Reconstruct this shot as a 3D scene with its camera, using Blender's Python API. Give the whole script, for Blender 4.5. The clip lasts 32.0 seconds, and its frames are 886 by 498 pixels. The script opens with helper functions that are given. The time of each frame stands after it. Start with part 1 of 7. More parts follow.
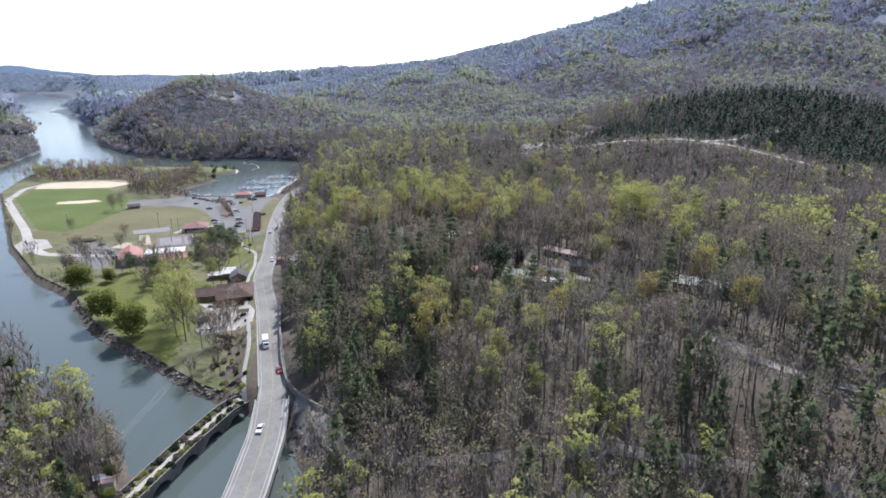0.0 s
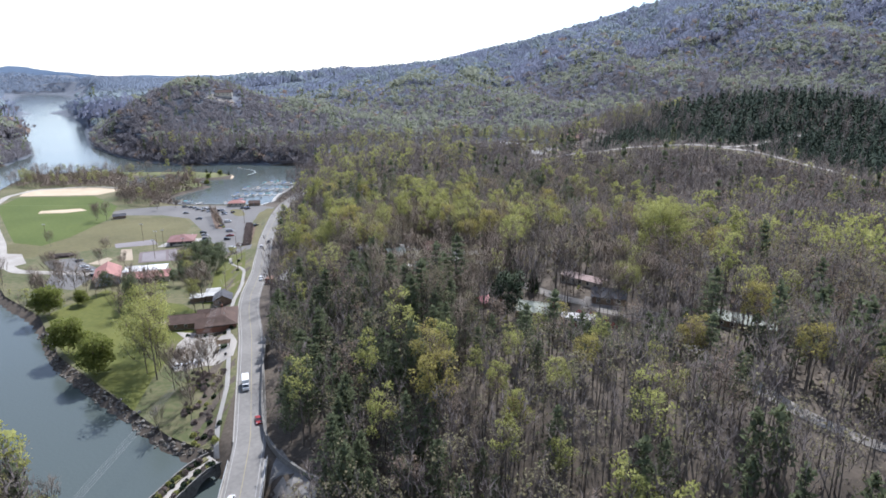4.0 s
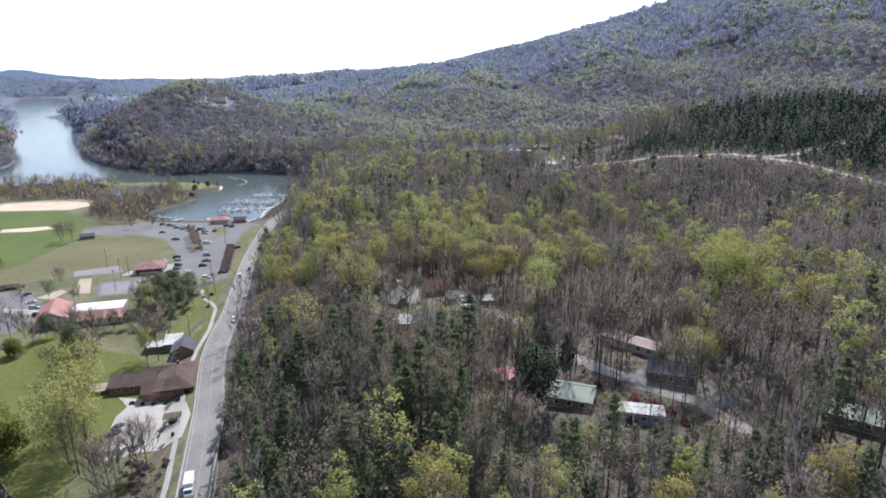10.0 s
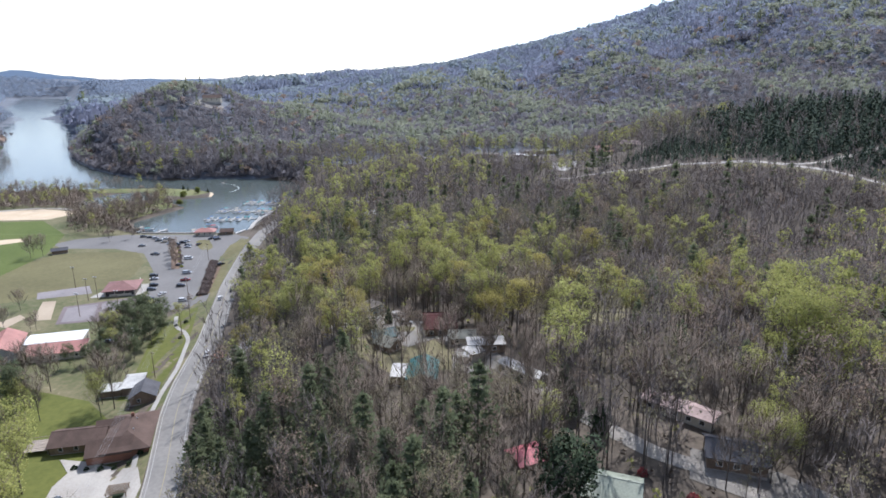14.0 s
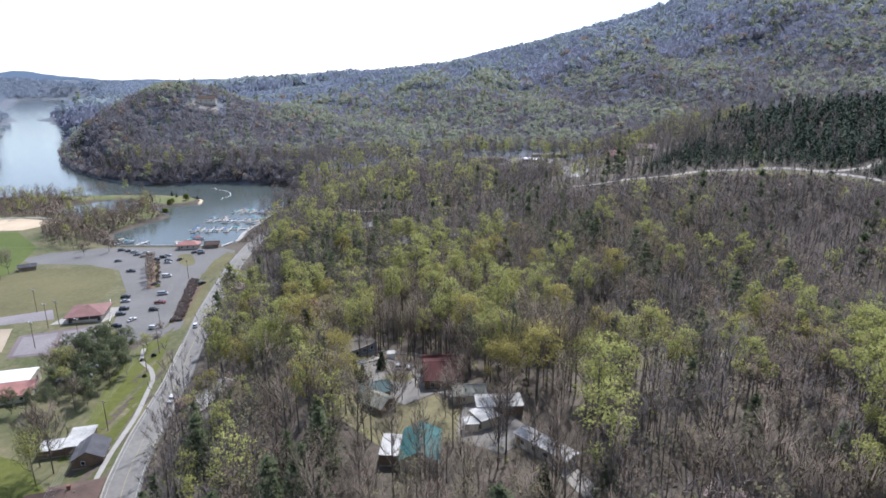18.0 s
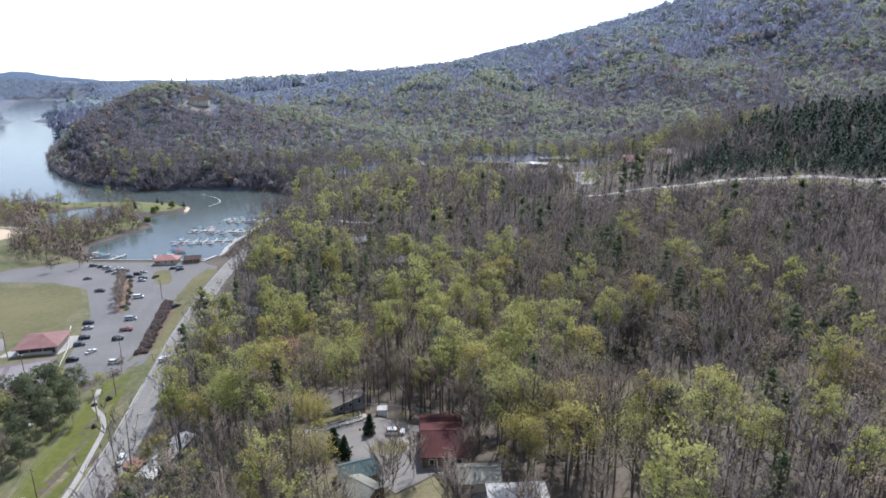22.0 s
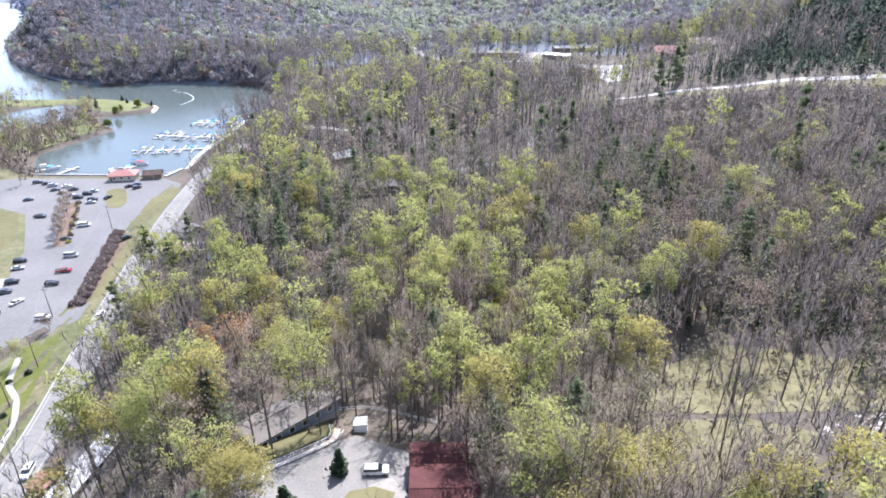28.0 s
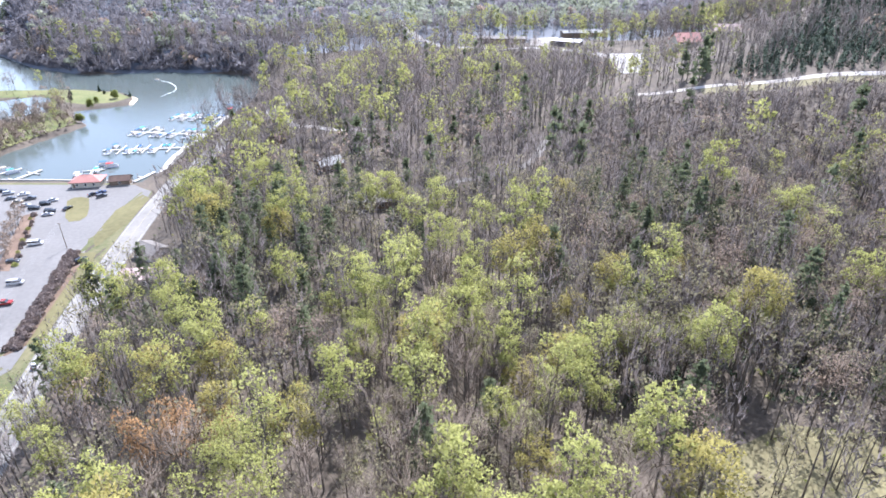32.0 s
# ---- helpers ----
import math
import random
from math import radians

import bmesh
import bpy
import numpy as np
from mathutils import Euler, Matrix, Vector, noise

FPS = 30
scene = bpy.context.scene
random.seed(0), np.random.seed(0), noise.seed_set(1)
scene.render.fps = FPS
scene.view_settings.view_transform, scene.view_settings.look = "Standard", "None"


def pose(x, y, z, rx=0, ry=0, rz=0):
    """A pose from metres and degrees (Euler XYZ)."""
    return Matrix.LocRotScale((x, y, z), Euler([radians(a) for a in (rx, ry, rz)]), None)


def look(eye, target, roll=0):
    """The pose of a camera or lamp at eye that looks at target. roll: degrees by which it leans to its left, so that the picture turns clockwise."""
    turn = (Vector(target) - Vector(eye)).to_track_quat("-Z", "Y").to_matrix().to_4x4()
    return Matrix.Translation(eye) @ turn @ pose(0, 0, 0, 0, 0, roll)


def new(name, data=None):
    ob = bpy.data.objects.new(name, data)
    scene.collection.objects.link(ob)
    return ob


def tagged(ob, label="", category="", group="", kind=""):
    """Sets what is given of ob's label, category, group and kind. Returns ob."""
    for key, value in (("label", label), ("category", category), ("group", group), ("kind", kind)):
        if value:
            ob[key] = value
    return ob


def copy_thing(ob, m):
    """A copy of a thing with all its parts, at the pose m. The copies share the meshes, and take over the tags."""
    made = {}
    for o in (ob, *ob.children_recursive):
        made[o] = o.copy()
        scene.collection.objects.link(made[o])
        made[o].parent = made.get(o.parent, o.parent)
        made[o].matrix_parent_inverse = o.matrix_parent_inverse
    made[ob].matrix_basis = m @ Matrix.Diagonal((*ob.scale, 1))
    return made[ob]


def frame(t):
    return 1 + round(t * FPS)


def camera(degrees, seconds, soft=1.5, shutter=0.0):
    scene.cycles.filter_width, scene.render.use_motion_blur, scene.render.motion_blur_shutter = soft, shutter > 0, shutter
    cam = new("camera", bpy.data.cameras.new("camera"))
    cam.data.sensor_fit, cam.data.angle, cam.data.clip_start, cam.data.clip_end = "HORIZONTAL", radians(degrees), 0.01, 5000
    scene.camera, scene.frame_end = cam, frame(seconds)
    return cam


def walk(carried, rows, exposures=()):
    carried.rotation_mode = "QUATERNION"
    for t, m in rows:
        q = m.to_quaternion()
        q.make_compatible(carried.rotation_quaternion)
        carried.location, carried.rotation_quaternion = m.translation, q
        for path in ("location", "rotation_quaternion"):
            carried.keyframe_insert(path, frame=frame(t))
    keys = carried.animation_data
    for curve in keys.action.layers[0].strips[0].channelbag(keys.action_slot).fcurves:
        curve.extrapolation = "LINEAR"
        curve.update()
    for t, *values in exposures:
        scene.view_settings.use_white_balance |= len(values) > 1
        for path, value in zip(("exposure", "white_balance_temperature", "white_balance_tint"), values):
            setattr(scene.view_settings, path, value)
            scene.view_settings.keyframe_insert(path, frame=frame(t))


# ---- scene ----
cam = camera(72.7, 32.0, 1.7)

PATH = [
    (0, (0.611, 3.381, 111.17), (0.634, 5.303, 110.616), -0.1),
    (1, (0.654, 10.173, 111.508), (0.674, 12.095, 110.953), -0.1),
    (2, (0.599, 17.595, 112.029), (0.615, 19.516, 111.474), -0.1),
    (3, (0.386, 25.991, 112.248), (0.401, 27.912, 111.694), -0.1),
    (3.5, (0.427, 30.282, 112.309), (0.441, 32.204, 111.756), -0.1),
    (5.5, (0.52, 48.816, 112.797), (0.529, 50.738, 112.245), -0.2),
    (6, (0.587, 53.527, 112.796), (0.593, 55.449, 112.244), -0.2),
    (7, (0.567, 62.867, 112.674), (0.57, 64.79, 112.124), -0.3),
    (8, (0.301, 71.653, 112.829), (0.304, 73.576, 112.28), -0.3),
    (9, (0.232, 80.626, 112.853), (0.233, 82.55, 112.305), -0.3),
    (10, (0.284, 89.673, 112.796), (0.281, 91.597, 112.25), -0.3),
    (11, (0.318, 98.713, 112.954), (0.313, 100.637, 112.409), -0.4),
    (12, (0.293, 107.585, 113.04), (0.285, 109.51, 112.495), -0.4),
    (13, (0.048, 116.736, 113.287), (0.039, 118.661, 112.742), -0.3),
    (14, (0.297, 125.913, 113.306), (0.286, 127.837, 112.761), -0.3),
    (14.5, (0.295, 130.527, 113.178), (0.282, 132.452, 112.633), -0.3),
    (16.5, (0.247, 148.565, 113.102), (0.228, 150.489, 112.557), -0.3),
    (17, (0.147, 153.232, 113.169), (0.128, 155.156, 112.624), -0.3),
    (18, (0.113, 162.265, 113.152), (0.092, 164.19, 112.607), -0.4),
    (19, (0.079, 171.45, 112.981), (0.056, 173.374, 112.437), -0.4),
    (20, (0.07, 180.623, 112.8), (0.045, 182.547, 112.256), -0.4),
    (21, (0.064, 189.549, 112.556), (0.038, 191.474, 112.014), -0.4),
    (22, (-0.397, 198.481, 112.373), (-0.423, 200.406, 111.831), -0.4),
    (22.5, (-0.454, 202.823, 112.208), (-0.481, 204.748, 111.666), -0.3),
    (23, (-0.287, 207.233, 112.063), (-0.315, 209.147, 111.485), -0.3),
    (23.5, (-0.341, 211.765, 111.807), (-0.369, 213.656, 111.155), -0.3),
    (24, (-0.341, 216.247, 111.648), (-0.371, 218.13, 110.974), -0.4),
    (24.5, (-0.333, 220.686, 111.619), (-0.363, 222.561, 110.923), -0.4),
    (25, (-0.418, 224.911, 111.59), (-0.448, 226.774, 110.863), -0.4),
    (25.5, (-0.396, 229.304, 111.508), (-0.428, 231.152, 110.744), -0.5),
    (27.5, (-0.625, 247.336, 111.016), (-0.658, 249.14, 110.152), -0.5),
    (28, (-0.643, 251.842, 110.806), (-0.676, 253.637, 109.925), -0.4),
    (28.5, (-0.584, 256.298, 110.569), (-0.618, 258.083, 109.668), -0.5),
    (29, (-0.497, 260.869, 110.399), (-0.532, 262.643, 109.477), -0.5),
    (29.5, (-0.439, 265.451, 110.385), (-0.476, 267.219, 109.451), -0.5),
    (30, (-0.717, 269.847, 110.499), (-0.752, 271.614, 109.563), -0.5),
    (31, (-0.713, 278.335, 110.964), (-0.748, 280.102, 110.028), -0.5),
    (32, (0.083, 287.391, 111.009), (0.043, 289.158, 110.073), -0.5),
]
EXPOSURES = [(0, 0.43, 5800, 14), (10, 0.36, 5800, 14), (23.1, 0.31, 5760, 14), (24, 0.78, 5750, 16), (25, 1.03, 5720, 17), (28, 1.25, 5700, 17), (32, 1.42, 5700, 17)]
walk(cam, [(t, look(eye, target, roll)) for t, eye, target, roll in PATH], EXPOSURES)

# ---- world, sun ----
SUN_AZ, SUN_EL = radians(16), radians(52)      # azimuth from +y towards +x
world = bpy.data.worlds.new("sky")
scene.world = world
world.use_nodes = True
wn = world.node_tree
sky = wn.nodes.new("ShaderNodeTexSky")
sky.sky_type, sky.sun_disc = "NISHITA", False
sky.sun_elevation, sky.sun_rotation = SUN_EL, SUN_AZ
sky.air_density, sky.dust_density, sky.ozone_density = 1.0, 0.3, 1.6
pale = wn.nodes.new("ShaderNodeHueSaturation")
pale.inputs["Saturation"].default_value = 0.6
wn.links.new(sky.outputs[0], pale.inputs["Color"])
wn.links.new(pale.outputs[0], wn.nodes["Background"].inputs[0])
wn.nodes["Background"].inputs[1].default_value = 0.15
sun = new("sun", bpy.data.lights.new("sun", "SUN"))
sun.data.energy, sun.data.angle, sun.data.color = 4.6, radians(0.6), (1.0, 0.95, 0.87)
sun_way = Vector((math.sin(SUN_AZ) * math.cos(SUN_EL), math.cos(SUN_AZ) * math.cos(SUN_EL), math.sin(SUN_EL)))
sun.matrix_world = look(sun_way * 900, (0, 0, 0))


# ---- materials ----
def mat(name, c1, c2, rough=0.85, big=0.08, fine=1.5, bump=0.3, metal=0.0, vary=0.0, island=0.0, spec=0.3, c3=None, through_light=0.0):
    """Two-scale noise between c1 and c2 (c3: stains), with bump, and brightness varied by object or by loose piece."""
    m = bpy.data.materials.new(name)
    m.use_nodes = True
    n, l = m.node_tree.nodes, m.node_tree.links
    b = n["Principled BSDF"]
    geo = n.new("ShaderNodeNewGeometry")
    n1, n2 = n.new("ShaderNodeTexNoise"), n.new("ShaderNodeTexNoise")
    for node, s, d in ((n1, big, 4), (n2, fine, 6)):
        l.new(geo.outputs["Position"], node.inputs["Vector"])
        node.inputs["Scale"].default_value, node.inputs["Detail"].default_value = s, d
    add = n.new("ShaderNodeMath")
    add.operation = "MULTIPLY_ADD"
    l.new(n1.outputs[0], add.inputs[0])
    add.inputs[1].default_value = 0.55
    half = n.new("ShaderNodeMath")
    half.operation = "MULTIPLY"
    l.new(n2.outputs[0], half.inputs[0])
    half.inputs[1].default_value = 0.45
    l.new(half.outputs[0], add.inputs[2])
    ramp = n.new("ShaderNodeValToRGB")
    l.new(add.outputs[0], ramp.inputs[0])
    e = ramp.color_ramp.elements
    e[0].position, e[0].color = 0.36, (*c1, 1)
    e[1].position, e[1].color = 0.64, (*c2, 1)
    if c3:
        x = e.new(0.72)
        x.color = (*c3, 1)
    colour = ramp.outputs[0]
    if vary or island:
        hsv = n.new("ShaderNodeHueSaturation")
        l.new(colour, hsv.inputs["Color"])
        rnd, amount = (geo.outputs["Random Per Island"], island) if island else (n.new("ShaderNodeObjectInfo").outputs["Random"], vary)
        mr = n.new("ShaderNodeMapRange")
        l.new(rnd, mr.inputs[0])
        mr.inputs[3].default_value, mr.inputs[4].default_value = 1 - amount, 1 + amount
        l.new(mr.outputs[0], hsv.inputs["Value"])
        colour = hsv.outputs[0]
    l.new(colour, b.inputs["Base Color"])
    b.inputs["Roughness"].default_value, b.inputs["Metallic"].default_value = rough, metal
    b.inputs["Specular IOR Level"].default_value = spec
    if bump:
        bp = n.new("ShaderNodeBump")
        bp.inputs["Strength"].default_value, bp.inputs["Distance"].default_value = bump, 0.1
        l.new(n2.outputs[0], bp.inputs["Height"])
        l.new(bp.outputs[0], b.inputs["Normal"])
    if through_light:
        tr, mix = n.new("ShaderNodeBsdfTranslucent"), n.new("ShaderNodeMixShader")
        l.new(colour, tr.inputs[0])
        mix.inputs[0].default_value = through_light
        l.new(b.outputs[0], mix.inputs[1])
        l.new(tr.outputs[0], mix.inputs[2])
        l.new(mix.outputs[0], n["Material Output"].inputs[0])
    return m


M_LITTER = mat("leaf_litter", (0.066, 0.054, 0.042), (0.138, 0.113, 0.087), big=0.05, fine=0.9, bump=0.8, c3=(0.16, 0.15, 0.085))
M_GRASS = mat("mown_grass", (0.082, 0.096, 0.017), (0.138, 0.145, 0.032), big=0.03, fine=0.6, bump=0.4)
M_DRYGRASS = mat("dry_grass", (0.108, 0.099, 0.043), (0.16, 0.145, 0.066), big=0.03, fine=0.5, bump=0.4)
M_BALLGRASS = mat("ball_field_grass", (0.07, 0.098, 0.016), (0.105, 0.132, 0.028), big=0.02, fine=0.4, bump=0.3)
M_SAND = mat("sand", (0.48, 0.38, 0.26), (0.60, 0.49, 0.35), bump=0.2)
M_ASPHALT = mat("worn_asphalt", (0.172, 0.165, 0.153), (0.248, 0.237, 0.219), big=0.06, fine=0.8, bump=0.1)
M_LOT = mat("lot_asphalt", (0.142, 0.137, 0.131), (0.192, 0.185, 0.177), big=0.04, fine=0.7, bump=0.1)
M_CONCRETE = mat("concrete", (0.30, 0.285, 0.26), (0.42, 0.405, 0.375), big=0.1, fine=1.2, bump=0.2)
M_GRAVEL = mat("gravel", (0.148, 0.138, 0.124), (0.235, 0.22, 0.198), big=0.1, fine=2.5, bump=0.5)
M_DIRT = mat("packed_dirt_and_gravel", (0.2, 0.182, 0.16), (0.32, 0.298, 0.266), big=0.1, fine=1.5, bump=0.4)
M_WALL = mat("stained_concrete", (0.12, 0.115, 0.105), (0.24, 0.23, 0.21), big=0.15, fine=1.2, bump=0.3)
M_WIRE = mat("aluminium_cable", (0.2, 0.2, 0.2), (0.3, 0.3, 0.3), bump=0)
M_STONE = mat("river_stone", (0.085, 0.078, 0.066), (0.23, 0.21, 0.18), big=0.3, fine=2, bump=0.7, vary=0.3)
M_PAINT = mat("road_paint_white", (0.34, 0.335, 0.32), (0.46, 0.455, 0.44), bump=0.05)
M_YELLOW = mat("road_paint_yellow", (0.27, 0.24, 0.16), (0.36, 0.31, 0.19), bump=0.05)
M_BARK = mat("grey_bark", (0.076, 0.063, 0.052), (0.19, 0.163, 0.138), big=0.5, fine=6, bump=0.8)
M_TWIG = mat("bare_twigs", (0.148, 0.121, 0.099), (0.252, 0.208, 0.17), big=0.11, fine=0.3, bump=0, island=0.2, spec=0.1)
M_LEAF = mat("spring_leaves", (0.28, 0.288, 0.092), (0.41, 0.42, 0.152), big=0.06, fine=0.3, bump=0, island=0.13, through_light=0.42, spec=0.1)
M_GOLD = mat("golden_young_leaves", (0.275, 0.24, 0.08), (0.40, 0.36, 0.125), big=0.06, fine=0.3, bump=0, island=0.13, through_light=0.4, spec=0.1)
M_THIN = mat("first_grey_green_buds", (0.188, 0.172, 0.108), (0.285, 0.264, 0.16), big=0.09, fine=0.3, bump=0, island=0.15, through_light=0.4, spec=0.1)
M_BUD = mat("reddish_buds", (0.18, 0.143, 0.118), (0.275, 0.212, 0.162), big=0.09, fine=0.3, bump=0, island=0.15, through_light=0.25, spec=0.1)
M_NEEDLE = mat("pine_needles", (0.098, 0.118, 0.066), (0.172, 0.198, 0.112), big=0.12, fine=0.4, bump=0, island=0.2, through_light=0.45, spec=0.1)
M_DARKLEAF = mat("dark_evergreen_leaves", (0.018, 0.032, 0.016), (0.045, 0.066, 0.03), big=0.3, fine=1, bump=0, island=0.35)
M_RUSSET = mat("orange_brown_buds", (0.24, 0.135, 0.07), (0.40, 0.25, 0.12), big=0.09, fine=0.3, bump=0, island=0.2, through_light=0.3, spec=0.1)
# distance haze is mixed into these twig colours, bluer farther off
M_FARTWIG = mat("far_haze_grey_twigs", (0.162, 0.157, 0.174), (0.22, 0.212, 0.23), big=0.03, fine=0.12, bump=0, island=0.04, through_light=0.65)
M_MOUNTTWIG = mat("haze_blue_mountain_twigs", (0.208, 0.243, 0.326), (0.243, 0.279, 0.365), big=0.012, fine=0.06, bump=0, island=0.03, through_light=0.6)
M_REMOTE = mat("haze_blue_remote_twigs", (0.235, 0.285, 0.365), (0.27, 0.32, 0.40), big=0.004, fine=0.02, bump=0, island=0.03, through_light=0.6)
M_LAKESIDE = mat("haze_blue_lakeside_twigs", (0.205, 0.245, 0.305), (0.25, 0.29, 0.35), big=0.006, fine=0.03, bump=0, island=0.04, through_light=0.6)
M_FARBUD = mat("far_russet_buds", (0.22, 0.17, 0.14), (0.30, 0.23, 0.18), big=0.03, fine=0.1, bump=0, island=0.1, through_light=0.3)
# floor of the far forest, with bluish haze in its base colour
M_FARFLOOR = mat("haze_tinted_far_floor", (0.112, 0.127, 0.152), (0.16, 0.177, 0.205), big=0.01, fine=0.1, bump=0.2)
M_HEDGE = mat("twiggy_hedge", (0.185, 0.147, 0.132), (0.285, 0.232, 0.206), big=0.1, fine=0.5, bump=0, island=0.2, through_light=0.3)
M_SCRUB = mat("brown_scrub", (0.094, 0.077, 0.064), (0.165, 0.137, 0.115), big=0.06, fine=0.4, bump=0, island=0.2, through_light=0.2)
# leaves and twigs of the slopes, base colours blued by painted haze
M_MOUNTLEAF = mat("haze_blue_slope_leaves", (0.228, 0.278, 0.308), (0.278, 0.33, 0.356), big=0.02, fine=0.1, bump=0, island=0.04, through_light=0.65)
M_SLOPETWIG = mat("haze_blue_slope_twigs", (0.203, 0.223, 0.305), (0.253, 0.273, 0.362), big=0.02, fine=0.1, bump=0, island=0.04, through_light=0.6)
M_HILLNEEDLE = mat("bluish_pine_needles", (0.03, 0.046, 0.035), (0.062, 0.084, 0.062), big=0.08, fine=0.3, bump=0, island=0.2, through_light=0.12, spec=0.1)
M_MIDTWIG = mat("purplish_grey_twigs", (0.126, 0.109, 0.105), (0.198, 0.173, 0.164), big=0.04, fine=0.3, bump=0, island=0.15, through_light=0.2)
M_MIDTHIN = mat("dull_first_buds", (0.16, 0.142, 0.12), (0.235, 0.21, 0.175), big=0.05, fine=0.3, bump=0, island=0.2, through_light=0.3)
# spring green muted towards blue, as haze put into the colour
M_FARLEAF = mat("haze_muted_far_leaves", (0.245, 0.27, 0.21), (0.322, 0.346, 0.255), big=0.02, fine=0.1, bump=0, island=0.05, through_light=0.6)
M_BUSHLEAF = mat("full_green_leaves", (0.13, 0.155, 0.038), (0.235, 0.26, 0.075), big=0.3, fine=1, bump=0, island=0.15, through_light=0.55, spec=0.1)
M_WHITE = mat("white_paint", (0.72, 0.72, 0.70), (0.82, 0.82, 0.80), big=0.3, fine=3, bump=0.1)


def water_material():
    m = bpy.data.materials.new("lake_water")
    m.use_nodes = True
    n, l = m.node_tree.nodes, m.node_tree.links
    b = n["Principled BSDF"]
    b.inputs["Base Color"].default_value = (0.085, 0.105, 0.10, 1)
    b.inputs["Roughness"].default_value, b.inputs["IOR"].default_value = 0.09, 1.33
    geo, bp = n.new("ShaderNodeNewGeometry"), n.new("ShaderNodeBump")
    a, c, s = n.new("ShaderNodeTexNoise"), n.new("ShaderNodeTexNoise"), n.new("ShaderNodeMath")
    for node, k in ((a, 0.9), (c, 0.06)):
        l.new(geo.outputs["Position"], node.inputs["Vector"])
        node.inputs["Scale"].default_value, node.inputs["Detail"].default_value = k, 3
    s.operation = "ADD"
    l.new(a.outputs[0], s.inputs[0])
    l.new(c.outputs[0], s.inputs[1])
    l.new(s.outputs[0], bp.inputs["Height"])
    bp.inputs["Strength"].default_value, bp.inputs["Distance"].default_value = 0.5, 0.12
    l.new(bp.outputs[0], b.inputs["Normal"])
    return m


M_WATER = water_material()


# ---- lie of the land ----
def smooth(a, b, v):
    t = np.clip((np.asarray(v, float) - a) / (b - a), 0, 1)
    return t * t * (3 - 2 * t)


ROAD = [(-49, 60), (-49, 136), (-51, 164), (-57, 195), (-67, 229), (-80, 273), (-92, 308), (-97, 329), (-103, 367),
        (-112, 405), (-120, 440), (-128, 487), (-133, 520), (-136, 560), (-132, 620), (-120, 690), (-90, 760), (-60, 850), (-40, 960)]
ROAD_X, ROAD_Y = np.array(ROAD, float).T
SHORE = [(-34, 60), (-36, 150), (-46, 172), (-64, 187), (-85, 199), (-102, 213), (-125, 231), (-154, 255), (-190, 299), (-225, 326), (-281, 389),
         (-339, 470), (-425, 588), (-455, 660), (-478, 730), (-430, 768), (-360, 765), (-300, 768), (-262, 757), (-240, 738), (-236, 722),
         (-252, 712), (-270, 704), (-262, 690), (-240, 668), (-250, 635), (-258, 608), (-242, 576), (-228, 567), (-158, 564)]
SHORE2 = [(-152, 590), (-154, 640), (-150, 740), (-165, 800), (-185, 822), (-260, 838), (-326, 824), (-395, 857), (-467, 918), (-560, 1030), (-640, 1160),
          (-760, 1380), (-1000, 1780), (-1240, 2080), (-1180, 2250), (-1400, 2600), (-2050, 3700), (-2500, 4300), (-2800, 4050), (-1760, 2500), (-1310, 1970),
          (-1000, 1430), (-740, 1130), (-600, 930), (-560, 800), (-530, 700), (-480, 600), (-390, 460), (-320, 380), (-255, 305), (-177, 228), (-141, 198),
          (-122, 180), (-97, 164), (-86, 150), (-80, 60)]
WATER = np.array(SHORE + SHORE2, float)
POND = (-318, 702, 30, 38)


def shore_distance(x, y):
    """Signed distance to the water's edge: positive on land."""
    x, y = np.asarray(x, float).ravel(), np.asarray(y, float).ravel()
    best, inside = np.full(x.shape, 1e9), np.zeros(x.shape, bool)
    for (ax, ay), (bx, by) in zip(WATER, np.roll(WATER, -1, 0)):
        dx, dy = bx - ax, by - ay
        t = np.clip(((x - ax) * dx + (y - ay) * dy) / (dx * dx + dy * dy), 0, 1)
        best = np.minimum(best, np.hypot(x - ax - t * dx, y - ay - t * dy))
        if ay != by:
            inside ^= ((ay > y) != (by > y)) & (x < (bx - ax) * (y - ay) / (by - ay) + ax)
    return np.where(inside, -best, best)


def road_height(y):
    return np.interp(y, [60, 185, 260, 330, 420, 520, 600, 900], [7.0, 6.6, 5.2, 4.0, 3.3, 3.0, 4.0, 12.0])


def mound(x, y, cx, cy, sx, sy, h):
    return h * np.exp(-0.5 * (((x - cx) / sx) ** 2 + ((y - cy) / sy) ** 2))


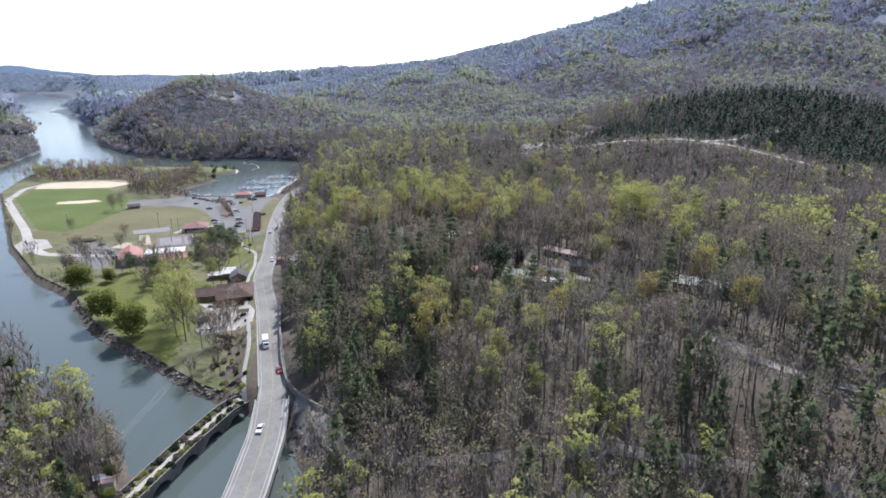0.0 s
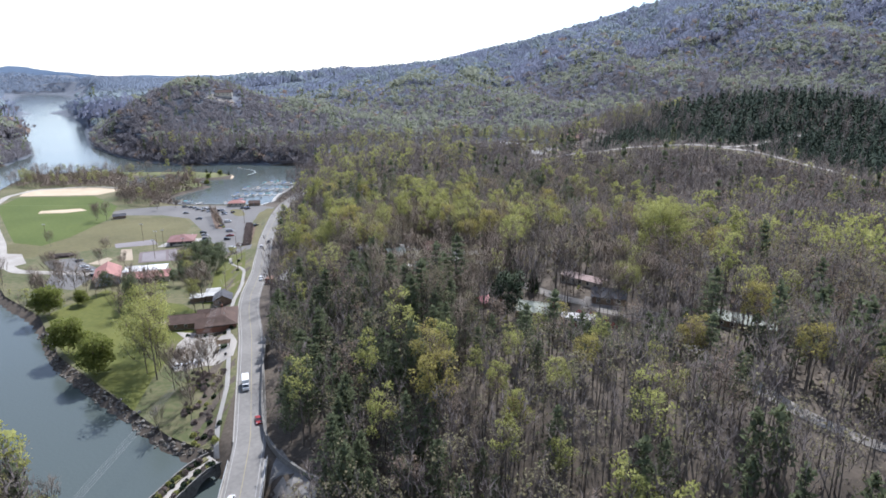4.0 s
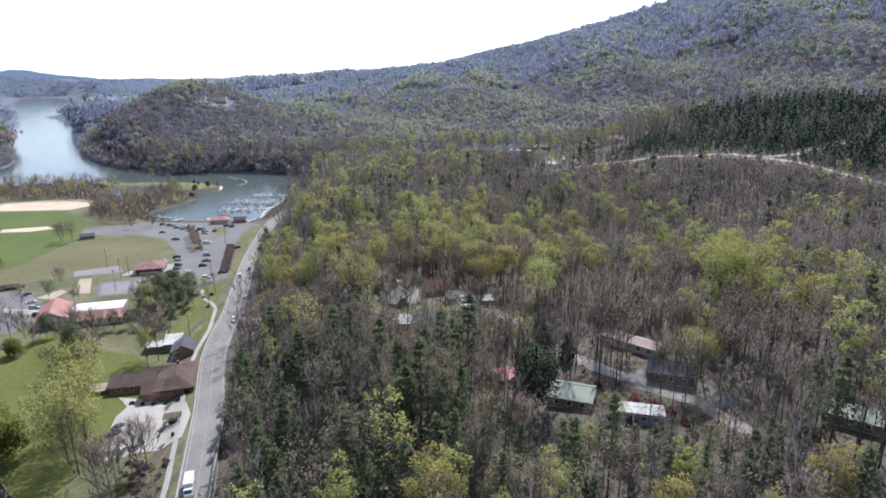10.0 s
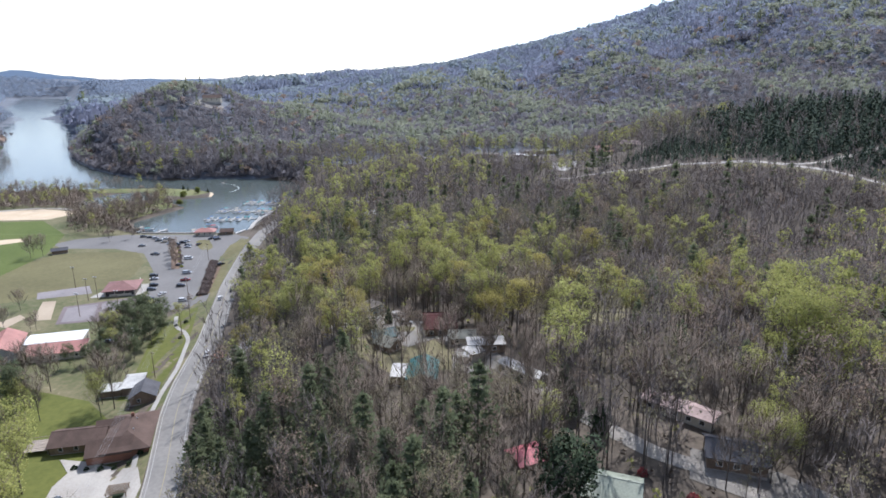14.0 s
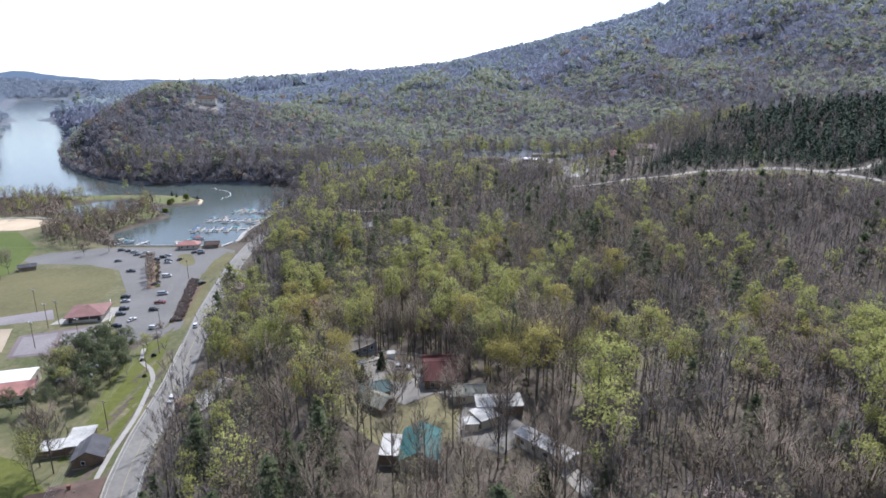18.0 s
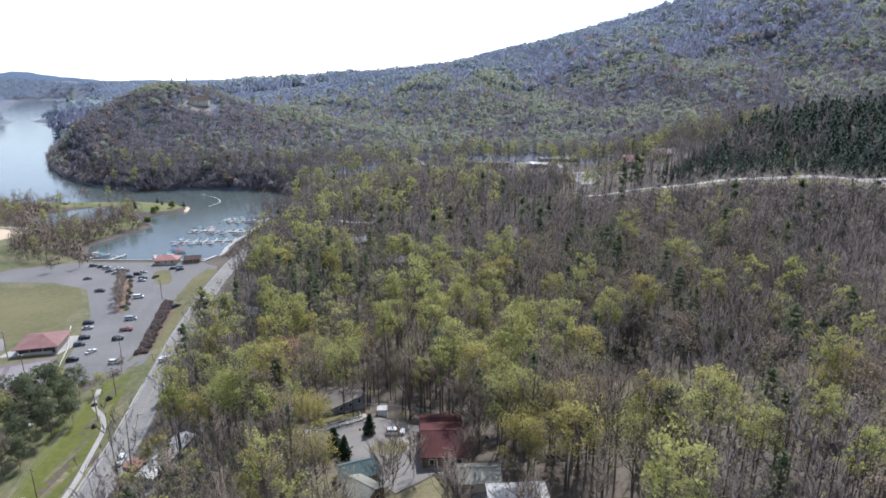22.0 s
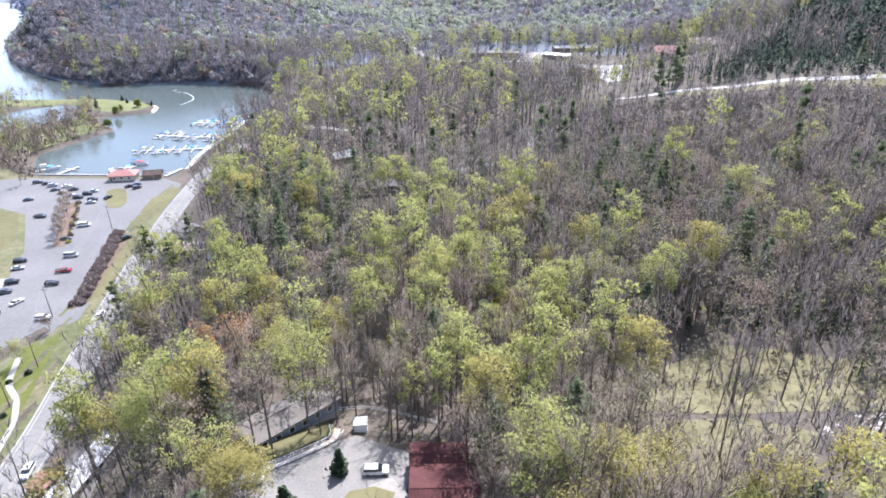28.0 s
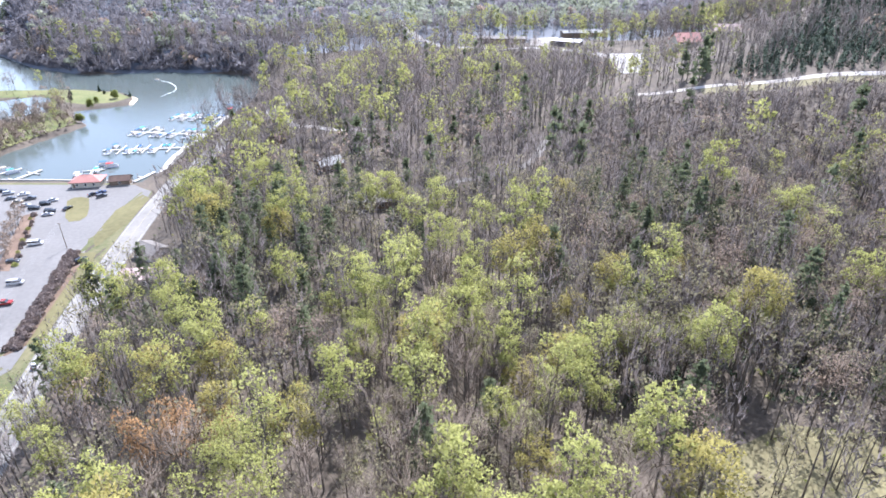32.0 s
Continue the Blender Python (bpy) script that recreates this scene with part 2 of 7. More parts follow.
def upland(x, y):
    x, y = np.asarray(x, float), np.asarray(y, float)
    edge = 185 - 0.6 * np.clip(x, -60, 160)
    village = smooth(edge - 62, edge + 22, y) * (1 - 0.8 * smooth(290, 388, y)) * (1 - 0.35 * smooth(60, 160, -x))
    z = 11 + 23 * village - mound(x, y, -5, 282, 25, 30, 3.5)
    z = z + mound(x, y, 220, 590, 130, 95, 38) + mound(x, y, 390, 730, 150, 70, 58) + mound(x, y, -75, 565, 50, 80, 3) - mound(x, y, 92, 686, 45, 55, 8) + mound(x, y, 50, 850, 110, 60, 7)
    z = z + 26 * smooth(220, 900, x)
    ridge = np.interp(np.asarray(x) * 1900 / np.maximum(np.asarray(y), 1500), [-800, -592, -496, -401, -306, -242, -117, 7, 84, 237, 388, 536, 703, 872, 1326, 2500],
                      [16, 60, 66, 74, 97, 118, 127, 138, 160, 192, 226, 262, 300, 352, 388, 380])
    s = np.clip((np.asarray(y) - 880) / 1020, 0, 1)
    z = z + (ridge - 14) * s ** 0.85 * (1 - 0.6 * smooth(2000, 4600, y))
    folds = np.sin(x * 0.019 + y * 0.005 + 1.4 * np.sin(y * 0.006)) + 0.5 * np.sin(x * 0.043 - y * 0.011 + 1.0)
    z = z + 13 * folds * smooth(960, 1200, y) * (1 - smooth(1640, 1860, y)) * smooth(-330, -180, x)
    z = z + mound(x, y, -425, 1130, 92, 100, 72) * smooth(-760, -480, x)
    z = z + (58 + 16 * np.sin(x * 0.0035) * np.sin(y * 0.0028)) * smooth(2100, 4300, y)
    return z


def ground(x, y):
    x, y = np.asarray(x, float), np.asarray(y, float)
    shape = x.shape
    x, y = x.ravel(), y.ravel()
    d = x - np.interp(y, ROAD_Y, ROAD_X)
    rz = road_height(y)
    up = upland(x, y)
    east = rz + (up - rz) * smooth(8, 62, d)
    flat = 2.6 + 0 * x
    west = rz + (flat - rz) * smooth(7, 16, -d)
    park = np.where(d > 0, east, west)
    far = smooth(690, 800, y)
    z = park * (1 - far) + up * far
    z = np.where((x < -150) & (y < 775) & (y > 560), 2.2, z)
    sd = shore_distance(x, y)
    bank = np.where((x < -84) & (y < 260) & (x + y < 90), 9.0, 0)
    west_side = (x < np.interp(y, [60, 150, 228, 305, 460, 700, 930, 1430, 4300], [-83, -86, -177, -255, -390, -530, -600, -1000, -2650]))
    wild = 3 + 22 * smooth(10, 160, sd) * smooth(0, 400, np.abs(y - 500)) + 60 * smooth(100, 700, sd) * smooth(700, 1600, y) + 6 * smooth(5, 50, sd)
    wild = wild + (30 + 12 * np.sin(x * 0.004) * np.sin(y * 0.003)) * smooth(150, 900, sd) * smooth(2200, 3600, y)
    z = np.where(west_side, wild, z)
    tip = (y > 660) & (x < -230) & (y < 775)
    z = np.where(tip, np.minimum(z, 1.6), z)
    dry = np.maximum(sd, 0)
    z = np.minimum(z, np.where(y > 760, 0.25 + 0.25 * dry + 0.02 * dry * dry, 0.25 + dry * 1.1))
    z = -3 + (z + 3) * smooth(-9, 2.0, sd)
    px, py, pa, pb = POND
    r = np.hypot((x - px) / pa, (y - py) / pb)
    z = np.where(r < 1.15, np.minimum(z, -2 + 4.5 * smooth(0.85, 1.15, r)), z)
    z = z + np.where((sd > 12) & (np.abs(d) > 20) & ((d > 0) | (y > 800)), 0.9 * np.sin(x * 0.09 + y * 0.05) * np.sin(y * 0.075 - x * 0.03), 0)
    return z.reshape(shape)


def gz(x, y):
    return float(ground(np.array([x]), np.array([y]))[0])


# ---- mesh helpers ----
def mesh_from(name, verts, faces, mats, slots=None, flat=True, normals=None):
    me = bpy.data.meshes.new(name)
    verts, faces = np.asarray(verts, np.float32), np.asarray(faces, np.int32)
    k = faces.shape[1]
    me.vertices.add(len(verts))
    me.vertices.foreach_set("co", verts.ravel())
    me.loops.add(faces.size)
    me.loops.foreach_set("vertex_index", faces.ravel())
    me.polygons.add(len(faces))
    me.polygons.foreach_set("loop_start", np.arange(0, faces.size, k, dtype=np.int32))
    for m in mats:
        me.materials.append(m)
    if slots is not None:
        me.polygons.foreach_set("material_index", np.asarray(slots, np.int32))
    me.polygons.foreach_set("use_smooth", np.full(len(faces), not flat))
    me.update(calc_edges=True)
    me.validate()
    if normals is not None:
        me.polygons.foreach_set("use_smooth", np.ones(len(faces), bool))
        me.normals_split_custom_set_from_vertices(normals)
    return me


def part(name, bm, material, parent, label=""):
    me = bpy.data.meshes.new(name)
    bm.to_mesh(me)
    bm.free()
    me.materials.append(material)
    ob = new(name, me)
    if parent is not None:
        ob.parent = parent
    if label:
        ob["label"] = label
    return ob


def box(x0, y0, z0, x1, y1, z1, bevel=0.0, bm=None):
    bm = bm or bmesh.new()
    made = bmesh.ops.create_cube(bm, size=1.0, matrix=Matrix.LocRotScale(((x0 + x1) / 2, (y0 + y1) / 2, (z0 + z1) / 2), None, (x1 - x0, y1 - y0, z1 - z0)))
    if bevel:
        edges = list({e for v in made["verts"] for e in v.link_edges})
        bmesh.ops.bevel(bm, geom=edges, offset=bevel, segments=1, affect="EDGES")
    return bm


def prism(outline, z0, z1, bm=None):
    """An upright prism over a flat outline."""
    bm = bm or bmesh.new()
    low = [bm.verts.new((x, y, z0)) for x, y in outline]
    high = [bm.verts.new((x, y, z1)) for x, y in outline]
    n = len(outline)
    bm.faces.new(high)
    bm.faces.new(low[::-1])
    for i in range(n):
        bm.faces.new((low[i], low[(i + 1) % n], high[(i + 1) % n], high[i]))
    bmesh.ops.recalc_face_normals(bm, faces=bm.faces)
    return bm


def tube(bm, a, b, r0, r1, sides=8):
    """A tapered round bar from a to b."""
    a, b = Vector(a), Vector(b)
    turn = (b - a).to_track_quat("Z", "Y").to_matrix().to_4x4()
    m = Matrix.Translation((a + b) / 2) @ turn
    bmesh.ops.create_cone(bm, cap_ends=True, segments=sides, radius1=r0, radius2=r1, depth=(b - a).length, matrix=m)
    return bm


def resample(line, step):
    p = np.array(line, float)
    s = np.r_[0, np.cumsum(np.hypot(*np.diff(p, axis=0).T))]
    t = np.arange(0, s[-1] + step * 0.5, step)
    q = np.stack([np.interp(t, s, p[:, 0]), np.interp(t, s, p[:, 1])], 1)
    for _ in range(3):
        q[1:-1] = (q[:-2] + 2 * q[1:-1] + q[2:]) / 4
    return q


def strip(name, line, width, lift, material, label, category, thick=0.0, heights=None, offset=0.0, step=4.0, across=3, dash=None):
    """A band that lies on the ground along a line."""
    q = resample(line, step)
    t = np.gradient(q, axis=0)
    t /= np.linalg.norm(t, axis=1)[:, None]
    nrm = np.stack([t[:, 1], -t[:, 0]], 1)
    cols = [q + nrm * (offset + width * (k / (across - 1) - 0.5)) for k in range(across)]
    v = np.stack(cols, 1).reshape(-1, 2)
    z = ground(v[:, 0], v[:, 1]) if heights is None else np.repeat(heights(q[:, 1]), across)
    v = np.c_[v, z + lift]
    f = []
    for i in range(len(q) - 1):
        if dash and (i % sum(dash)) >= dash[0]:
            continue
        for k in range(across - 1):
            a = i * across + k
            f.append((a, a + 1, a + across + 1, a + across))
    ob = new(name, mesh_from(name, v, f, [material]))
    if label:
        tagged(ob, label, category, kind="structure")
    return ob


def patch(name, outline, lift, material, label, category, cell=4.0, parent=None):
    """A flat area with a sharp outline that follows the ground."""
    bm = bmesh.new()
    vs = [bm.verts.new((x, y, 0)) for x, y in outline]
    bm.faces.new(vs)
    xs, ys = [p[0] for p in outline], [p[1] for p in outline]
    for axis, lo, hi in ((0, min(xs), max(xs)), (1, min(ys), max(ys))):
        k = lo + cell
        while k < hi:
            co, no = [0, 0, 0], [0, 0, 0]
            co[axis], no[axis] = k, 1
            bmesh.ops.bisect_plane(bm, geom=bm.verts[:] + bm.edges[:] + bm.faces[:], plane_co=co, plane_no=no)
            k += cell
    z = ground(np.array([v.co.x for v in bm.verts]), np.array([v.co.y for v in bm.verts]))
    for v, h in zip(bm.verts, z):
        v.co.z = h + lift
    bmesh.ops.recalc_face_normals(bm, faces=bm.faces)
    if bm.faces and sum(f.normal.z for f in bm.faces) < 0:
        bmesh.ops.reverse_faces(bm, faces=bm.faces)
    ob = part(name, bm, material, parent)
    if label:
        tagged(ob, label, category, kind="structure")
    return ob


# ---- ground sheet and water ----
def spaced(lo, a, b, hi, step, grow=1.09):
    mid = list(np.arange(a, b + 0.1, step))
    left, right, s = [], [], step
    while (left[-1] if left else a) > lo:
        s *= grow
        left.append((left[-1] if left else a) - s)
    s = step
    while (right[-1] if right else b) < hi:
        s = min(s * grow, 60)
        right.append((right[-1] if right else b) + s)
    return np.array(left[::-1] + mid + right)


GX, GY = spaced(-4600, -430, 280, 4600, 4.6), spaced(-600, 90, 920, 4900, 4.6, 1.05)
mx, my = np.meshgrid(GX, GY)
land = ground(mx, my)
idx = np.arange(mx.size).reshape(mx.shape)
quads = np.stack([idx[:-1, :-1], idx[:-1, 1:], idx[1:, 1:], idx[1:, :-1]], -1).reshape(-1, 4)
# beyond y 830 the floor takes the colour with painted haze
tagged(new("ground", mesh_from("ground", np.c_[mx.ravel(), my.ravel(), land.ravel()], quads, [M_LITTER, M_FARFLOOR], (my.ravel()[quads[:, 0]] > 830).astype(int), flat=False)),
       "brown leaf-littered ground of hills and lake shore, haze-tinted far off", "ground", kind="structure")
bm = bmesh.new()
bmesh.ops.create_grid(bm, x_segments=1, y_segments=1, size=1, matrix=Matrix.LocRotScale((-1400, 2200, 0), None, (2600, 2700, 1)))
tagged(part("water", bm, M_WATER, None), "grey-green rippled water of river and lake", "water", kind="structure")


# ---- roads, lots, lawns ----
M_PARK = mat("park_soil_and_grass", (0.075, 0.09, 0.032), (0.185, 0.162, 0.09), big=0.045, fine=0.5, bump=0.4, c3=(0.33, 0.28, 0.19))
M_ISLAND = mat("island_grass", (0.10, 0.125, 0.04), (0.21, 0.20, 0.085), big=0.06, fine=0.6, bump=0.4)
M_MEADOW = mat("rough_meadow", (0.115, 0.10, 0.052), (0.205, 0.185, 0.095), big=0.12, fine=0.9, bump=0.6, c3=(0.19, 0.20, 0.08))
M_EARTH = mat("dark_earth", (0.045, 0.034, 0.028), (0.085, 0.066, 0.055), big=0.3, fine=2.0, bump=0.8)
M_PLAYSAND = mat("playground_sand", (0.34, 0.275, 0.20), (0.44, 0.365, 0.27), bump=0.3)
M_PURPLE = mat("faded_court_purple", (0.15, 0.122, 0.122), (0.2, 0.166, 0.164), big=0.08, fine=0.8, bump=0.05)
M_COURT = mat("faded_court_grey", (0.205, 0.185, 0.188), (0.265, 0.243, 0.243), big=0.08, fine=0.8, bump=0.05)
M_PALEYARD = mat("bright_crushed_stone", (0.33, 0.305, 0.27), (0.43, 0.405, 0.365), big=0.12, fine=1.5, bump=0.3)
M_MULCH = mat("brown_mulch", (0.10, 0.065, 0.045), (0.20, 0.14, 0.10), big=0.2, fine=2, bump=0.8)
strip("road", ROAD, 9.6, 0.10, M_ASPHALT, "sun-bleached grey two-lane asphalt road", "road", heights=road_height, across=5)
PATCHES = [
    ("park_ground", [(-66, 192), (-86, 203), (-103, 217), (-126, 236), (-155, 260), (-191, 304), (-226, 331), (-282, 394), (-341, 475), (-424, 590), (-450, 660), (-462, 700),
                     (-330, 668), (-275, 610), (-262, 580), (-232, 563), (-160, 561), (-142, 548), (-138, 520), (-133, 487), (-125, 440), (-117, 405), (-108, 367), (-102, 329),
                     (-97, 308), (-86, 273), (-73, 232)], 0.03, M_PARK, "patchy park ground of grass and bare soil", "ground"),
    ("parking_lot", [(-150, 402), (-176, 470), (-200, 508), (-226, 520), (-262, 521), (-276, 532), (-268, 545), (-230, 562), (-160, 561.5), (-143, 548),
                     (-139, 528), (-147, 500), (-134, 470), (-129, 442), (-124, 418), (-134, 404)], 0.06, M_LOT, "pale worn asphalt car park by the marina", "parking lot"),
    ("lawn", [(-104, 218), (-126, 237), (-154, 262), (-188, 304), (-178, 340), (-150, 325), (-128, 318), (-108, 300), (-110, 270), (-108, 240)],
     0.05, M_GRASS, "mown green riverside lawn", "lawn"),
    ("roadside_lawn", [(-105, 318), (-109, 350), (-116, 380), (-125, 410), (-133, 403), (-131, 372), (-122, 340), (-118, 318)], 0.05, M_GRASS, "bright roadside grass verge", "lawn"),
    ("park_grass", [(-182, 442), (-184, 462), (-190, 488), (-206, 512), (-240, 512), (-258, 506), (-270, 470), (-296, 424), (-262, 398), (-236, 412), (-208, 430)], 0.05, M_DRYGRASS,
     "dry yellowish park grass", "lawn"),
    ("ball_field", [(-388, 556), (-398, 600), (-330, 606), (-284, 560), (-264, 506), (-262, 450), (-268, 428), (-292, 436), (-318, 468)], 0.07, M_BALLGRASS,
     "vivid green mown ball field", "ball field"),
    ("infield_sand", [(-402, 606), (-330, 612), (-318, 640), (-360, 654), (-414, 636)], 0.09, M_SAND, "pale sandy infield", "sand"),
    ("sand_strip", [(-338, 538), (-310, 548), (-300, 540), (-312, 531), (-334, 528)], 0.11, M_SAND, "bare sand patch on the ball field", "sand"),
    ("gravel_yard", [(-117.1, 283.5), (-107.3, 282.2), (-89.6, 276.7), (-84.5, 268.0), (-81.7, 254.3), (-86.3, 251.2), (-92.9, 250.3), (-97.6, 247.6), (-101.9, 246.1), (-105.9, 251.1), (-111.3, 270.6), (-110.7, 276.9)], 0.25, M_PALEYARD, "bright gravel yard beside a brown house", "car park"),
    ("pavilion_apron", [(-188.5, 424), (-165, 427.5), (-163, 436), (-167, 447), (-186, 443)], 0.06, M_CONCRETE, "pale concrete apron round the pavilion", "pavement"),
    ("court_surround", [(-184, 388), (-194, 411), (-164, 425.5), (-151.5, 396.5)], 0.07, M_PURPLE, "faded purplish hard court surround", "sports court"),
    ("tennis_court", [(-183.1, 390.8), (-191.2, 409.5), (-178.8, 415.2), (-169.8, 394.6)], 0.1, M_COURT, "faded grey tennis court", "sports court"),
    ("tennis_court_2", [(-167.9, 395.1), (-177.0, 416.1), (-164.6, 421.8), (-154.7, 398.9)], 0.1, M_COURT, "faded grey tennis court", "sports court"),
    ("basketball_court", [(-221, 432), (-199.4, 443.5), (-190.8, 431), (-215, 422)], 0.1, M_COURT, "pale worn basketball court", "sports court"),
    ("town_lot", [(-196, 340), (-196, 372), (-230, 400), (-244, 392), (-226, 372), (-214, 344)], 0.06, M_LOT, "grey asphalt yard beside a civic building", "parking lot"),
    ("playground_sand", [(-198, 393), (-209.5, 418.5), (-203, 419.5), (-190, 394.3)], 0.08, M_PLAYSAND, "tan sand of a playground", "sand"),
    ("playground_path", [(-214, 387), (-209, 400.5), (-203.5, 396.5), (-204.5, 384.5)], 0.08, M_PLAYSAND, "tan gravel beside a playground", "sand"),
    ("mulch_bed", [(-140.2, 399.6), (-133.4, 414.5), (-130, 412), (-135.1, 396.4)], 0.12, M_LITTER, "brown mulch bed at the corner of the car park", "garden bed"),
    ("verge", [(-131, 424), (-127, 429), (-138, 478), (-144, 482), (-137, 450)], 0.10, M_MULCH, "mulched verge between road and car park", "verge"),
    ("planter", [(-162, 474), (-167, 474), (-188, 522), (-184, 526), (-174, 505)], 0.12, M_MULCH, "brown mulched planting island", "planter"),
    ("grass_island", [(-160, 517), (-164, 516), (-168, 520), (-173, 529), (-177.5, 538), (-177, 542), (-173, 543), (-169, 541), (-163, 530), (-159.5, 522)], 0.12, M_DRYGRASS, "small oval grass island", "lawn"),
    ("roadside_grass", [(-127, 429), (-123.5, 434), (-132, 472), (-137, 488), (-144, 488), (-138, 478)], 0.11, M_DRYGRASS, "narrow strip of grass beside the road", "verge"),
    ("yard_lawn", [(-20, 322.5), (-18.5, 326.5), (-14.5, 328), (-10.5, 326.5), (-11.5, 321.5), (-15.5, 320.5)], 0.15, M_DRYGRASS, "small worn lawn in a gravel yard", "lawn"),
    ("grass_verge", [(-140, 492), (-146, 502), (-150, 528), (-146, 545), (-140, 540), (-138, 515)], 0.10, M_DRYGRASS, "sunlit strip of grass by the road", "verge"),
    ("village_yard", [(-40, 327), (-31.5, 333.5), (-23.5, 341), (-20, 344), (-8, 338), (-9, 322), (-4, 312), (-12, 305), (-24, 314)], 0.12, M_GRAVEL, "grey gravel yard among houses", "yard"),
    ("house_lawn", [(-38, 338), (-27, 349), (-23.9, 345.3), (-32.3, 336), (-35, 334)], 0.14, M_DRYGRASS, "strip of sunny grass below a slate-blue house", "lawn"),
    ("spit_grass", [(-262, 602), (-285, 600), (-296, 640), (-285, 690), (-274, 700), (-266, 690), (-246, 668), (-254, 635)], 0.2, M_ISLAND, "rough grass on the marina spit", "lawn"),
    ("house_yard", [(2, 296), (6, 310), (14, 296), (18, 286), (12, 280), (2, 286)], 0.12, M_GRAVEL, "pale gravel yard beside white roofs", "yard"),
    ("lane_yard", [(50, 232), (54, 242), (70, 234), (78, 226), (66, 222)], 0.12, M_GRAVEL, "pale gravel turning place", "yard"),
    ("sunny_clearing", [(38, 330), (35, 344), (44, 350), (60, 351), (72, 344), (64, 332), (48, 323)], 0.12, M_MEADOW, "sunny grassy clearing in the woods", "clearing"),
    ("clearing", [(34, 356), (60, 352), (100, 356), (104, 376), (70, 384), (48, 374)], 0.10, M_MEADOW, "sunny grassy clearing by the stream", "clearing"),
    ("village_lawn", [(-27, 294), (-31, 308), (-24, 313), (-12, 304.5), (-4, 311), (3, 301), (1.5, 286), (-16, 284)], 0.09, M_MEADOW, "rough sunny lawn between the cottages", "lawn"),
    ("roadside_yard", [(-84, 334), (-92, 356), (-88, 366), (-80, 362), (-78, 338)], 0.12, M_GRAVEL, "pale yard by the roadside", "yard"),
]
for name, outline, lift, material, label, category in PATCHES:
    patch(name, outline, lift, material, label, category, 1.5 if name == "gravel_yard" else 4.0)


# ---- trees ----
def rng(seed):
    return np.random.default_rng(seed)


def bar(a, b, r0, r1, sides=3):
    """Vertices and triangles of a thin tapered bar."""
    a, b = np.array(a, float), np.array(b, float)
    w = b - a
    w = w / (np.linalg.norm(w) + 1e-9)
    u = np.cross(w, (0.3, 0.9, 0.2))
    u /= np.linalg.norm(u)
    v = np.cross(w, u)
    ang = np.arange(sides) * 2 * np.pi / sides
    ring = np.cos(ang)[:, None] * u + np.sin(ang)[:, None] * v
    verts = np.r_[a + ring * r0, b + ring * r1]
    f = []
    for i in range(sides):
        j = (i + 1) % sides
        f += [(i, j, sides + j), (i, sides + j, sides + i)]
    return verts, np.array(f)


def gather(pieces):
    vs, fs, k = [], [], 0
    for v, f in pieces:
        vs.append(v)
        fs.append(f + k)
        k += len(v)
    return np.concatenate(vs), np.concatenate(fs)


def slivers(start, way, length, width, g):
    """Thin flat twigs: one triangle each."""
    n = len(start)
    side = np.cross(way, g.normal(size=(n, 3)))
    side /= np.linalg.norm(side, axis=1)[:, None] + 1e-9
    v = np.stack([start - side * width[:, None] / 2, start + side * width[:, None] / 2, start + way * length[:, None]], 1)
    return v.reshape(-1, 3), np.arange(3 * n).reshape(-1, 3)


def leaflets(at, size, g):
    """Small leaf sprays: one uneven triangle each."""
    n = len(at)
    a = g.normal(size=(n, 3))
    a /= np.linalg.norm(a, axis=1)[:, None]
    b = np.cross(a, g.normal(size=(n, 3)))
    b /= np.linalg.norm(b, axis=1)[:, None]
    k = size[:, None] * g.uniform(0.75, 1.25, (n, 1))
    v = np.stack([at + a * k, at - a * k * 0.55 + b * k * 0.8, at - a * k * 0.5 - b * k * 0.75], 1)
    return v.reshape(-1, 3), np.arange(3 * n).reshape(-1, 3)


def rounded(pieces, low=0.25, rough=0.45, up=0.45):
    """Crown pieces turned outward, with normals that follow the crown's dome, or the way out of their clump where one is given."""
    every = np.concatenate([p[0] for p in pieces])
    heart = every.mean(0) - (0, 0, low * np.ptp(every[:, 2]))
    out, soft = [], []
    for p in pieces:
        v, f = p[:2]
        tri = v[f]
        flat = np.cross(tri[:, 1] - tri[:, 0], tri[:, 2] - tri[:, 0])
        flat /= np.linalg.norm(flat, axis=1)[:, None] + 1e-9
        away = tri.mean(1) - heart
        away /= np.linalg.norm(away, axis=1)[:, None] + 1e-9
        if len(p) > 2:
            away = 0.6 * p[2] + 0.35 * away + (0, 0, up)
            away /= np.linalg.norm(away, axis=1)[:, None] + 1e-9
        turn = np.einsum("ij,ij->i", flat, away) < 0
        f = np.where(turn[:, None], f[:, ::-1], f)
        flat = np.where(turn[:, None], -flat, flat)
        n = away + rough * flat
        n /= np.linalg.norm(n, axis=1)[:, None]
        vn = np.zeros_like(v)
        vn[f.ravel()] = np.repeat(n, 3, 0)
        out.append((v, f))
        soft.append(vn)
    return out, soft


def round_normals(v, f):
    """Averaged normals of a wooden piece."""
    tri = v[f]
    flat = np.cross(tri[:, 1] - tri[:, 0], tri[:, 2] - tri[:, 0])
    vn = np.zeros_like(v)
    for c in range(3):
        np.add.at(vn, f[:, c], flat)
    return vn / (np.linalg.norm(vn, axis=1)[:, None] + 1e-9)


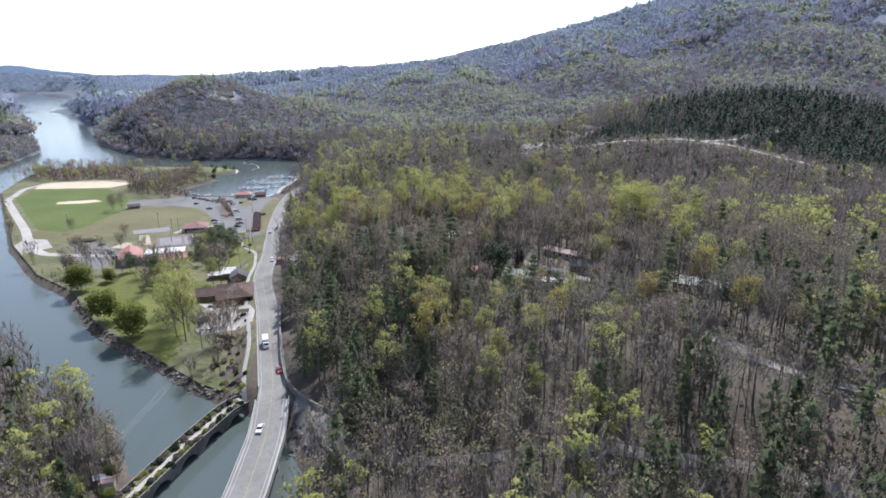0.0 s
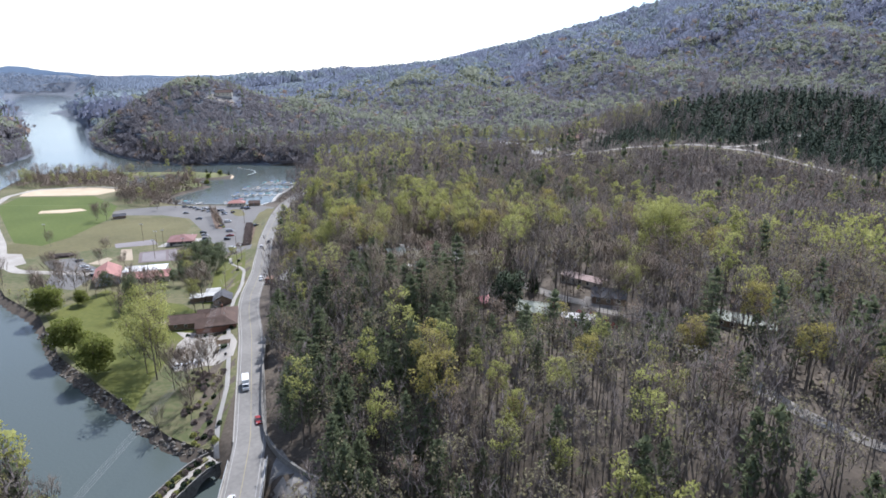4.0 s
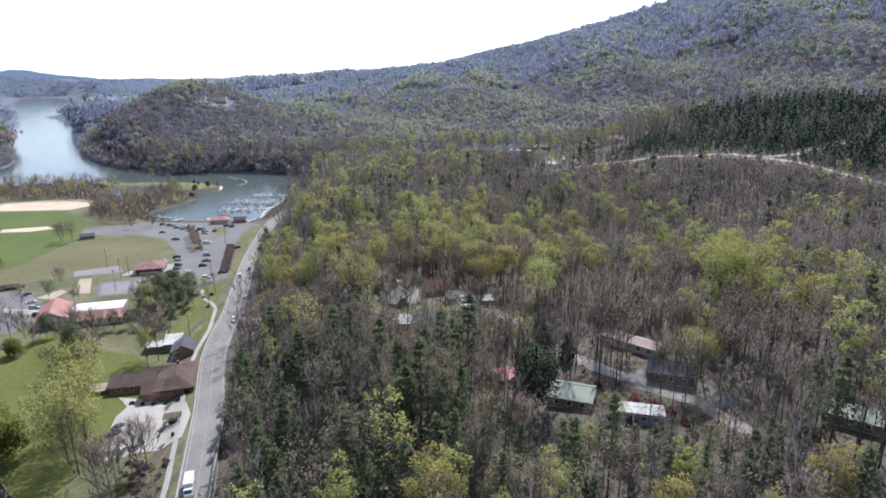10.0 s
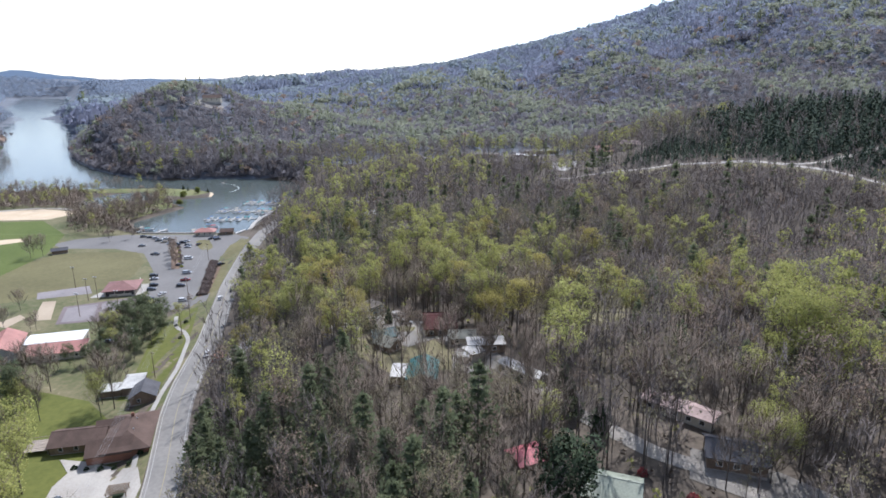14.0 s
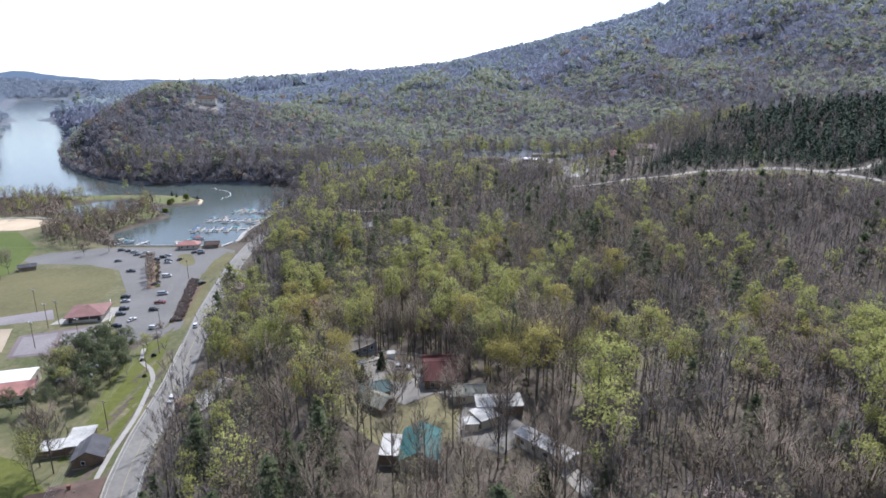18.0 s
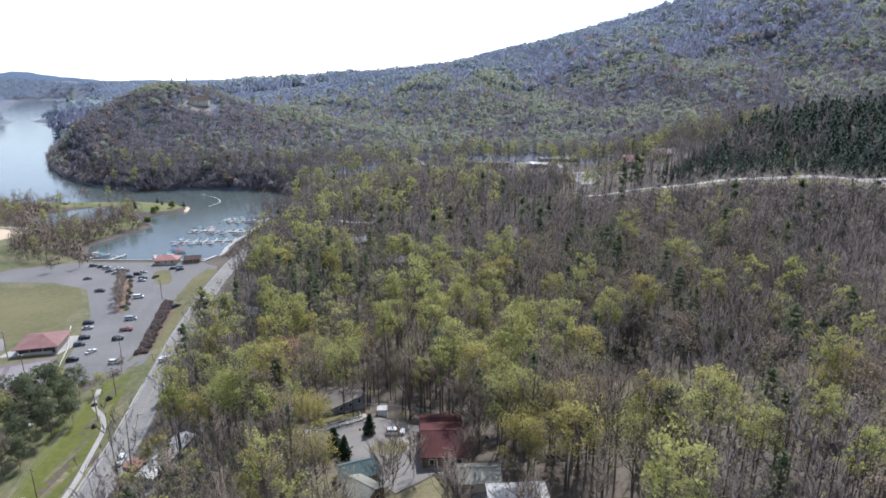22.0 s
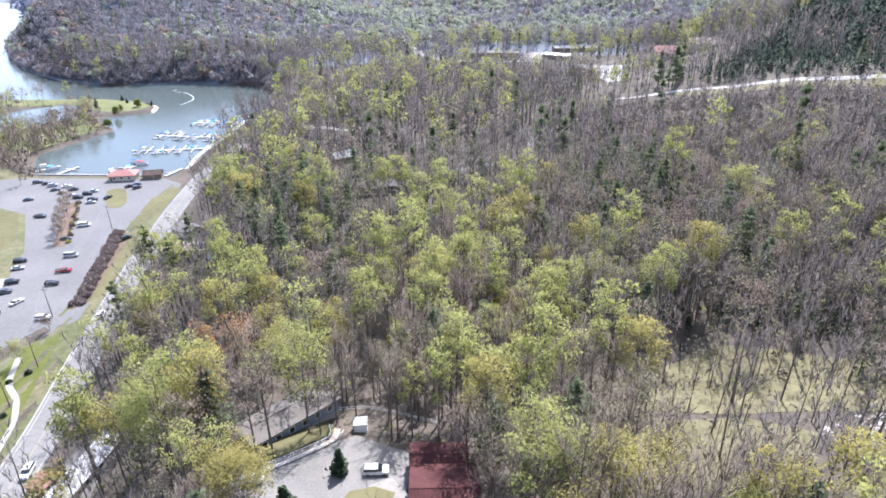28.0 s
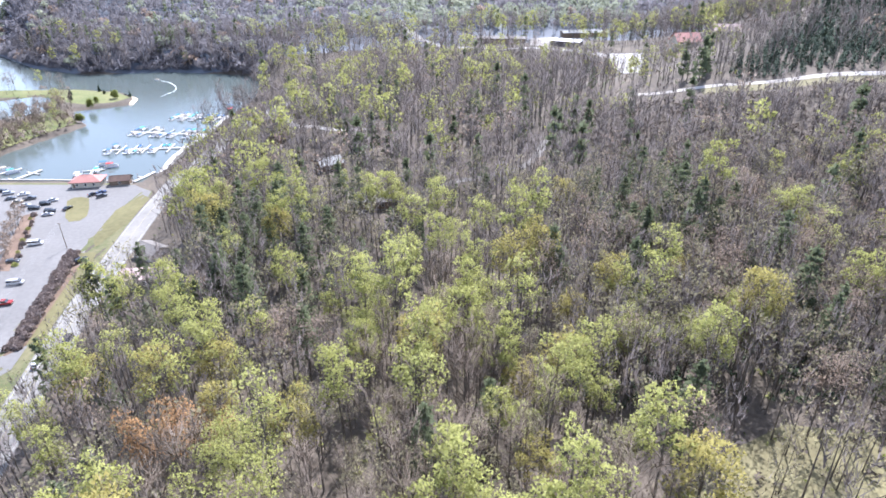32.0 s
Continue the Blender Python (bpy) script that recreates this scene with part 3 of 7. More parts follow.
def broadleaf(seed, height=20.0, spread=4.2, low=0.36, limbs=14, twigs=15, leaves=0, leaf=0.3, sides=5, lean=1.0, clumps=0, steep=1.0):
    """Trunk with rising limbs, and a crown of fine bare twigs, or of young leaves gathered in clumps at the limbs' ends."""
    g = rng(seed)
    bend = g.normal(size=2) * 0.5
    pts = [np.array((bend[0] * s * s, bend[1] * s * s, height * s)) for s in (0, 0.35, 0.7, 0.97)]
    r = 0.018 * height * np.array((0.62, 0.45, 0.27, 0.05))
    wood = [bar(pts[i], pts[i + 1], r[i], r[i + 1], sides) for i in range(3)] if sides > 3 else [bar(pts[0], pts[3], r[0], r[3], 3)]
    starts, ways, tips, inner = [], [], [], []
    for k in range(limbs):
        s = low + (0.93 - low) * (k + g.random()) / limbs
        base = np.array((bend[0] * s * s, bend[1] * s * s, height * s))
        az = k * 2.4 + g.normal() * 0.5
        reach = spread * (0.5 + 0.55 * g.random()) * (1.15 - 0.7 * (s - low) / (1 - low))
        rise = min(reach * (0.9 + 1.1 * g.random()) * steep, height * 1.02 - base[2])
        mid = base + np.array((np.cos(az) * reach * 0.6, np.sin(az) * reach * 0.6, rise * 0.36))
        end = base + np.array((np.cos(az + 0.2) * reach, np.sin(az + 0.2) * reach, rise))
        r0 = 0.07 * (1.2 - s) * height / 14
        if sides > 3:
            wood += [bar(base, mid, r0, r0 * 0.6), bar(mid, end, r0 * 0.6, 0.015)]
        t = g.random(twigs)[:, None] ** 0.7
        p = np.where(t < 0.5, base + (mid - base) * t * 2, mid + (end - mid) * (t * 2 - 1))
        w = (end - base)[None, :] / np.linalg.norm(end - base) * 0.6 + g.normal(size=(twigs, 3)) * (0.42, 0.42, 0.25) + (0, 0, 0.75)
        starts.append(p)
        ways.append(w / np.linalg.norm(w, axis=1)[:, None])
        tips.append(end)
        inner.append(mid * 0.45 + end * 0.55)
    p, w = np.concatenate(starts), np.concatenate(ways)
    n = len(p)
    ln = g.uniform(1.0, 2.6, n) * spread / 4
    if leaves:
        out = [slivers(p, w, ln, g.uniform(0.035, 0.075, n) * lean, g)]
        hearts = np.array(tips + [np.array((bend[0] * 0.9, bend[1] * 0.9, height * 0.97))] + inner[: max(1, len(inner) * 2 // 3)])
        if clumps:
            hearts = hearts[g.permutation(len(hearts))[:clumps]]
        size = g.uniform(0.26, 0.46, len(hearts)) * spread
        which = g.choice(len(hearts), leaves, p=size ** 2 / (size ** 2).sum())
        u = g.normal(size=(leaves, 3))
        u /= np.linalg.norm(u, axis=1)[:, None]
        u[:, 2] = np.where(u[:, 2] < -0.35, -u[:, 2], u[:, 2])
        at = hearts[which] + u * (size[which] * g.uniform(0.35, 1.12, leaves) ** 0.6)[:, None] * (1, 1, 1.05)
        crown = (*leaflets(at, g.uniform(0.6, 1.35, leaves) * leaf, g), u)
        return gather(wood), gather(out), crown
    a = slivers(p, w, ln, g.uniform(0.035, 0.075, n) * lean, g)
    p2 = p + w * ln[:, None] * g.uniform(0.25, 0.8, n)[:, None]
    w2 = w + g.normal(size=(n, 3)) * 0.38 + (0, 0, 0.25)
    w2 /= np.linalg.norm(w2, axis=1)[:, None]
    c = slivers(p2, w2, ln * 0.8, g.uniform(0.03, 0.06, n) * lean, g)
    return gather(wood), gather([a, c]), None


def conifer(seed, height=22.0, spread=3.6, low=0.3, whorls=11, arms=6, sprays=7, size=0.55, droop=0.12, woody=True, gaps=0.0):
    """Trunk with whorls of boughs; the sprays of a bough form one flat, slightly drooping tuft."""
    g = rng(seed)
    wood = [bar((0, 0, 0), (0.1, 0, height * 0.6), 0.012 * height, 0.007 * height, 5), bar((0.1, 0, height * 0.6), (0.1, 0.1, height), 0.007 * height, 0.02, 5)]
    at, out = [], []
    for k in range(whorls):
        s = low + (0.99 - low) * (k + 0.6 * g.random()) / whorls
        reach = spread * (1.04 - (s - low) / (1 - low)) ** 0.8 * g.uniform(0.72, 1.15)
        for j in range(arms):
            if g.random() < gaps:
                continue
            az = j * 2 * np.pi / arms + k * 0.9 + g.normal() * 0.25
            length = reach * g.uniform(0.6, 1.1)
            end = np.array((np.cos(az) * length, np.sin(az) * length, height * s + length * (0.25 - droop * 2)))
            base = np.array((0, 0, height * s))
            if j % 2 == 0 and woody:
                wood.append(bar(base, end, 0.05, 0.012))
            t = g.uniform(0.25, 1.05, sprays)[:, None]
            off = g.normal(size=(sprays, 3)) * (0.16 * length + 0.12, 0.16 * length + 0.12, 0.12)
            at.append(base + (end - base) * t + off)
            out.append(np.c_[np.cos(az) * 0.75 + off[:, 0], np.sin(az) * 0.75 + off[:, 1], 0.55 + 1.2 * off[:, 2]])
    at.append(np.array((0, 0, height)) - np.abs(g.normal(size=(14, 3))) * (0, 0, 0.9) + g.normal(size=(14, 3)) * 0.18)
    out.append(g.normal(size=(14, 3)) * 0.5 + (0, 0, 0.7))
    at, out = np.concatenate(at), np.concatenate(out)
    out /= np.linalg.norm(out, axis=1)[:, None]
    return gather(wood), None, (*leaflets(at, g.uniform(0.7, 1.4, len(at)) * size, g), out)


BARE = [broadleaf(s, h, sp, limbs=18, twigs=27, steep=1.3) for s, h, sp in ((1, 20, 3.9), (2, 22, 3.4), (8, 21, 3.7))]
BARE += [broadleaf(s, h, sp, limbs=18, twigs=24, steep=1.25, leaves=n, leaf=0.15, low=0.34) for s, h, sp, n in ((3, 17, 4.2, 560), (4, 19, 3.6, 640))]
LIGHT_GREEN = [broadleaf(s, h, sp, leaves=420, leaf=0.42, limbs=10, twigs=6, low=0.4) for s, h, sp in ((15, 22, 4.2), (16, 19, 4.4))]
LIGHT_BARE = [broadleaf(s, h, sp, limbs=9, twigs=12, lean=2.5, steep=1.4, sides=3, low=0.3) for s, h, sp in ((5, 20, 3.9), (6, 22, 3.6), (7, 17, 4.3))]
LIGHT_BARE += [broadleaf(s, h, sp, limbs=9, twigs=9, lean=2.0, steep=1.2, sides=3, low=0.3, leaves=130, leaf=0.27) for s, h, sp in ((9, 19, 4.0), (10, 17, 4.2))]
GREEN = [broadleaf(s, h, sp, leaves=n, leaf=0.24, twigs=12, limbs=14, low=lo) for s, h, sp, n, lo in ((11, 24, 4.2, 1500, 0.46), (12, 26, 3.7, 1300, 0.5), (13, 20, 4.7, 1700, 0.38), (14, 23, 3.7, 700, 0.46), (15, 22, 4.2, 1250, 0.42))]
BUDDING = [broadleaf(s, h, sp, leaves=n, leaf=0.2, twigs=14) for s, h, sp, n in ((21, 18, 4.2, 760), (22, 20, 4.0, 600))]
LIGHT_BUD = [broadleaf(s, h, sp, leaves=240, leaf=0.27, twigs=9, limbs=10, lean=2.0, sides=3) for s, h, sp in ((23, 18, 4.2), (24, 20, 4.0))]
LIGHT_PINE = [conifer(s, h, sp, whorls=9, arms=5, sprays=6, size=0.62, droop=0.06, gaps=0.2, woody=False) for s, h, sp in ((34, 20, 4.8), (35, 21, 5.0))]
PINE = [conifer(s, h, sp, whorls=12, arms=6, sprays=15, size=0.34, droop=0.06, gaps=0.2, low=lo) for s, h, sp, lo in ((31, 20, 5.0, 0.25), (32, 22, 5.2, 0.34), (33, 17, 4.6, 0.2))]
BARE_MID = [broadleaf(s, h, sp, limbs=9, twigs=9, sides=3, lean=3.6, steep=1.3, low=0.28) for s, h, sp in ((41, 20, 4.1), (42, 18, 3.9), (43, 21, 3.7))]
GREEN_MID = [broadleaf(s, h, sp, limbs=12, twigs=5, leaves=170, leaf=0.6, sides=3, lean=3, low=0.26) for s, h, sp in ((51, 20, 4.4), (52, 18, 4.6))]
BUD_MID = [broadleaf(s, h, sp, limbs=8, twigs=7, leaves=80, leaf=0.45, sides=3, lean=3, low=0.28) for s, h, sp in ((61, 19, 4.2),)]
PINE_MID = [conifer(s, h, sp, whorls=7, arms=4, sprays=3, size=1.1, woody=False, low=0.15) for s, h, sp in ((71, 21, 4.2), (72, 17, 3.8))]


def far_crown(seed, n=56, tall=7.6, wide=5.4, size=1.15, lumps=5):
    """A far crown of a few overlapping leafy lumps that reaches low down."""
    g = rng(seed)
    heart = np.c_[g.normal(size=(lumps, 2)) * wide * 0.34, tall * np.linspace(0.45, 0.92, lumps)]
    which = g.integers(0, lumps, n)
    u = g.normal(size=(n, 3))
    u /= np.linalg.norm(u, axis=1)[:, None]
    u[:, 2] = np.abs(u[:, 2]) * 1.1 - 0.25
    at = heart[which] + u * (wide * 0.55, wide * 0.55, tall * 0.3) * g.uniform(0.6, 1.0, n)[:, None]
    return None, None, (*leaflets(at, g.uniform(0.7, 1.2, n) * size, g), u)


def far_brush(seed, n=26, m=24, tall=8.0, wide=5.0):
    """A far leafless crown: fine upright sprays over low lumps."""
    g = rng(seed)
    foot = np.c_[g.normal(size=(n, 2)) * wide * 0.5, g.uniform(0.25, 0.6, n) * tall]
    way = np.c_[g.normal(size=(n, 2)) * 0.28, np.ones(n)]
    way /= np.linalg.norm(way, axis=1)[:, None]
    v, f = slivers(foot, way, g.uniform(0.3, 0.5, n) * tall, g.uniform(0.55, 0.95, n), g)
    out = np.c_[foot[:, :2] / wide, np.full(n, 0.6)]
    lump = far_crown(seed + 500, m, tall * 0.8, wide, 1.15, 4)[2]
    both = gather([(v, f), lump[:2]])
    return None, None, (*both, np.r_[out / np.linalg.norm(out, axis=1)[:, None], lump[2]])


def far_cone(seed, n=30, tall=13.0, wide=2.7, size=1.25):
    """A far conifer: short tufts down a narrow cone."""
    g = rng(seed)
    s, az = np.linspace(0.06, 1.0, n), np.arange(n) * 2.4 + g.normal(size=n) * 0.3
    r = wide * (1.03 - s) ** 0.85 * g.uniform(0.6, 1.1, n)
    u = np.c_[np.cos(az), np.sin(az), np.full(n, 0.55)]
    return None, None, (*leaflets(np.c_[np.cos(az) * r, np.sin(az) * r, s * tall], (1.25 - 0.6 * s) * size, g), u / np.linalg.norm(u, axis=1)[:, None])


FAR = [far_crown(s) for s in (81, 82, 83, 89)]
FAR_BARE = [far_brush(s) for s in (84, 87, 88)]
FAR_PINE = [far_cone(s) for s in (85, 86)]
HILL_PINE = [far_cone(s, 46, h, 3.4, 1.7) for s, h in ((75, 19.0), (76, 16.0), (77, 21.0))]


def joined(name, protos, places, mats, label, category):
    """One mesh of many trees that nobody would count: places are rows x, y, z, scale, turn."""
    vs, fs, ms, ns, k = [], [], [], [], 0
    pick = rng(len(places)).integers(0, len(protos), len(places))
    for i, proto in enumerate(protos):
        sel = places[pick == i]
        if not len(sel):
            continue
        cc, ss = np.cos(sel[:, 4])[:, None], np.sin(sel[:, 4])[:, None]
        big = sel[:, 3, None]
        slots = [j for j in (1, 2) if proto[j] is not None]
        pieces, soft = rounded([proto[j] for j in slots], *((0.6, 0.12, 1.0) if proto[0] is None else (0.25, 0.45, 0.45)))
        if proto[0] is not None:
            slots, pieces, soft = [0] + slots, [proto[0]] + pieces, [round_normals(*proto[0])] + soft
        for slot, (v, f), o in zip(slots, pieces, soft):
            x = (cc * v[:, 0] - ss * v[:, 1]) * big + sel[:, 0, None]
            y = (ss * v[:, 0] + cc * v[:, 1]) * big + sel[:, 1, None]
            z = big * v[:, 2] + sel[:, 2, None]
            vs.append(np.stack([x, y, z], -1).reshape(-1, 3))
            ns.append(np.stack([cc * o[:, 0] - ss * o[:, 1], ss * o[:, 0] + cc * o[:, 1], np.broadcast_to(o[:, 2], (len(sel), len(o)))], -1).reshape(-1, 3))
            fs.append((f[None] + (np.arange(len(sel)) * len(v))[:, None, None]).reshape(-1, 3) + k)
            ms.append(np.full(len(sel) * len(f), slot))
            k += len(sel) * len(v)
    ob = new(name, mesh_from(name, np.concatenate(vs), np.concatenate(fs), mats, np.concatenate(ms), normals=np.concatenate(ns)))
    return tagged(ob, label, category, kind="stuff")


def spread_points(x0, x1, y0, y1, gap, seed):
    """A loose grid of places, jittered."""
    g = rng(seed)
    xs, ys = np.meshgrid(np.arange(x0, x1, gap), np.arange(y0, y1, gap))
    p = np.stack([xs.ravel(), ys.ravel()], 1) + g.uniform(-0.5, 0.5, (xs.size, 2)) * gap * 1.1
    return p


def near_line(p, line, d):
    best = np.full(len(p), 1e9)
    q = np.array(line, float)
    for a, b in zip(q[:-1], q[1:]):
        w = b - a
        t = np.clip(((p - a) @ w) / (w @ w), 0, 1)
        best = np.minimum(best, np.linalg.norm(p - a - t[:, None] * w, axis=1))
    return best < d


def in_outline(p, outline):
    inside = np.zeros(len(p), bool)
    q = np.array(outline, float)
    for (ax, ay), (bx, by) in zip(q, np.roll(q, -1, 0)):
        if ay != by:
            inside ^= ((ay > p[:, 1]) != (by > p[:, 1])) & (p[:, 0] < (bx - ax) * (p[:, 1] - ay) / (by - ay) + ax)
    return inside


def patchy(p, scale, seed):
    """Slow variation over the plan, 0 to 1."""
    return np.array([noise.noise((x * scale + seed, y * scale, seed * 0.7)) for x, y in p]) * 0.5 + 0.5


# ---- plan of the houses: name, label, x, y, length, depth, turn, eaves, roof rise, walls ... ----
BUSHY = [broadleaf(s, h, sp, low=0.02, limbs=30, leaves=n, leaf=0.36, twigs=6, steep=0.55) for s, h, sp, n in ((201, 8, 4.6, 3000), (202, 10, 4.6, 3000))]
DENSE = [conifer(s, h, sp, low=0.04, whorls=15, arms=9, sprays=11, size=0.6, droop=0.05) for s, h, sp in ((211, 13, 5.4), (212, 10, 2.6))]
ROUND_DARK = [broadleaf(s, h, sp, low=0.1, limbs=18, leaves=1800, leaf=0.32, twigs=12) for s, h, sp in ((221, 13, 4.6), (222, 15, 4.2))]


# ---- building materials ----
def paint(name, c, rough=0.6, metal=0.0, spread=0.12, big=0.25, fine=2.5, bump=0.15, spec=0.4, vary=0.0):
    lo, hi = tuple(v * (1 - spread) for v in c), tuple(min(1, v * (1 + spread)) for v in c)
    return mat(name, lo, hi, rough, big, fine, bump, metal, vary=vary, spec=spec)


M_REDROOF = paint("dark_red_metal_roof", (0.088, 0.036, 0.034), 0.85, 0.0, 0.3, spec=0.15)
M_TILE = paint("terracotta_roof", (0.35, 0.165, 0.14), 0.7, 0.0, 0.2)
M_TEAL = paint("teal_metal_roof", (0.045, 0.14, 0.135), 0.6, 0.0, 0.22)
M_BLUEROOF = paint("blue_grey_metal_roof", (0.075, 0.125, 0.125), 0.6, 0.0, 0.2)
M_PALEGREEN = paint("pale_green_metal_roof", (0.25, 0.278, 0.22), 0.55, 0.0, 0.2)
M_WHITEROOF = paint("white_coated_roof", (0.43, 0.42, 0.40), 0.7, 0.0, 0.3)
M_DARKFRONT = paint("dark_siding_and_porch_shade", (0.07, 0.065, 0.065), 0.8)
M_DULLTILE = paint("dull_brick_red_roof", (0.23, 0.12, 0.108), 0.75, 0.0, 0.2)
M_ROSEROOF = paint("rose_red_metal_roof", (0.52, 0.15, 0.17), 0.5, 0.0, 0.25)
M_BRIGHTROOF = paint("bright_white_roof_membrane", (0.76, 0.76, 0.75), 0.6, 0.0, 0.08)
M_KHAKI = paint("dull_khaki_metal_roof", (0.26, 0.255, 0.205), 0.7, 0.0, 0.2)
M_PALEBLUE = paint("pale_grey_blue_siding", (0.36, 0.39, 0.43), 0.7)
M_OLDWHITE = paint("streaked_old_white_metal", (0.46, 0.455, 0.435), 0.8, 0.0, 0.3, spec=0.2)
M_DULLSTEEL = paint("dull_weathered_steel", (0.30, 0.30, 0.29), 0.85, 0.0, 0.2, spec=0.2)
M_PINKROOF = paint("faded_pink_roof", (0.36, 0.27, 0.25), 0.8, 0.0, 0.25)
M_BROWN = paint("brown_shingles", (0.105, 0.07, 0.056), 0.9, 0.0, 0.3, fine=5)
M_GREY = paint("grey_shingles", (0.185, 0.17, 0.155), 0.9, 0.0, 0.25, fine=5)
M_BROWNGREY = paint("brown_grey_shingles", (0.165, 0.145, 0.125), 0.9, 0.0, 0.3, fine=5)
M_DARKROOF = paint("charcoal_shingles", (0.085, 0.085, 0.095), 0.9, 0.0, 0.3, fine=5)
M_SLATEWALL = paint("slate_blue_siding", (0.20, 0.24, 0.30), 0.7)
M_WOODWALL = paint("weathered_wood_siding", (0.20, 0.145, 0.10), 0.85, spread=0.3)
M_CREAM = paint("cream_siding", (0.52, 0.47, 0.38), 0.7)
M_BRICK = paint("red_brown_brick", (0.24, 0.115, 0.08), 0.85, spread=0.25, fine=6)
M_TRIM = paint("white_trim", (0.76, 0.76, 0.74), 0.5, spread=0.05)
M_PANE = mat("window_glass", (0.02, 0.025, 0.03), (0.04, 0.045, 0.05), 0.06, bump=0, spec=0.8)
M_TIMBER = paint("grey_timber", (0.33, 0.28, 0.23), 0.85, spread=0.25, fine=4)
M_STEEL = paint("galvanised_steel", (0.45, 0.46, 0.47), 0.4, 0.8, 0.1)
M_BLACK = paint("black_rubber", (0.02, 0.02, 0.022), 0.8)
M_CHROME = paint("bright_metal", (0.6, 0.6, 0.62), 0.25, 0.9, 0.05)
M_LAMP = paint("headlight_lens", (0.7, 0.7, 0.72), 0.15)
M_TAIL = paint("tail_light_lens", (0.35, 0.02, 0.02), 0.2)
M_REDBUD = mat("red_blossom", (0.22, 0.05, 0.055), (0.36, 0.10, 0.10), big=0.2, fine=0.8, bump=0, island=0.35, through_light=0.2)
M_BRICKROOF = paint("rusty_flat_roof", (0.25, 0.14, 0.10), 0.8, spread=0.2)


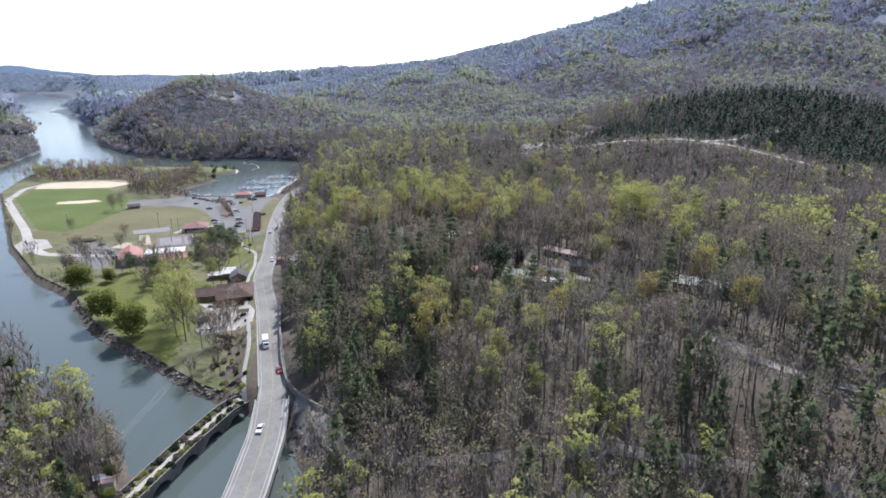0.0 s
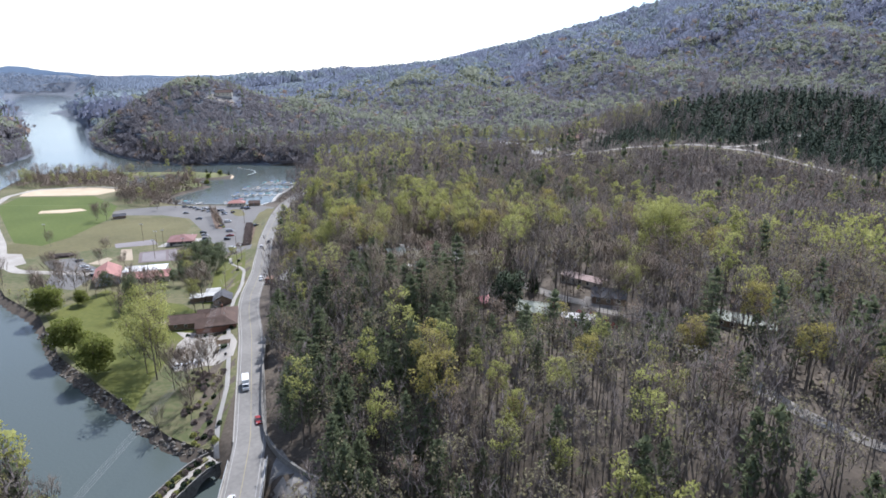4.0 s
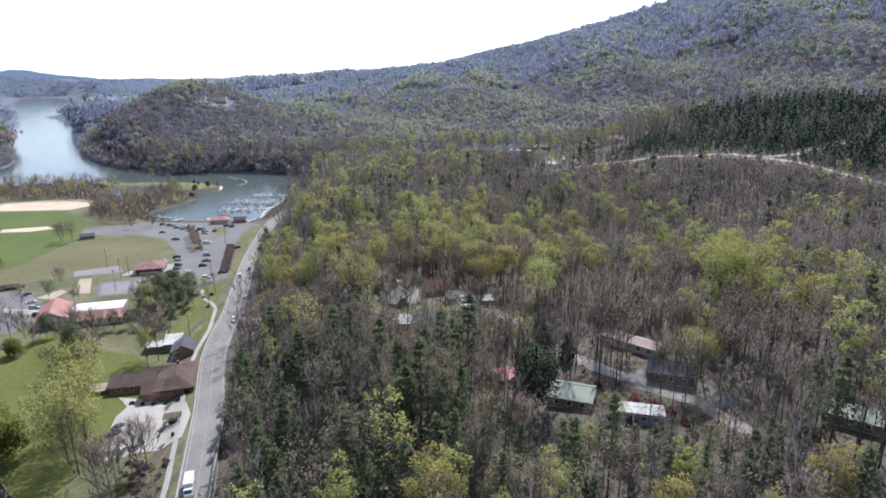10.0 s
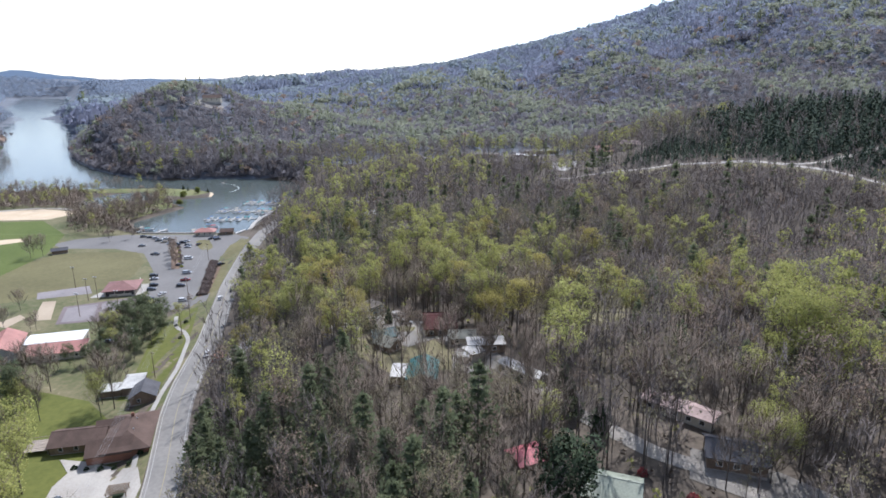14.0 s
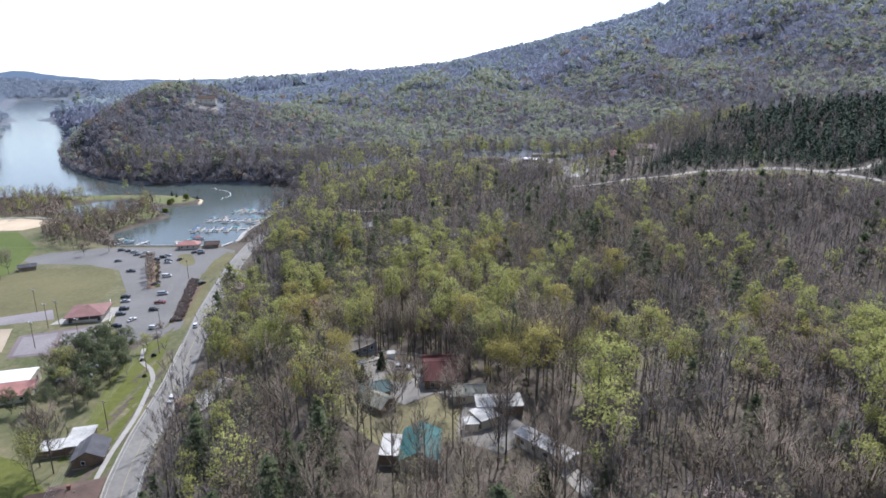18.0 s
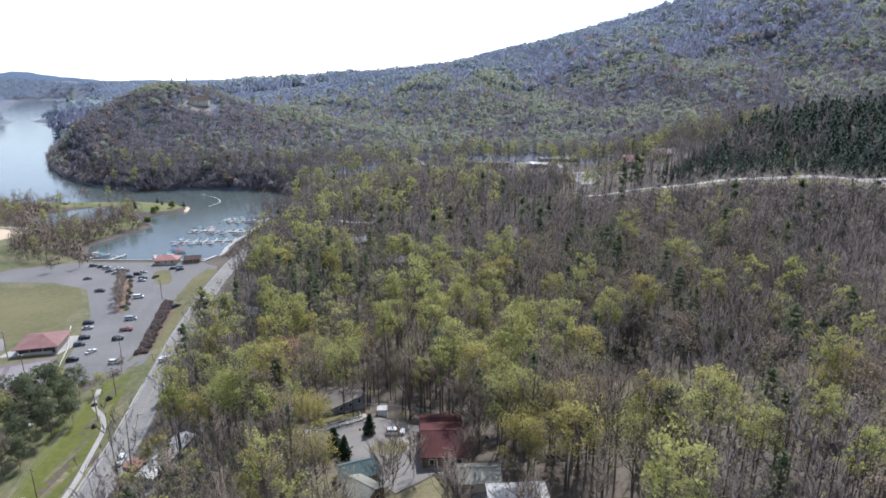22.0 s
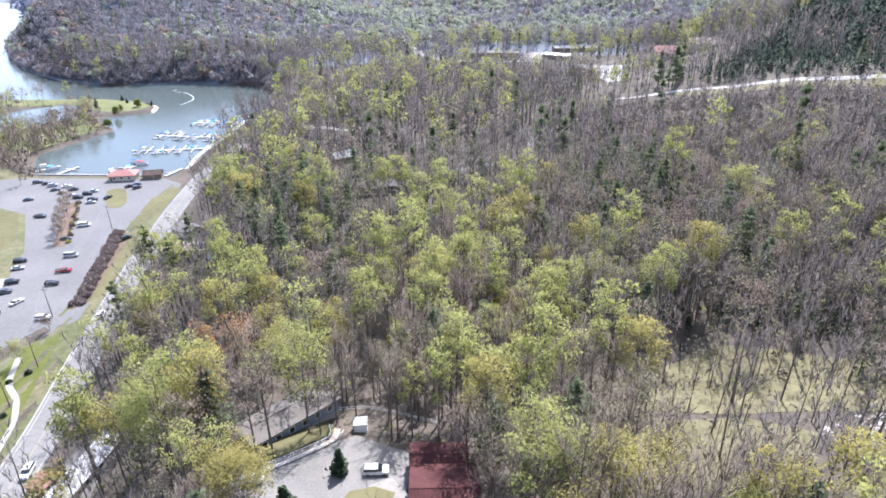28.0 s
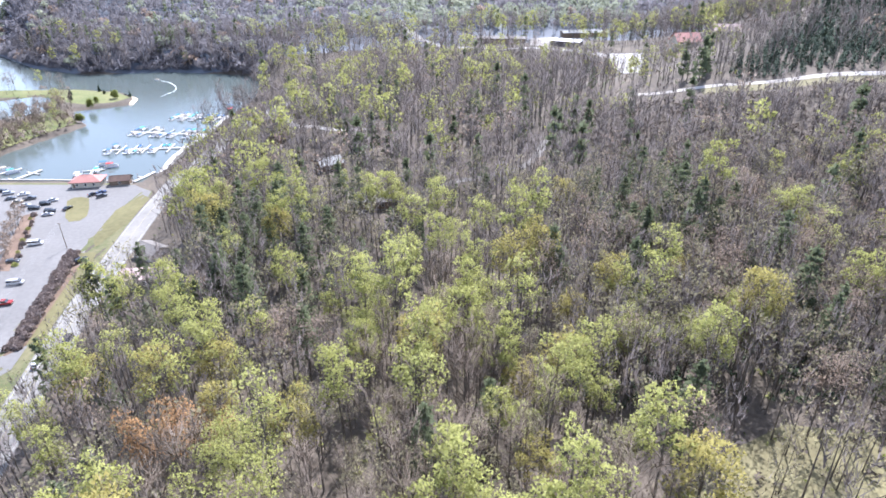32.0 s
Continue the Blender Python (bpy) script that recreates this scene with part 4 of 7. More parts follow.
# ---- houses: name, label, x, y, length along the ridge, depth, turn, eaves, roof rise, walls, the rest ----
HOUSES = [
    ("house", "long slate-blue house with low grey shingle roof", -34.4, 347.5, 19.3, 7.4, 45, 3.2, 1.3, M_SLATEWALL, dict(roof_mat=M_BROWNGREY, roof="hip", windows=6)),
    ("house", "house under a broad dark red metal roof", -1.9, 321.5, 10.5, 13.5, 2, 3.4, 2.2, M_WOODWALL, dict(roof_mat=M_REDROOF, seams=True, windows=3)),
    ("house", "small house with teal standing-seam metal roof", -6.5, 280.5, 11.5, 8, 88, 3.0, 2.0, M_CREAM, dict(roof_mat=M_TEAL, seams=True)),
    ("carport", "open carport with flat white roof", -13.2, 281, 8, 4.2, 88, 2.6, 0.2, M_WOODWALL, dict(roof_mat=M_WHITEROOF, roof="flat", windows=0, over=0.2, category="carport")),
    ("mobile_home", "mobile home with stained white flat roof", 12.5, 299, 11.5, 5.5, 4, 2.9, 0.25, M_WOODWALL, dict(roof_mat=M_WHITEROOF, roof="flat", over=0.25)),
    ("porch", "annex with weathered white flat roof", 8.6, 293.6, 5, 5.2, 30, 2.6, 0.2, M_CREAM, dict(roof_mat=M_WHITEROOF, roof="flat", windows=0, over=0.3, category="annex")),
    ("garden_shed", "tiny shed with bright white roof", 5.2, 291, 3.4, 2.8, 5, 2.2, 0.2, M_CREAM, dict(roof_mat=M_WHITEROOF, roof="flat", windows=0, over=0.2, category="shed")),
    ("mobile_home", "narrow mobile home with long white roof", 21.5, 280, 14.5, 4.3, -47, 2.8, 0.5, M_CREAM, dict(roof_mat=M_WHITEROOF, over=0.25, windows=4, seams=True)),
    ("house_wing", "rear wing under dark red metal roof", -3.1, 332.2, 9.6, 8.0, 2, 3.0, 1.5, M_WOODWALL, dict(roof_mat=M_REDROOF, seams=True, windows=2, category="house")),
    ("house", "small cottage with dull khaki roof", 5.2, 307, 8.4, 6, 2, 2.7, 1.4, M_CREAM, dict(roof_mat=M_KHAKI)),
    ("house", "cottage with blue-grey metal roof", -20.5, 309.5, 7.6, 5.6, 22, 2.8, 1.7, M_WOODWALL, dict(roof_mat=M_BLUEROOF, seams=True)),
    ("outbuilding", "outbuilding with dull khaki metal roof", -18.5, 302.5, 6.5, 6, -35, 2.5, 1.4, M_WOODWALL, dict(roof_mat=M_KHAKI, seams=True, windows=1, category="outbuilding")),
    ("picnic_shelter", "small shelter with rose-red metal roof", 17.8, 239.5, 7.2, 6, 25, 2.4, 1.1, M_WOODWALL, dict(roof_mat=M_ROSEROOF, seams=True, windows=0, category="shelter")),
    ("house", "house with pale green metal roof beside a dark evergreen", 32.5, 226.5, 10.5, 8.5, -20, 3.0, 1.9, M_WOODWALL, dict(roof_mat=M_PALEGREEN, seams=True, windows=3)),
    ("mobile_home", "white and slate-blue mobile home among red shrubs", 46, 216.5, 11.5, 4.6, -14, 2.9, 0.4, M_SLATEWALL, dict(roof_mat=M_WHITEROOF, over=0.25, windows=4, seams=True)),
    ("house", "house with dark grey shingle roof among bare trees", 61.5, 237.5, 11.5, 8.5, -18, 3.0, 1.9, M_WOODWALL, dict(roof_mat=M_DARKROOF, windows=3)),
    ("long_shed", "long low building with faded pink roof", 56.5, 255.5, 17, 5.5, -42, 2.7, 0.7, M_CREAM, dict(roof_mat=M_PINKROOF, windows=5)),
    ("house", "wooden house with long pale green metal roof", 99, 213.5, 18, 7.5, -36, 2.7, 1.7, M_WOODWALL, dict(roof_mat=M_PALEGREEN, seams=True, windows=5, chimney=True)),
    ("cabin", "cabin with pale grey metal roof in the woods", -54, 531, 10, 9, 35, 2.8, 1.8, M_WOODWALL, dict(roof_mat=M_DULLSTEEL, seams=True)),
    ("house", "long grey shingled house half hidden by trees", -29, 494, 21, 10, 4, 3.0, 2.2, M_WOODWALL, dict(roof_mat=M_GREY, windows=4, roof="hip")),
    ("house", "dark gabled house among green trees", -71, 692, 11, 9, 20, 3.2, 2.4, M_WOODWALL, dict(roof_mat=M_DARKROOF, windows=3)),
    ("roadside_shop", "low tan roadside building with flat roof", -105, 463, 19, 7, 4, 3.4, 0.3, M_CREAM, dict(roof_mat=M_PINKROOF, roof="flat", windows=5, category="shop")),
    ("house", "grey-roofed house beside the road", -114, 485, 11, 8, -30, 2.9, 1.7, M_CREAM, dict(roof_mat=M_GREY)),
    ("house", "house with charcoal roof under trees", -86.5, 448, 9, 7.5, -55, 2.9, 1.8, M_WOODWALL, dict(roof_mat=M_DARKROOF)),
    ("long_shed", "long roadside shed with white metal roof", -83.5, 350, 21, 5, 82, 2.6, 0.6, M_CREAM, dict(roof_mat=M_WHITEROOF, seams=True, windows=4)),
    ("hut", "red-brown hut with flat roof by the road", -91.5, 347.5, 4.6, 4.6, 80, 2.6, 0.15, M_BRICK, dict(roof_mat=M_BRICKROOF, roof="flat", windows=1, over=0.2, category="hut")),
    ("house", "house with brown roof above the bend", -86, 574, 10, 8, 60, 3.0, 1.8, M_WOODWALL, dict(roof_mat=M_BROWN)),
]

# ---- forest ----
LOWER_ROAD = [(-44, 176), (-36, 164), (-27, 152), (-10, 144), (12, 139), (40, 137), (80, 120), (120, 96)]
FOREST_ROAD = [(132, 122), (116, 136), (102, 146), (95.4, 151.6), (89, 160.4), (84, 171), (80, 187), (72, 212), (60, 232), (46, 240), (30, 262), (20, 285), (8, 304), (-4, 316), (-14, 330)]
HILL_ROAD = [(88, 590), (98, 584), (116, 578.5), (144, 573), (175, 569), (203, 566), (244, 558), (270, 545), (290, 533), (321, 508), (360, 480)]
HILL_TRACK = [(240, 559), (259, 560), (285, 573), (304, 590), (336, 610), (362, 628)]
CLEAR = [
    [(-50, 148), (-50, 198), (-38, 186), (-24, 170), (-28, 150)],
    [(-384, 1060), (-340, 1060), (-338, 1100), (-386, 1100)],
    [(-42, 328), (-30, 341), (-20, 346), (-7, 340), (-8, 322), (-3, 312), (-12, 304), (-25, 313)],
    [(-24, 288), (-24, 318), (4, 316), (4, 286)],
    [(2, 294), (6, 312), (15, 298), (20, 286), (12, 279), (2, 286)],
    [(24, 216), (24, 222), (44, 226), (58, 220), (56, 210), (40, 212)],
    [(50, 230), (54, 243), (70, 236), (80, 226), (66, 220)],
    [(-84, 334), (-92, 358), (-88, 367), (-80, 362), (-77, 338)],
    [(-121, 448), (-94, 446), (-92, 470), (-108, 494), (-124, 496)],
    [(-62, 520), (-44, 520), (-44, 540), (-62, 540)],
]
GLADE = [(-30, 300), (-22, 318), (6, 318), (24, 306), (34, 286), (28, 262), (4, 260), (-20, 268)]
THIN = [(18, 362), (34, 350), (60, 348), (110, 352), (112, 380), (70, 386), (50, 380), (24, 374)]
VALLEY_LINE = [(-58, 950), (-46, 909), (-32, 875), (-17, 834), (-2, 820), (22, 810), (45, 805), (72, 796), (89, 786), (105, 754), (110, 724)]
LOWER_LOT = [(113, 748), (128, 714), (119, 676), (109, 655), (102, 664), (104, 706), (104, 740)]
UPPER_LOT = [(62, 812), (67, 850), (90, 872), (114, 840), (112, 786), (100, 792), (80, 802)]
VALLEY = [LOWER_LOT, UPPER_LOT, [(14, 822), (66, 816), (66, 848), (14, 852)], [(136, 676), (136, 702), (186, 702), (186, 676)], [(118, 640), (120, 676), (172, 676), (160, 640)]]
BEND_DRIVE = [(-104, 660), (-99, 640), (-92, 616), (-82, 598), (-64, 587), (-44, 582)]
WOOD_LANE = [(40, 546), (35, 531), (29, 521), (17, 514), (3, 511), (-12, 508)]
LANE_SIDE = [(110, 132), (98, 139.5), (90.5, 146), (84, 155), (79, 166), (75, 184)]


def usable(p):
    x, y = p[:, 0], p[:, 1]
    ok = shore_distance(x, y) > 2.0
    d = x - np.interp(y, ROAD_Y, ROAD_X)
    east = (d > np.where(y > 600, 6, 10)) | (y > 800)
    west = x < np.interp(y, [60, 150, 228, 305, 460, 700, 930, 1430, 4300], [-83, -86, -177, -255, -390, -530, -600, -1000, -2650]) - 2
    ok &= east | west | ((d < -5) & (y > 628) & (x > -165))
    for line, w in ((LOWER_ROAD, 1.6), (FOREST_ROAD, 3.2), (HILL_ROAD, 9.0), (HILL_TRACK, 5.0), (VALLEY_LINE, 8.0), (BEND_DRIVE, 4.5), (WOOD_LANE, 3.2), (LANE_SIDE, 6.5)):
        ok &= ~near_line(p, line, w)
    for o in CLEAR + VALLEY:
        ok &= ~in_outline(p, o)
    ok &= ~in_outline(p, GLADE) | (rng(2).random(len(p)) < 0.72)
    ok &= ~in_outline(p, [(86, 186), (84, 212), (112, 206), (116, 180)]) | (rng(11).random(len(p)) < 0.8)
    ok &= ~in_outline(p, [(34, 318), (32, 346), (70, 348), (90, 342), (76, 324)]) | (rng(12).random(len(p)) < 0.4)
    ok &= ~in_outline(p, THIN) | (rng(1).random(len(p)) < 0.42)
    for row in HOUSES:
        hx, hy, w, d, rot = row[2:7]
        c, s = math.cos(radians(rot)), math.sin(radians(rot))
        u, v = (x - hx) * c + (y - hy) * s, -(x - hx) * s + (y - hy) * c
        ok &= (np.abs(u) > w / 2 + 2.2) | (np.abs(v) > d / 2 + 2.2)
    return p[ok]


def dressed(p, g, lo=0.75, hi=1.2):
    z = ground(p[:, 0], p[:, 1]) - 0.15
    return np.c_[p, z, g.uniform(lo, hi, len(p)), g.uniform(0, 6.28, len(p))]


def mixed(p, seed):
    """0 bare, 1 green, 2 budding, 3 pine, by stretch of the hill."""
    g = rng(seed)
    x, y = p[:, 0], p[:, 1]
    belt = (0.35 + 0.9 * (patchy(p, 0.045, 5) > 0.5)) * 0.75 * np.exp(-((y - np.interp(x, [-130, 10, 60, 140, 260, 420], [385, 392, 345, 280, 248, 235])) / 24) ** 2) * (x > -130) + 0.3 * np.exp(-(((x - 70) / 60) ** 2 + ((y - 330) / 40) ** 2))
    piny = 0.34 * (x < 5) * (x > -75) * (y < 285) * (y > 150) + 0.25 * np.exp(-(((x - 100) / 50) ** 2 + ((y - 130) / 40) ** 2)) + 0.05 + 0.32 * np.exp(-(((x - 48) / 38) ** 2 + ((y - 192) / 16) ** 2))
    piny = piny + 0.55 * np.exp(-(((x + 62) / 32) ** 2 + ((y - 445) / 26) ** 2)) + 0.6 * np.exp(-(((x - 63) / 14) ** 2 + ((y - 462) / 24) ** 2))
    wob = patchy(p, 0.02, seed)
    green = np.clip(0.12 + 0.2 * belt + 0.4 * (wob - 0.5) + 0.06 * (x < 30) * smooth(325, 350, y) * (1 - smooth(400, 450, y)), 0.04, 0.5) * np.where((x > 20) & (y > np.interp(x, [20, 60, 110, 200], [398, 345, 312, 275])) & (y < 600), 0.35, 1) * (0.5 + 0.55 * smooth(225, 290, y + 0.3 * x)) * np.where((x < -150) & (y > 800), 0.3, 1)
    r = g.random(len(p))
    kind = np.zeros(len(p), int)
    kind[r < green] = 1
    kind[(r >= green) & (r < green + 0.045 + 0.05 * (x > 45) * (y < 560) + 0.05 * (x > 80) * (y < 480))] = 2
    kind[(g.random(len(p)) < piny * (1 - belt * 0.9)) & ~in_outline(p, GLADE)] = 3
    return kind


KINDS = [("bare_tree", "grey deciduous tree with bare twigs and first buds", M_THIN), ("spring_tree", "deciduous tree with fresh yellow-green leaves", M_LEAF),
         ("budding_tree", "deciduous tree with russet spring buds", M_BUD), ("pine_tree", "tall dark green pine with layered boughs", M_NEEDLE)]


def tree_proto(name, label, proto, crown_mat):
    top = new(name)
    tagged(top, label, "tree", group="trees on the hillside")
    (wood, twig, leaf) = proto
    t = new("trunk", mesh_from("trunk", *wood, [M_BARK]))
    t.parent = top
    pieces, slots = [], []
    for k, piece in enumerate((twig, leaf)):
        if piece is not None:
            pieces.append(piece)
            slots.append(np.full(len(piece[1]), k))
    pieces, soft = rounded(pieces)
    c = new("crown", mesh_from("crown", *gather(pieces), [M_TWIG, crown_mat], np.concatenate(slots), normals=np.concatenate(soft)))
    c.parent = top
    return top


PROTOS = [BARE, GREEN, BUDDING, PINE]
near = usable(np.r_[spread_points(-30, 150, 98, 245, 7.6, 4), spread_points(-112, 150, 96, 490, 5.2, 5), spread_points(24, 150, 390, 490, 6.5, 6)])
solo = np.zeros(len(near), bool)
for x, y in ((-54, 366), (-38, 361)):
    solo |= np.hypot(near[:, 0] - x, near[:, 1] - y) < 6
    solo |= (np.abs(near[:, 0] - x * near[:, 1] / y * 1.0) < 5) & (near[:, 1] < y) & (near[:, 1] > y - 16)
near = near[~solo]
kinds = mixed(near, 7)
vista = in_outline(near, [(-20, 232), (-20, 276), (16, 276), (16, 246), (10, 232)])
kinds[vista & (kinds != 2)] = 0
g = rng(9)
rows = dressed(near, g, 0.68, 1.28)
rows[vista, 3] *= 0.8
rows[in_outline(near, [(-64, 304), (-64, 336), (-42, 328), (-25, 313), (-25, 300)]), 3] *= 0.66
rows[in_outline(near, [(0, 160), (0, 226), (72, 226), (72, 160)]), 3] *= 0.8
rows[in_outline(near, [(18, 196), (20, 222), (62, 222), (64, 190)]), 3] *= 0.6
stretch = (near[:, 0] > -95) & (near[:, 0] < 110) & (near[:, 1] > 140)
for k, (name, label, crown_mat) in enumerate(KINDS):
    sel = np.flatnonzero((kinds == k) & stretch)
    order = np.argsort(np.abs(near[sel, 0]) + 0.35 * np.abs(near[sel, 1] - 300))
    most = 210 if k == 1 else 290
    single, rest = sel[order[:most]], np.r_[sel[order[most:]], np.flatnonzero((kinds == k) & ~stretch)]
    tops = [tree_proto(name, "deciduous tree with fresh golden leaves" if k == 1 and i == 2 else label, p, M_GOLD if k == 1 and i == 2 else crown_mat) for i, p in enumerate(PROTOS[k])]
    for j, i in enumerate(single):
        x, y, z, s, a = rows[i]
        m = pose(x, y, z, 0, 0, math.degrees(a)) @ Matrix.Diagonal((s, s, s, 1))
        if j < len(tops):
            tops[j].matrix_basis = m
        else:
            copy_thing(tops[j % len(tops)], pose(0, 0, 0)).matrix_basis = m
    if len(rest):
        joined(name.replace("tree", "woods"), (LIGHT_BARE, LIGHT_GREEN, LIGHT_BUD, LIGHT_PINE)[k], rows[rest], [M_BARK, M_MIDTWIG, crown_mat], "hillside woods, " + label, "woods")

mid = usable(np.r_[spread_points(-500, -150, 815, 900, 7.5, 14), spread_points(150, 420, 90, 490, 6.2, 15), spread_points(-150, 200, 490, 700, 6.0, 16), spread_points(200, 520, 490, 900, 7.0, 13), spread_points(-150, 200, 700, 900, 7.6, 12), spread_points(-330, -84, 100, 300, 5.6, 17)])
kinds = mixed(mid, 17)
x, y = mid[:, 0], mid[:, 1]
hill_pines = (y > np.interp(x, [95, 150, 214, 249, 300, 360, 520], [620, 584, 578, 570, 540, 505, 480])) & (x > np.interp(y, [480, 570, 600, 700, 790], [150, 126, 138, 235, 330])) & (y < 790)
kinds[hill_pines & (rng(3).random(len(mid)) < np.interp(x, [120, 190, 240], [0.3, 0.55, 0.82]))] = 3
kinds[hill_pines & (kinds != 3)] = 0
kinds[hill_pines & (kinds == 3)] = 4
clearing = (x > 70) & (y < np.interp(x, [70, 148, 214, 268, 520], [584, 572, 566, 545, 470])) & (y > np.interp(x, [70, 148, 214, 268, 520], [560, 545, 540, 505, 440]))
keep = ~clearing | (rng(4).random(len(mid)) < 0.06)
mid, kinds = mid[keep], kinds[keep]
rows = dressed(mid, rng(19), 0.62, 1.28)
below = np.interp(mid[:, 0], [60, 110, 175, 244, 290, 360, 420], [592, 579, 569, 558, 533, 480, 450]) - mid[:, 1]
rows[:, 3] *= np.where((mid[:, 0] > 60) & (below > 0), np.clip((below - 6) / 45, 0.35, 1), 1)
rows[in_outline(mid, [(10, 800), (60, 700), (96, 610), (128, 610), (150, 700), (130, 800)]), 3] *= 0.62
rows[kinds == 4, 3] *= np.clip(0.32 + 0.44 * smooth(10, 75, -below[kinds == 4]), 0, 1) * (0.55 + 0.5 * smooth(140, 270, mid[kinds == 4, 0]))
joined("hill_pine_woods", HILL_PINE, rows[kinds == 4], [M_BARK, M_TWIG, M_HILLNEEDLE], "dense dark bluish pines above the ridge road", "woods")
for k, protos in enumerate((BARE_MID, GREEN_MID, BUD_MID, PINE_MID)):
    joined(KINDS[k][0].replace("tree", "woods_beyond"), protos, rows[kinds == k], [M_BARK, M_MIDTWIG, (M_MIDTHIN, M_LEAF, M_BUD, M_NEEDLE)[k]], "woods farther off, " + KINDS[k][1], "woods")

far = usable(np.r_[spread_points(-1000, -520, 640, 1300, 11, 18), spread_points(-620, 900, 800, 1350, 9.6, 25), spread_points(-700, 1300, 1350, 2000, 14, 26), spread_points(-1600, -400, 1050, 3000, 22, 27), spread_points(-3300, -1250, 1200, 3000, 29, 33), spread_points(-3200, -1000, 2500, 4200, 48, 36)])
remote = usable(spread_points(-4500, -300, 2900, 4700, 40, 28))
far = far[(far[:, 1] > 900) | (far[:, 0] < -150) | (far[:, 0] > 520)]
# forest across the lake takes the twig colour with stronger painted haze
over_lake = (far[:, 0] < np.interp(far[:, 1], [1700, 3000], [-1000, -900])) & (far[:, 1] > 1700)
joined("lakeside_forest", FAR_BARE, dressed(far[over_lake], rng(37), 2.9, 3.6), [M_LAKESIDE] * 3, "forest on far lake shores, tinted blue-grey for haze", "forest")
far = far[~over_lake]
r, wob = rng(29).random(len(far)), patchy(far, 0.008, 3)
green = np.clip(0.26 + 1.8 * (wob - 0.5) + 1.5 * (patchy(far, 0.028, 6) - 0.5), 0.03, 0.8) - 0.12 * smooth(1300, 1800, far[:, 1]) + 0.2 * (far[:, 0] < 170) * (far[:, 0] > -280) * (far[:, 1] < 1500)
green = green * np.where((far[:, 0] < -150) & (far[:, 1] < 1080), 0.3, 1)
kinds = np.where(r < green, 1, np.where(r < green + 0.03, 2, 0))
kinds[rng(30).random(len(far)) < 0.05] = 3
rows = dressed(far, rng(31), 1.2, 1.55)
big = far[:, 0] < np.interp(far[:, 1], [900, 1350, 3000], [-700, -760, -400])
rows[big, 3] *= 2.7
rows[far[:, 1] > 1350, 3] *= 1.75
joined("remote_forest", FAR_BARE, dressed(remote, rng(32), 3.6, 5.0), [M_REMOTE] * 3, "forest beyond the lake, tinted pale blue for haze", "forest")
# bare and green crowns turn bluer by distance, haze painted in steps
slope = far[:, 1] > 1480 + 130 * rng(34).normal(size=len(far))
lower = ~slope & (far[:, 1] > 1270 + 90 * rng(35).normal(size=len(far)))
for k, (word, m, label) in enumerate((("bare", M_FARTWIG, "leafless grey mountain forest with painted haze"), ("green", M_FARLEAF, "yellow-green mountain forest with painted haze"),
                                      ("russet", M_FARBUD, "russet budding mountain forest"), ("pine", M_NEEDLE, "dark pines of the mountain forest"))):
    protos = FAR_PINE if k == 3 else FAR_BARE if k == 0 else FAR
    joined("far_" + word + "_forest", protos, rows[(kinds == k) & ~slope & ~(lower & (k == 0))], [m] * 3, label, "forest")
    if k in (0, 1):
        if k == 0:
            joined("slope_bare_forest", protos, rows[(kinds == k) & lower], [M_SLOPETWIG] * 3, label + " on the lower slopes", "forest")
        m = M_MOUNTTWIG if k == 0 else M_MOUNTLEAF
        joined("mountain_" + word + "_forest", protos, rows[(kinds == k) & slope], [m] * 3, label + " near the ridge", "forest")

fringe = np.array([p for a, b in zip(SHORE2[3:14], SHORE2[4:15]) for p in np.linspace(a, b, max(2, int(math.dist(a, b) / 4)))])
fringe = np.r_[fringe, fringe, fringe] + rng(41).normal(size=(3 * len(fringe), 2)) * 6
fringe = fringe[shore_distance(fringe[:, 0], fringe[:, 1]) > 0.3]
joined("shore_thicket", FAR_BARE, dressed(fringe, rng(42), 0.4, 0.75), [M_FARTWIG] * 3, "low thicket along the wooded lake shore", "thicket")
slope = spread_points(-640, -150, 815, 1010, 5.0, 43)
sd = shore_distance(slope[:, 0], slope[:, 1])
slope = slope[(sd > 1.5) & (sd < 75)]
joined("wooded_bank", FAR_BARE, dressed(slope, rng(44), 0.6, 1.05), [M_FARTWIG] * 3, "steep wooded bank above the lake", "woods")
brush = spread_points(60, 420, 430, 592, 3.6, 45)
below = np.interp(brush[:, 0], [60, 110, 175, 244, 290, 360, 420], [592, 579, 569, 558, 533, 480, 450]) - brush[:, 1]
brush = brush[(below > 13) & (below < 80) & (rng(46).random(len(brush)) < 0.8)]
joined("scrub", FAR, dressed(brush, rng(47), 0.22, 0.5), [M_SCRUB] * 3, "brown leafless scrub on the cleared slope", "scrub")
quayside = spread_points(-146, -139, 566, 720, 3.2, 48)
quayside = quayside[shore_distance(quayside[:, 0], quayside[:, 1]) > 1.0]
joined("quayside_brush", FAR, dressed(quayside, rng(49), 0.12, 0.3), [M_SCRUB] * 3, "leafless brush between road and marina", "scrub")
thicket = spread_points(28, 130, 386, 418, 3.2, 53)
thicket = thicket[(thicket[:, 1] > np.interp(thicket[:, 0], [28, 60, 130], [388, 390, 384])) & (rng(54).random(len(thicket)) < 0.75)]
joined("laurel_thicket", FAR, dressed(thicket, rng(55), 0.18, 0.42), [M_DARKLEAF] * 3, "dark evergreen undergrowth above the stream", "thicket")
SMALL = [far_crown(s, 12, 5.0, 3.2, 1.2, 3) for s in (91, 92, 93)]
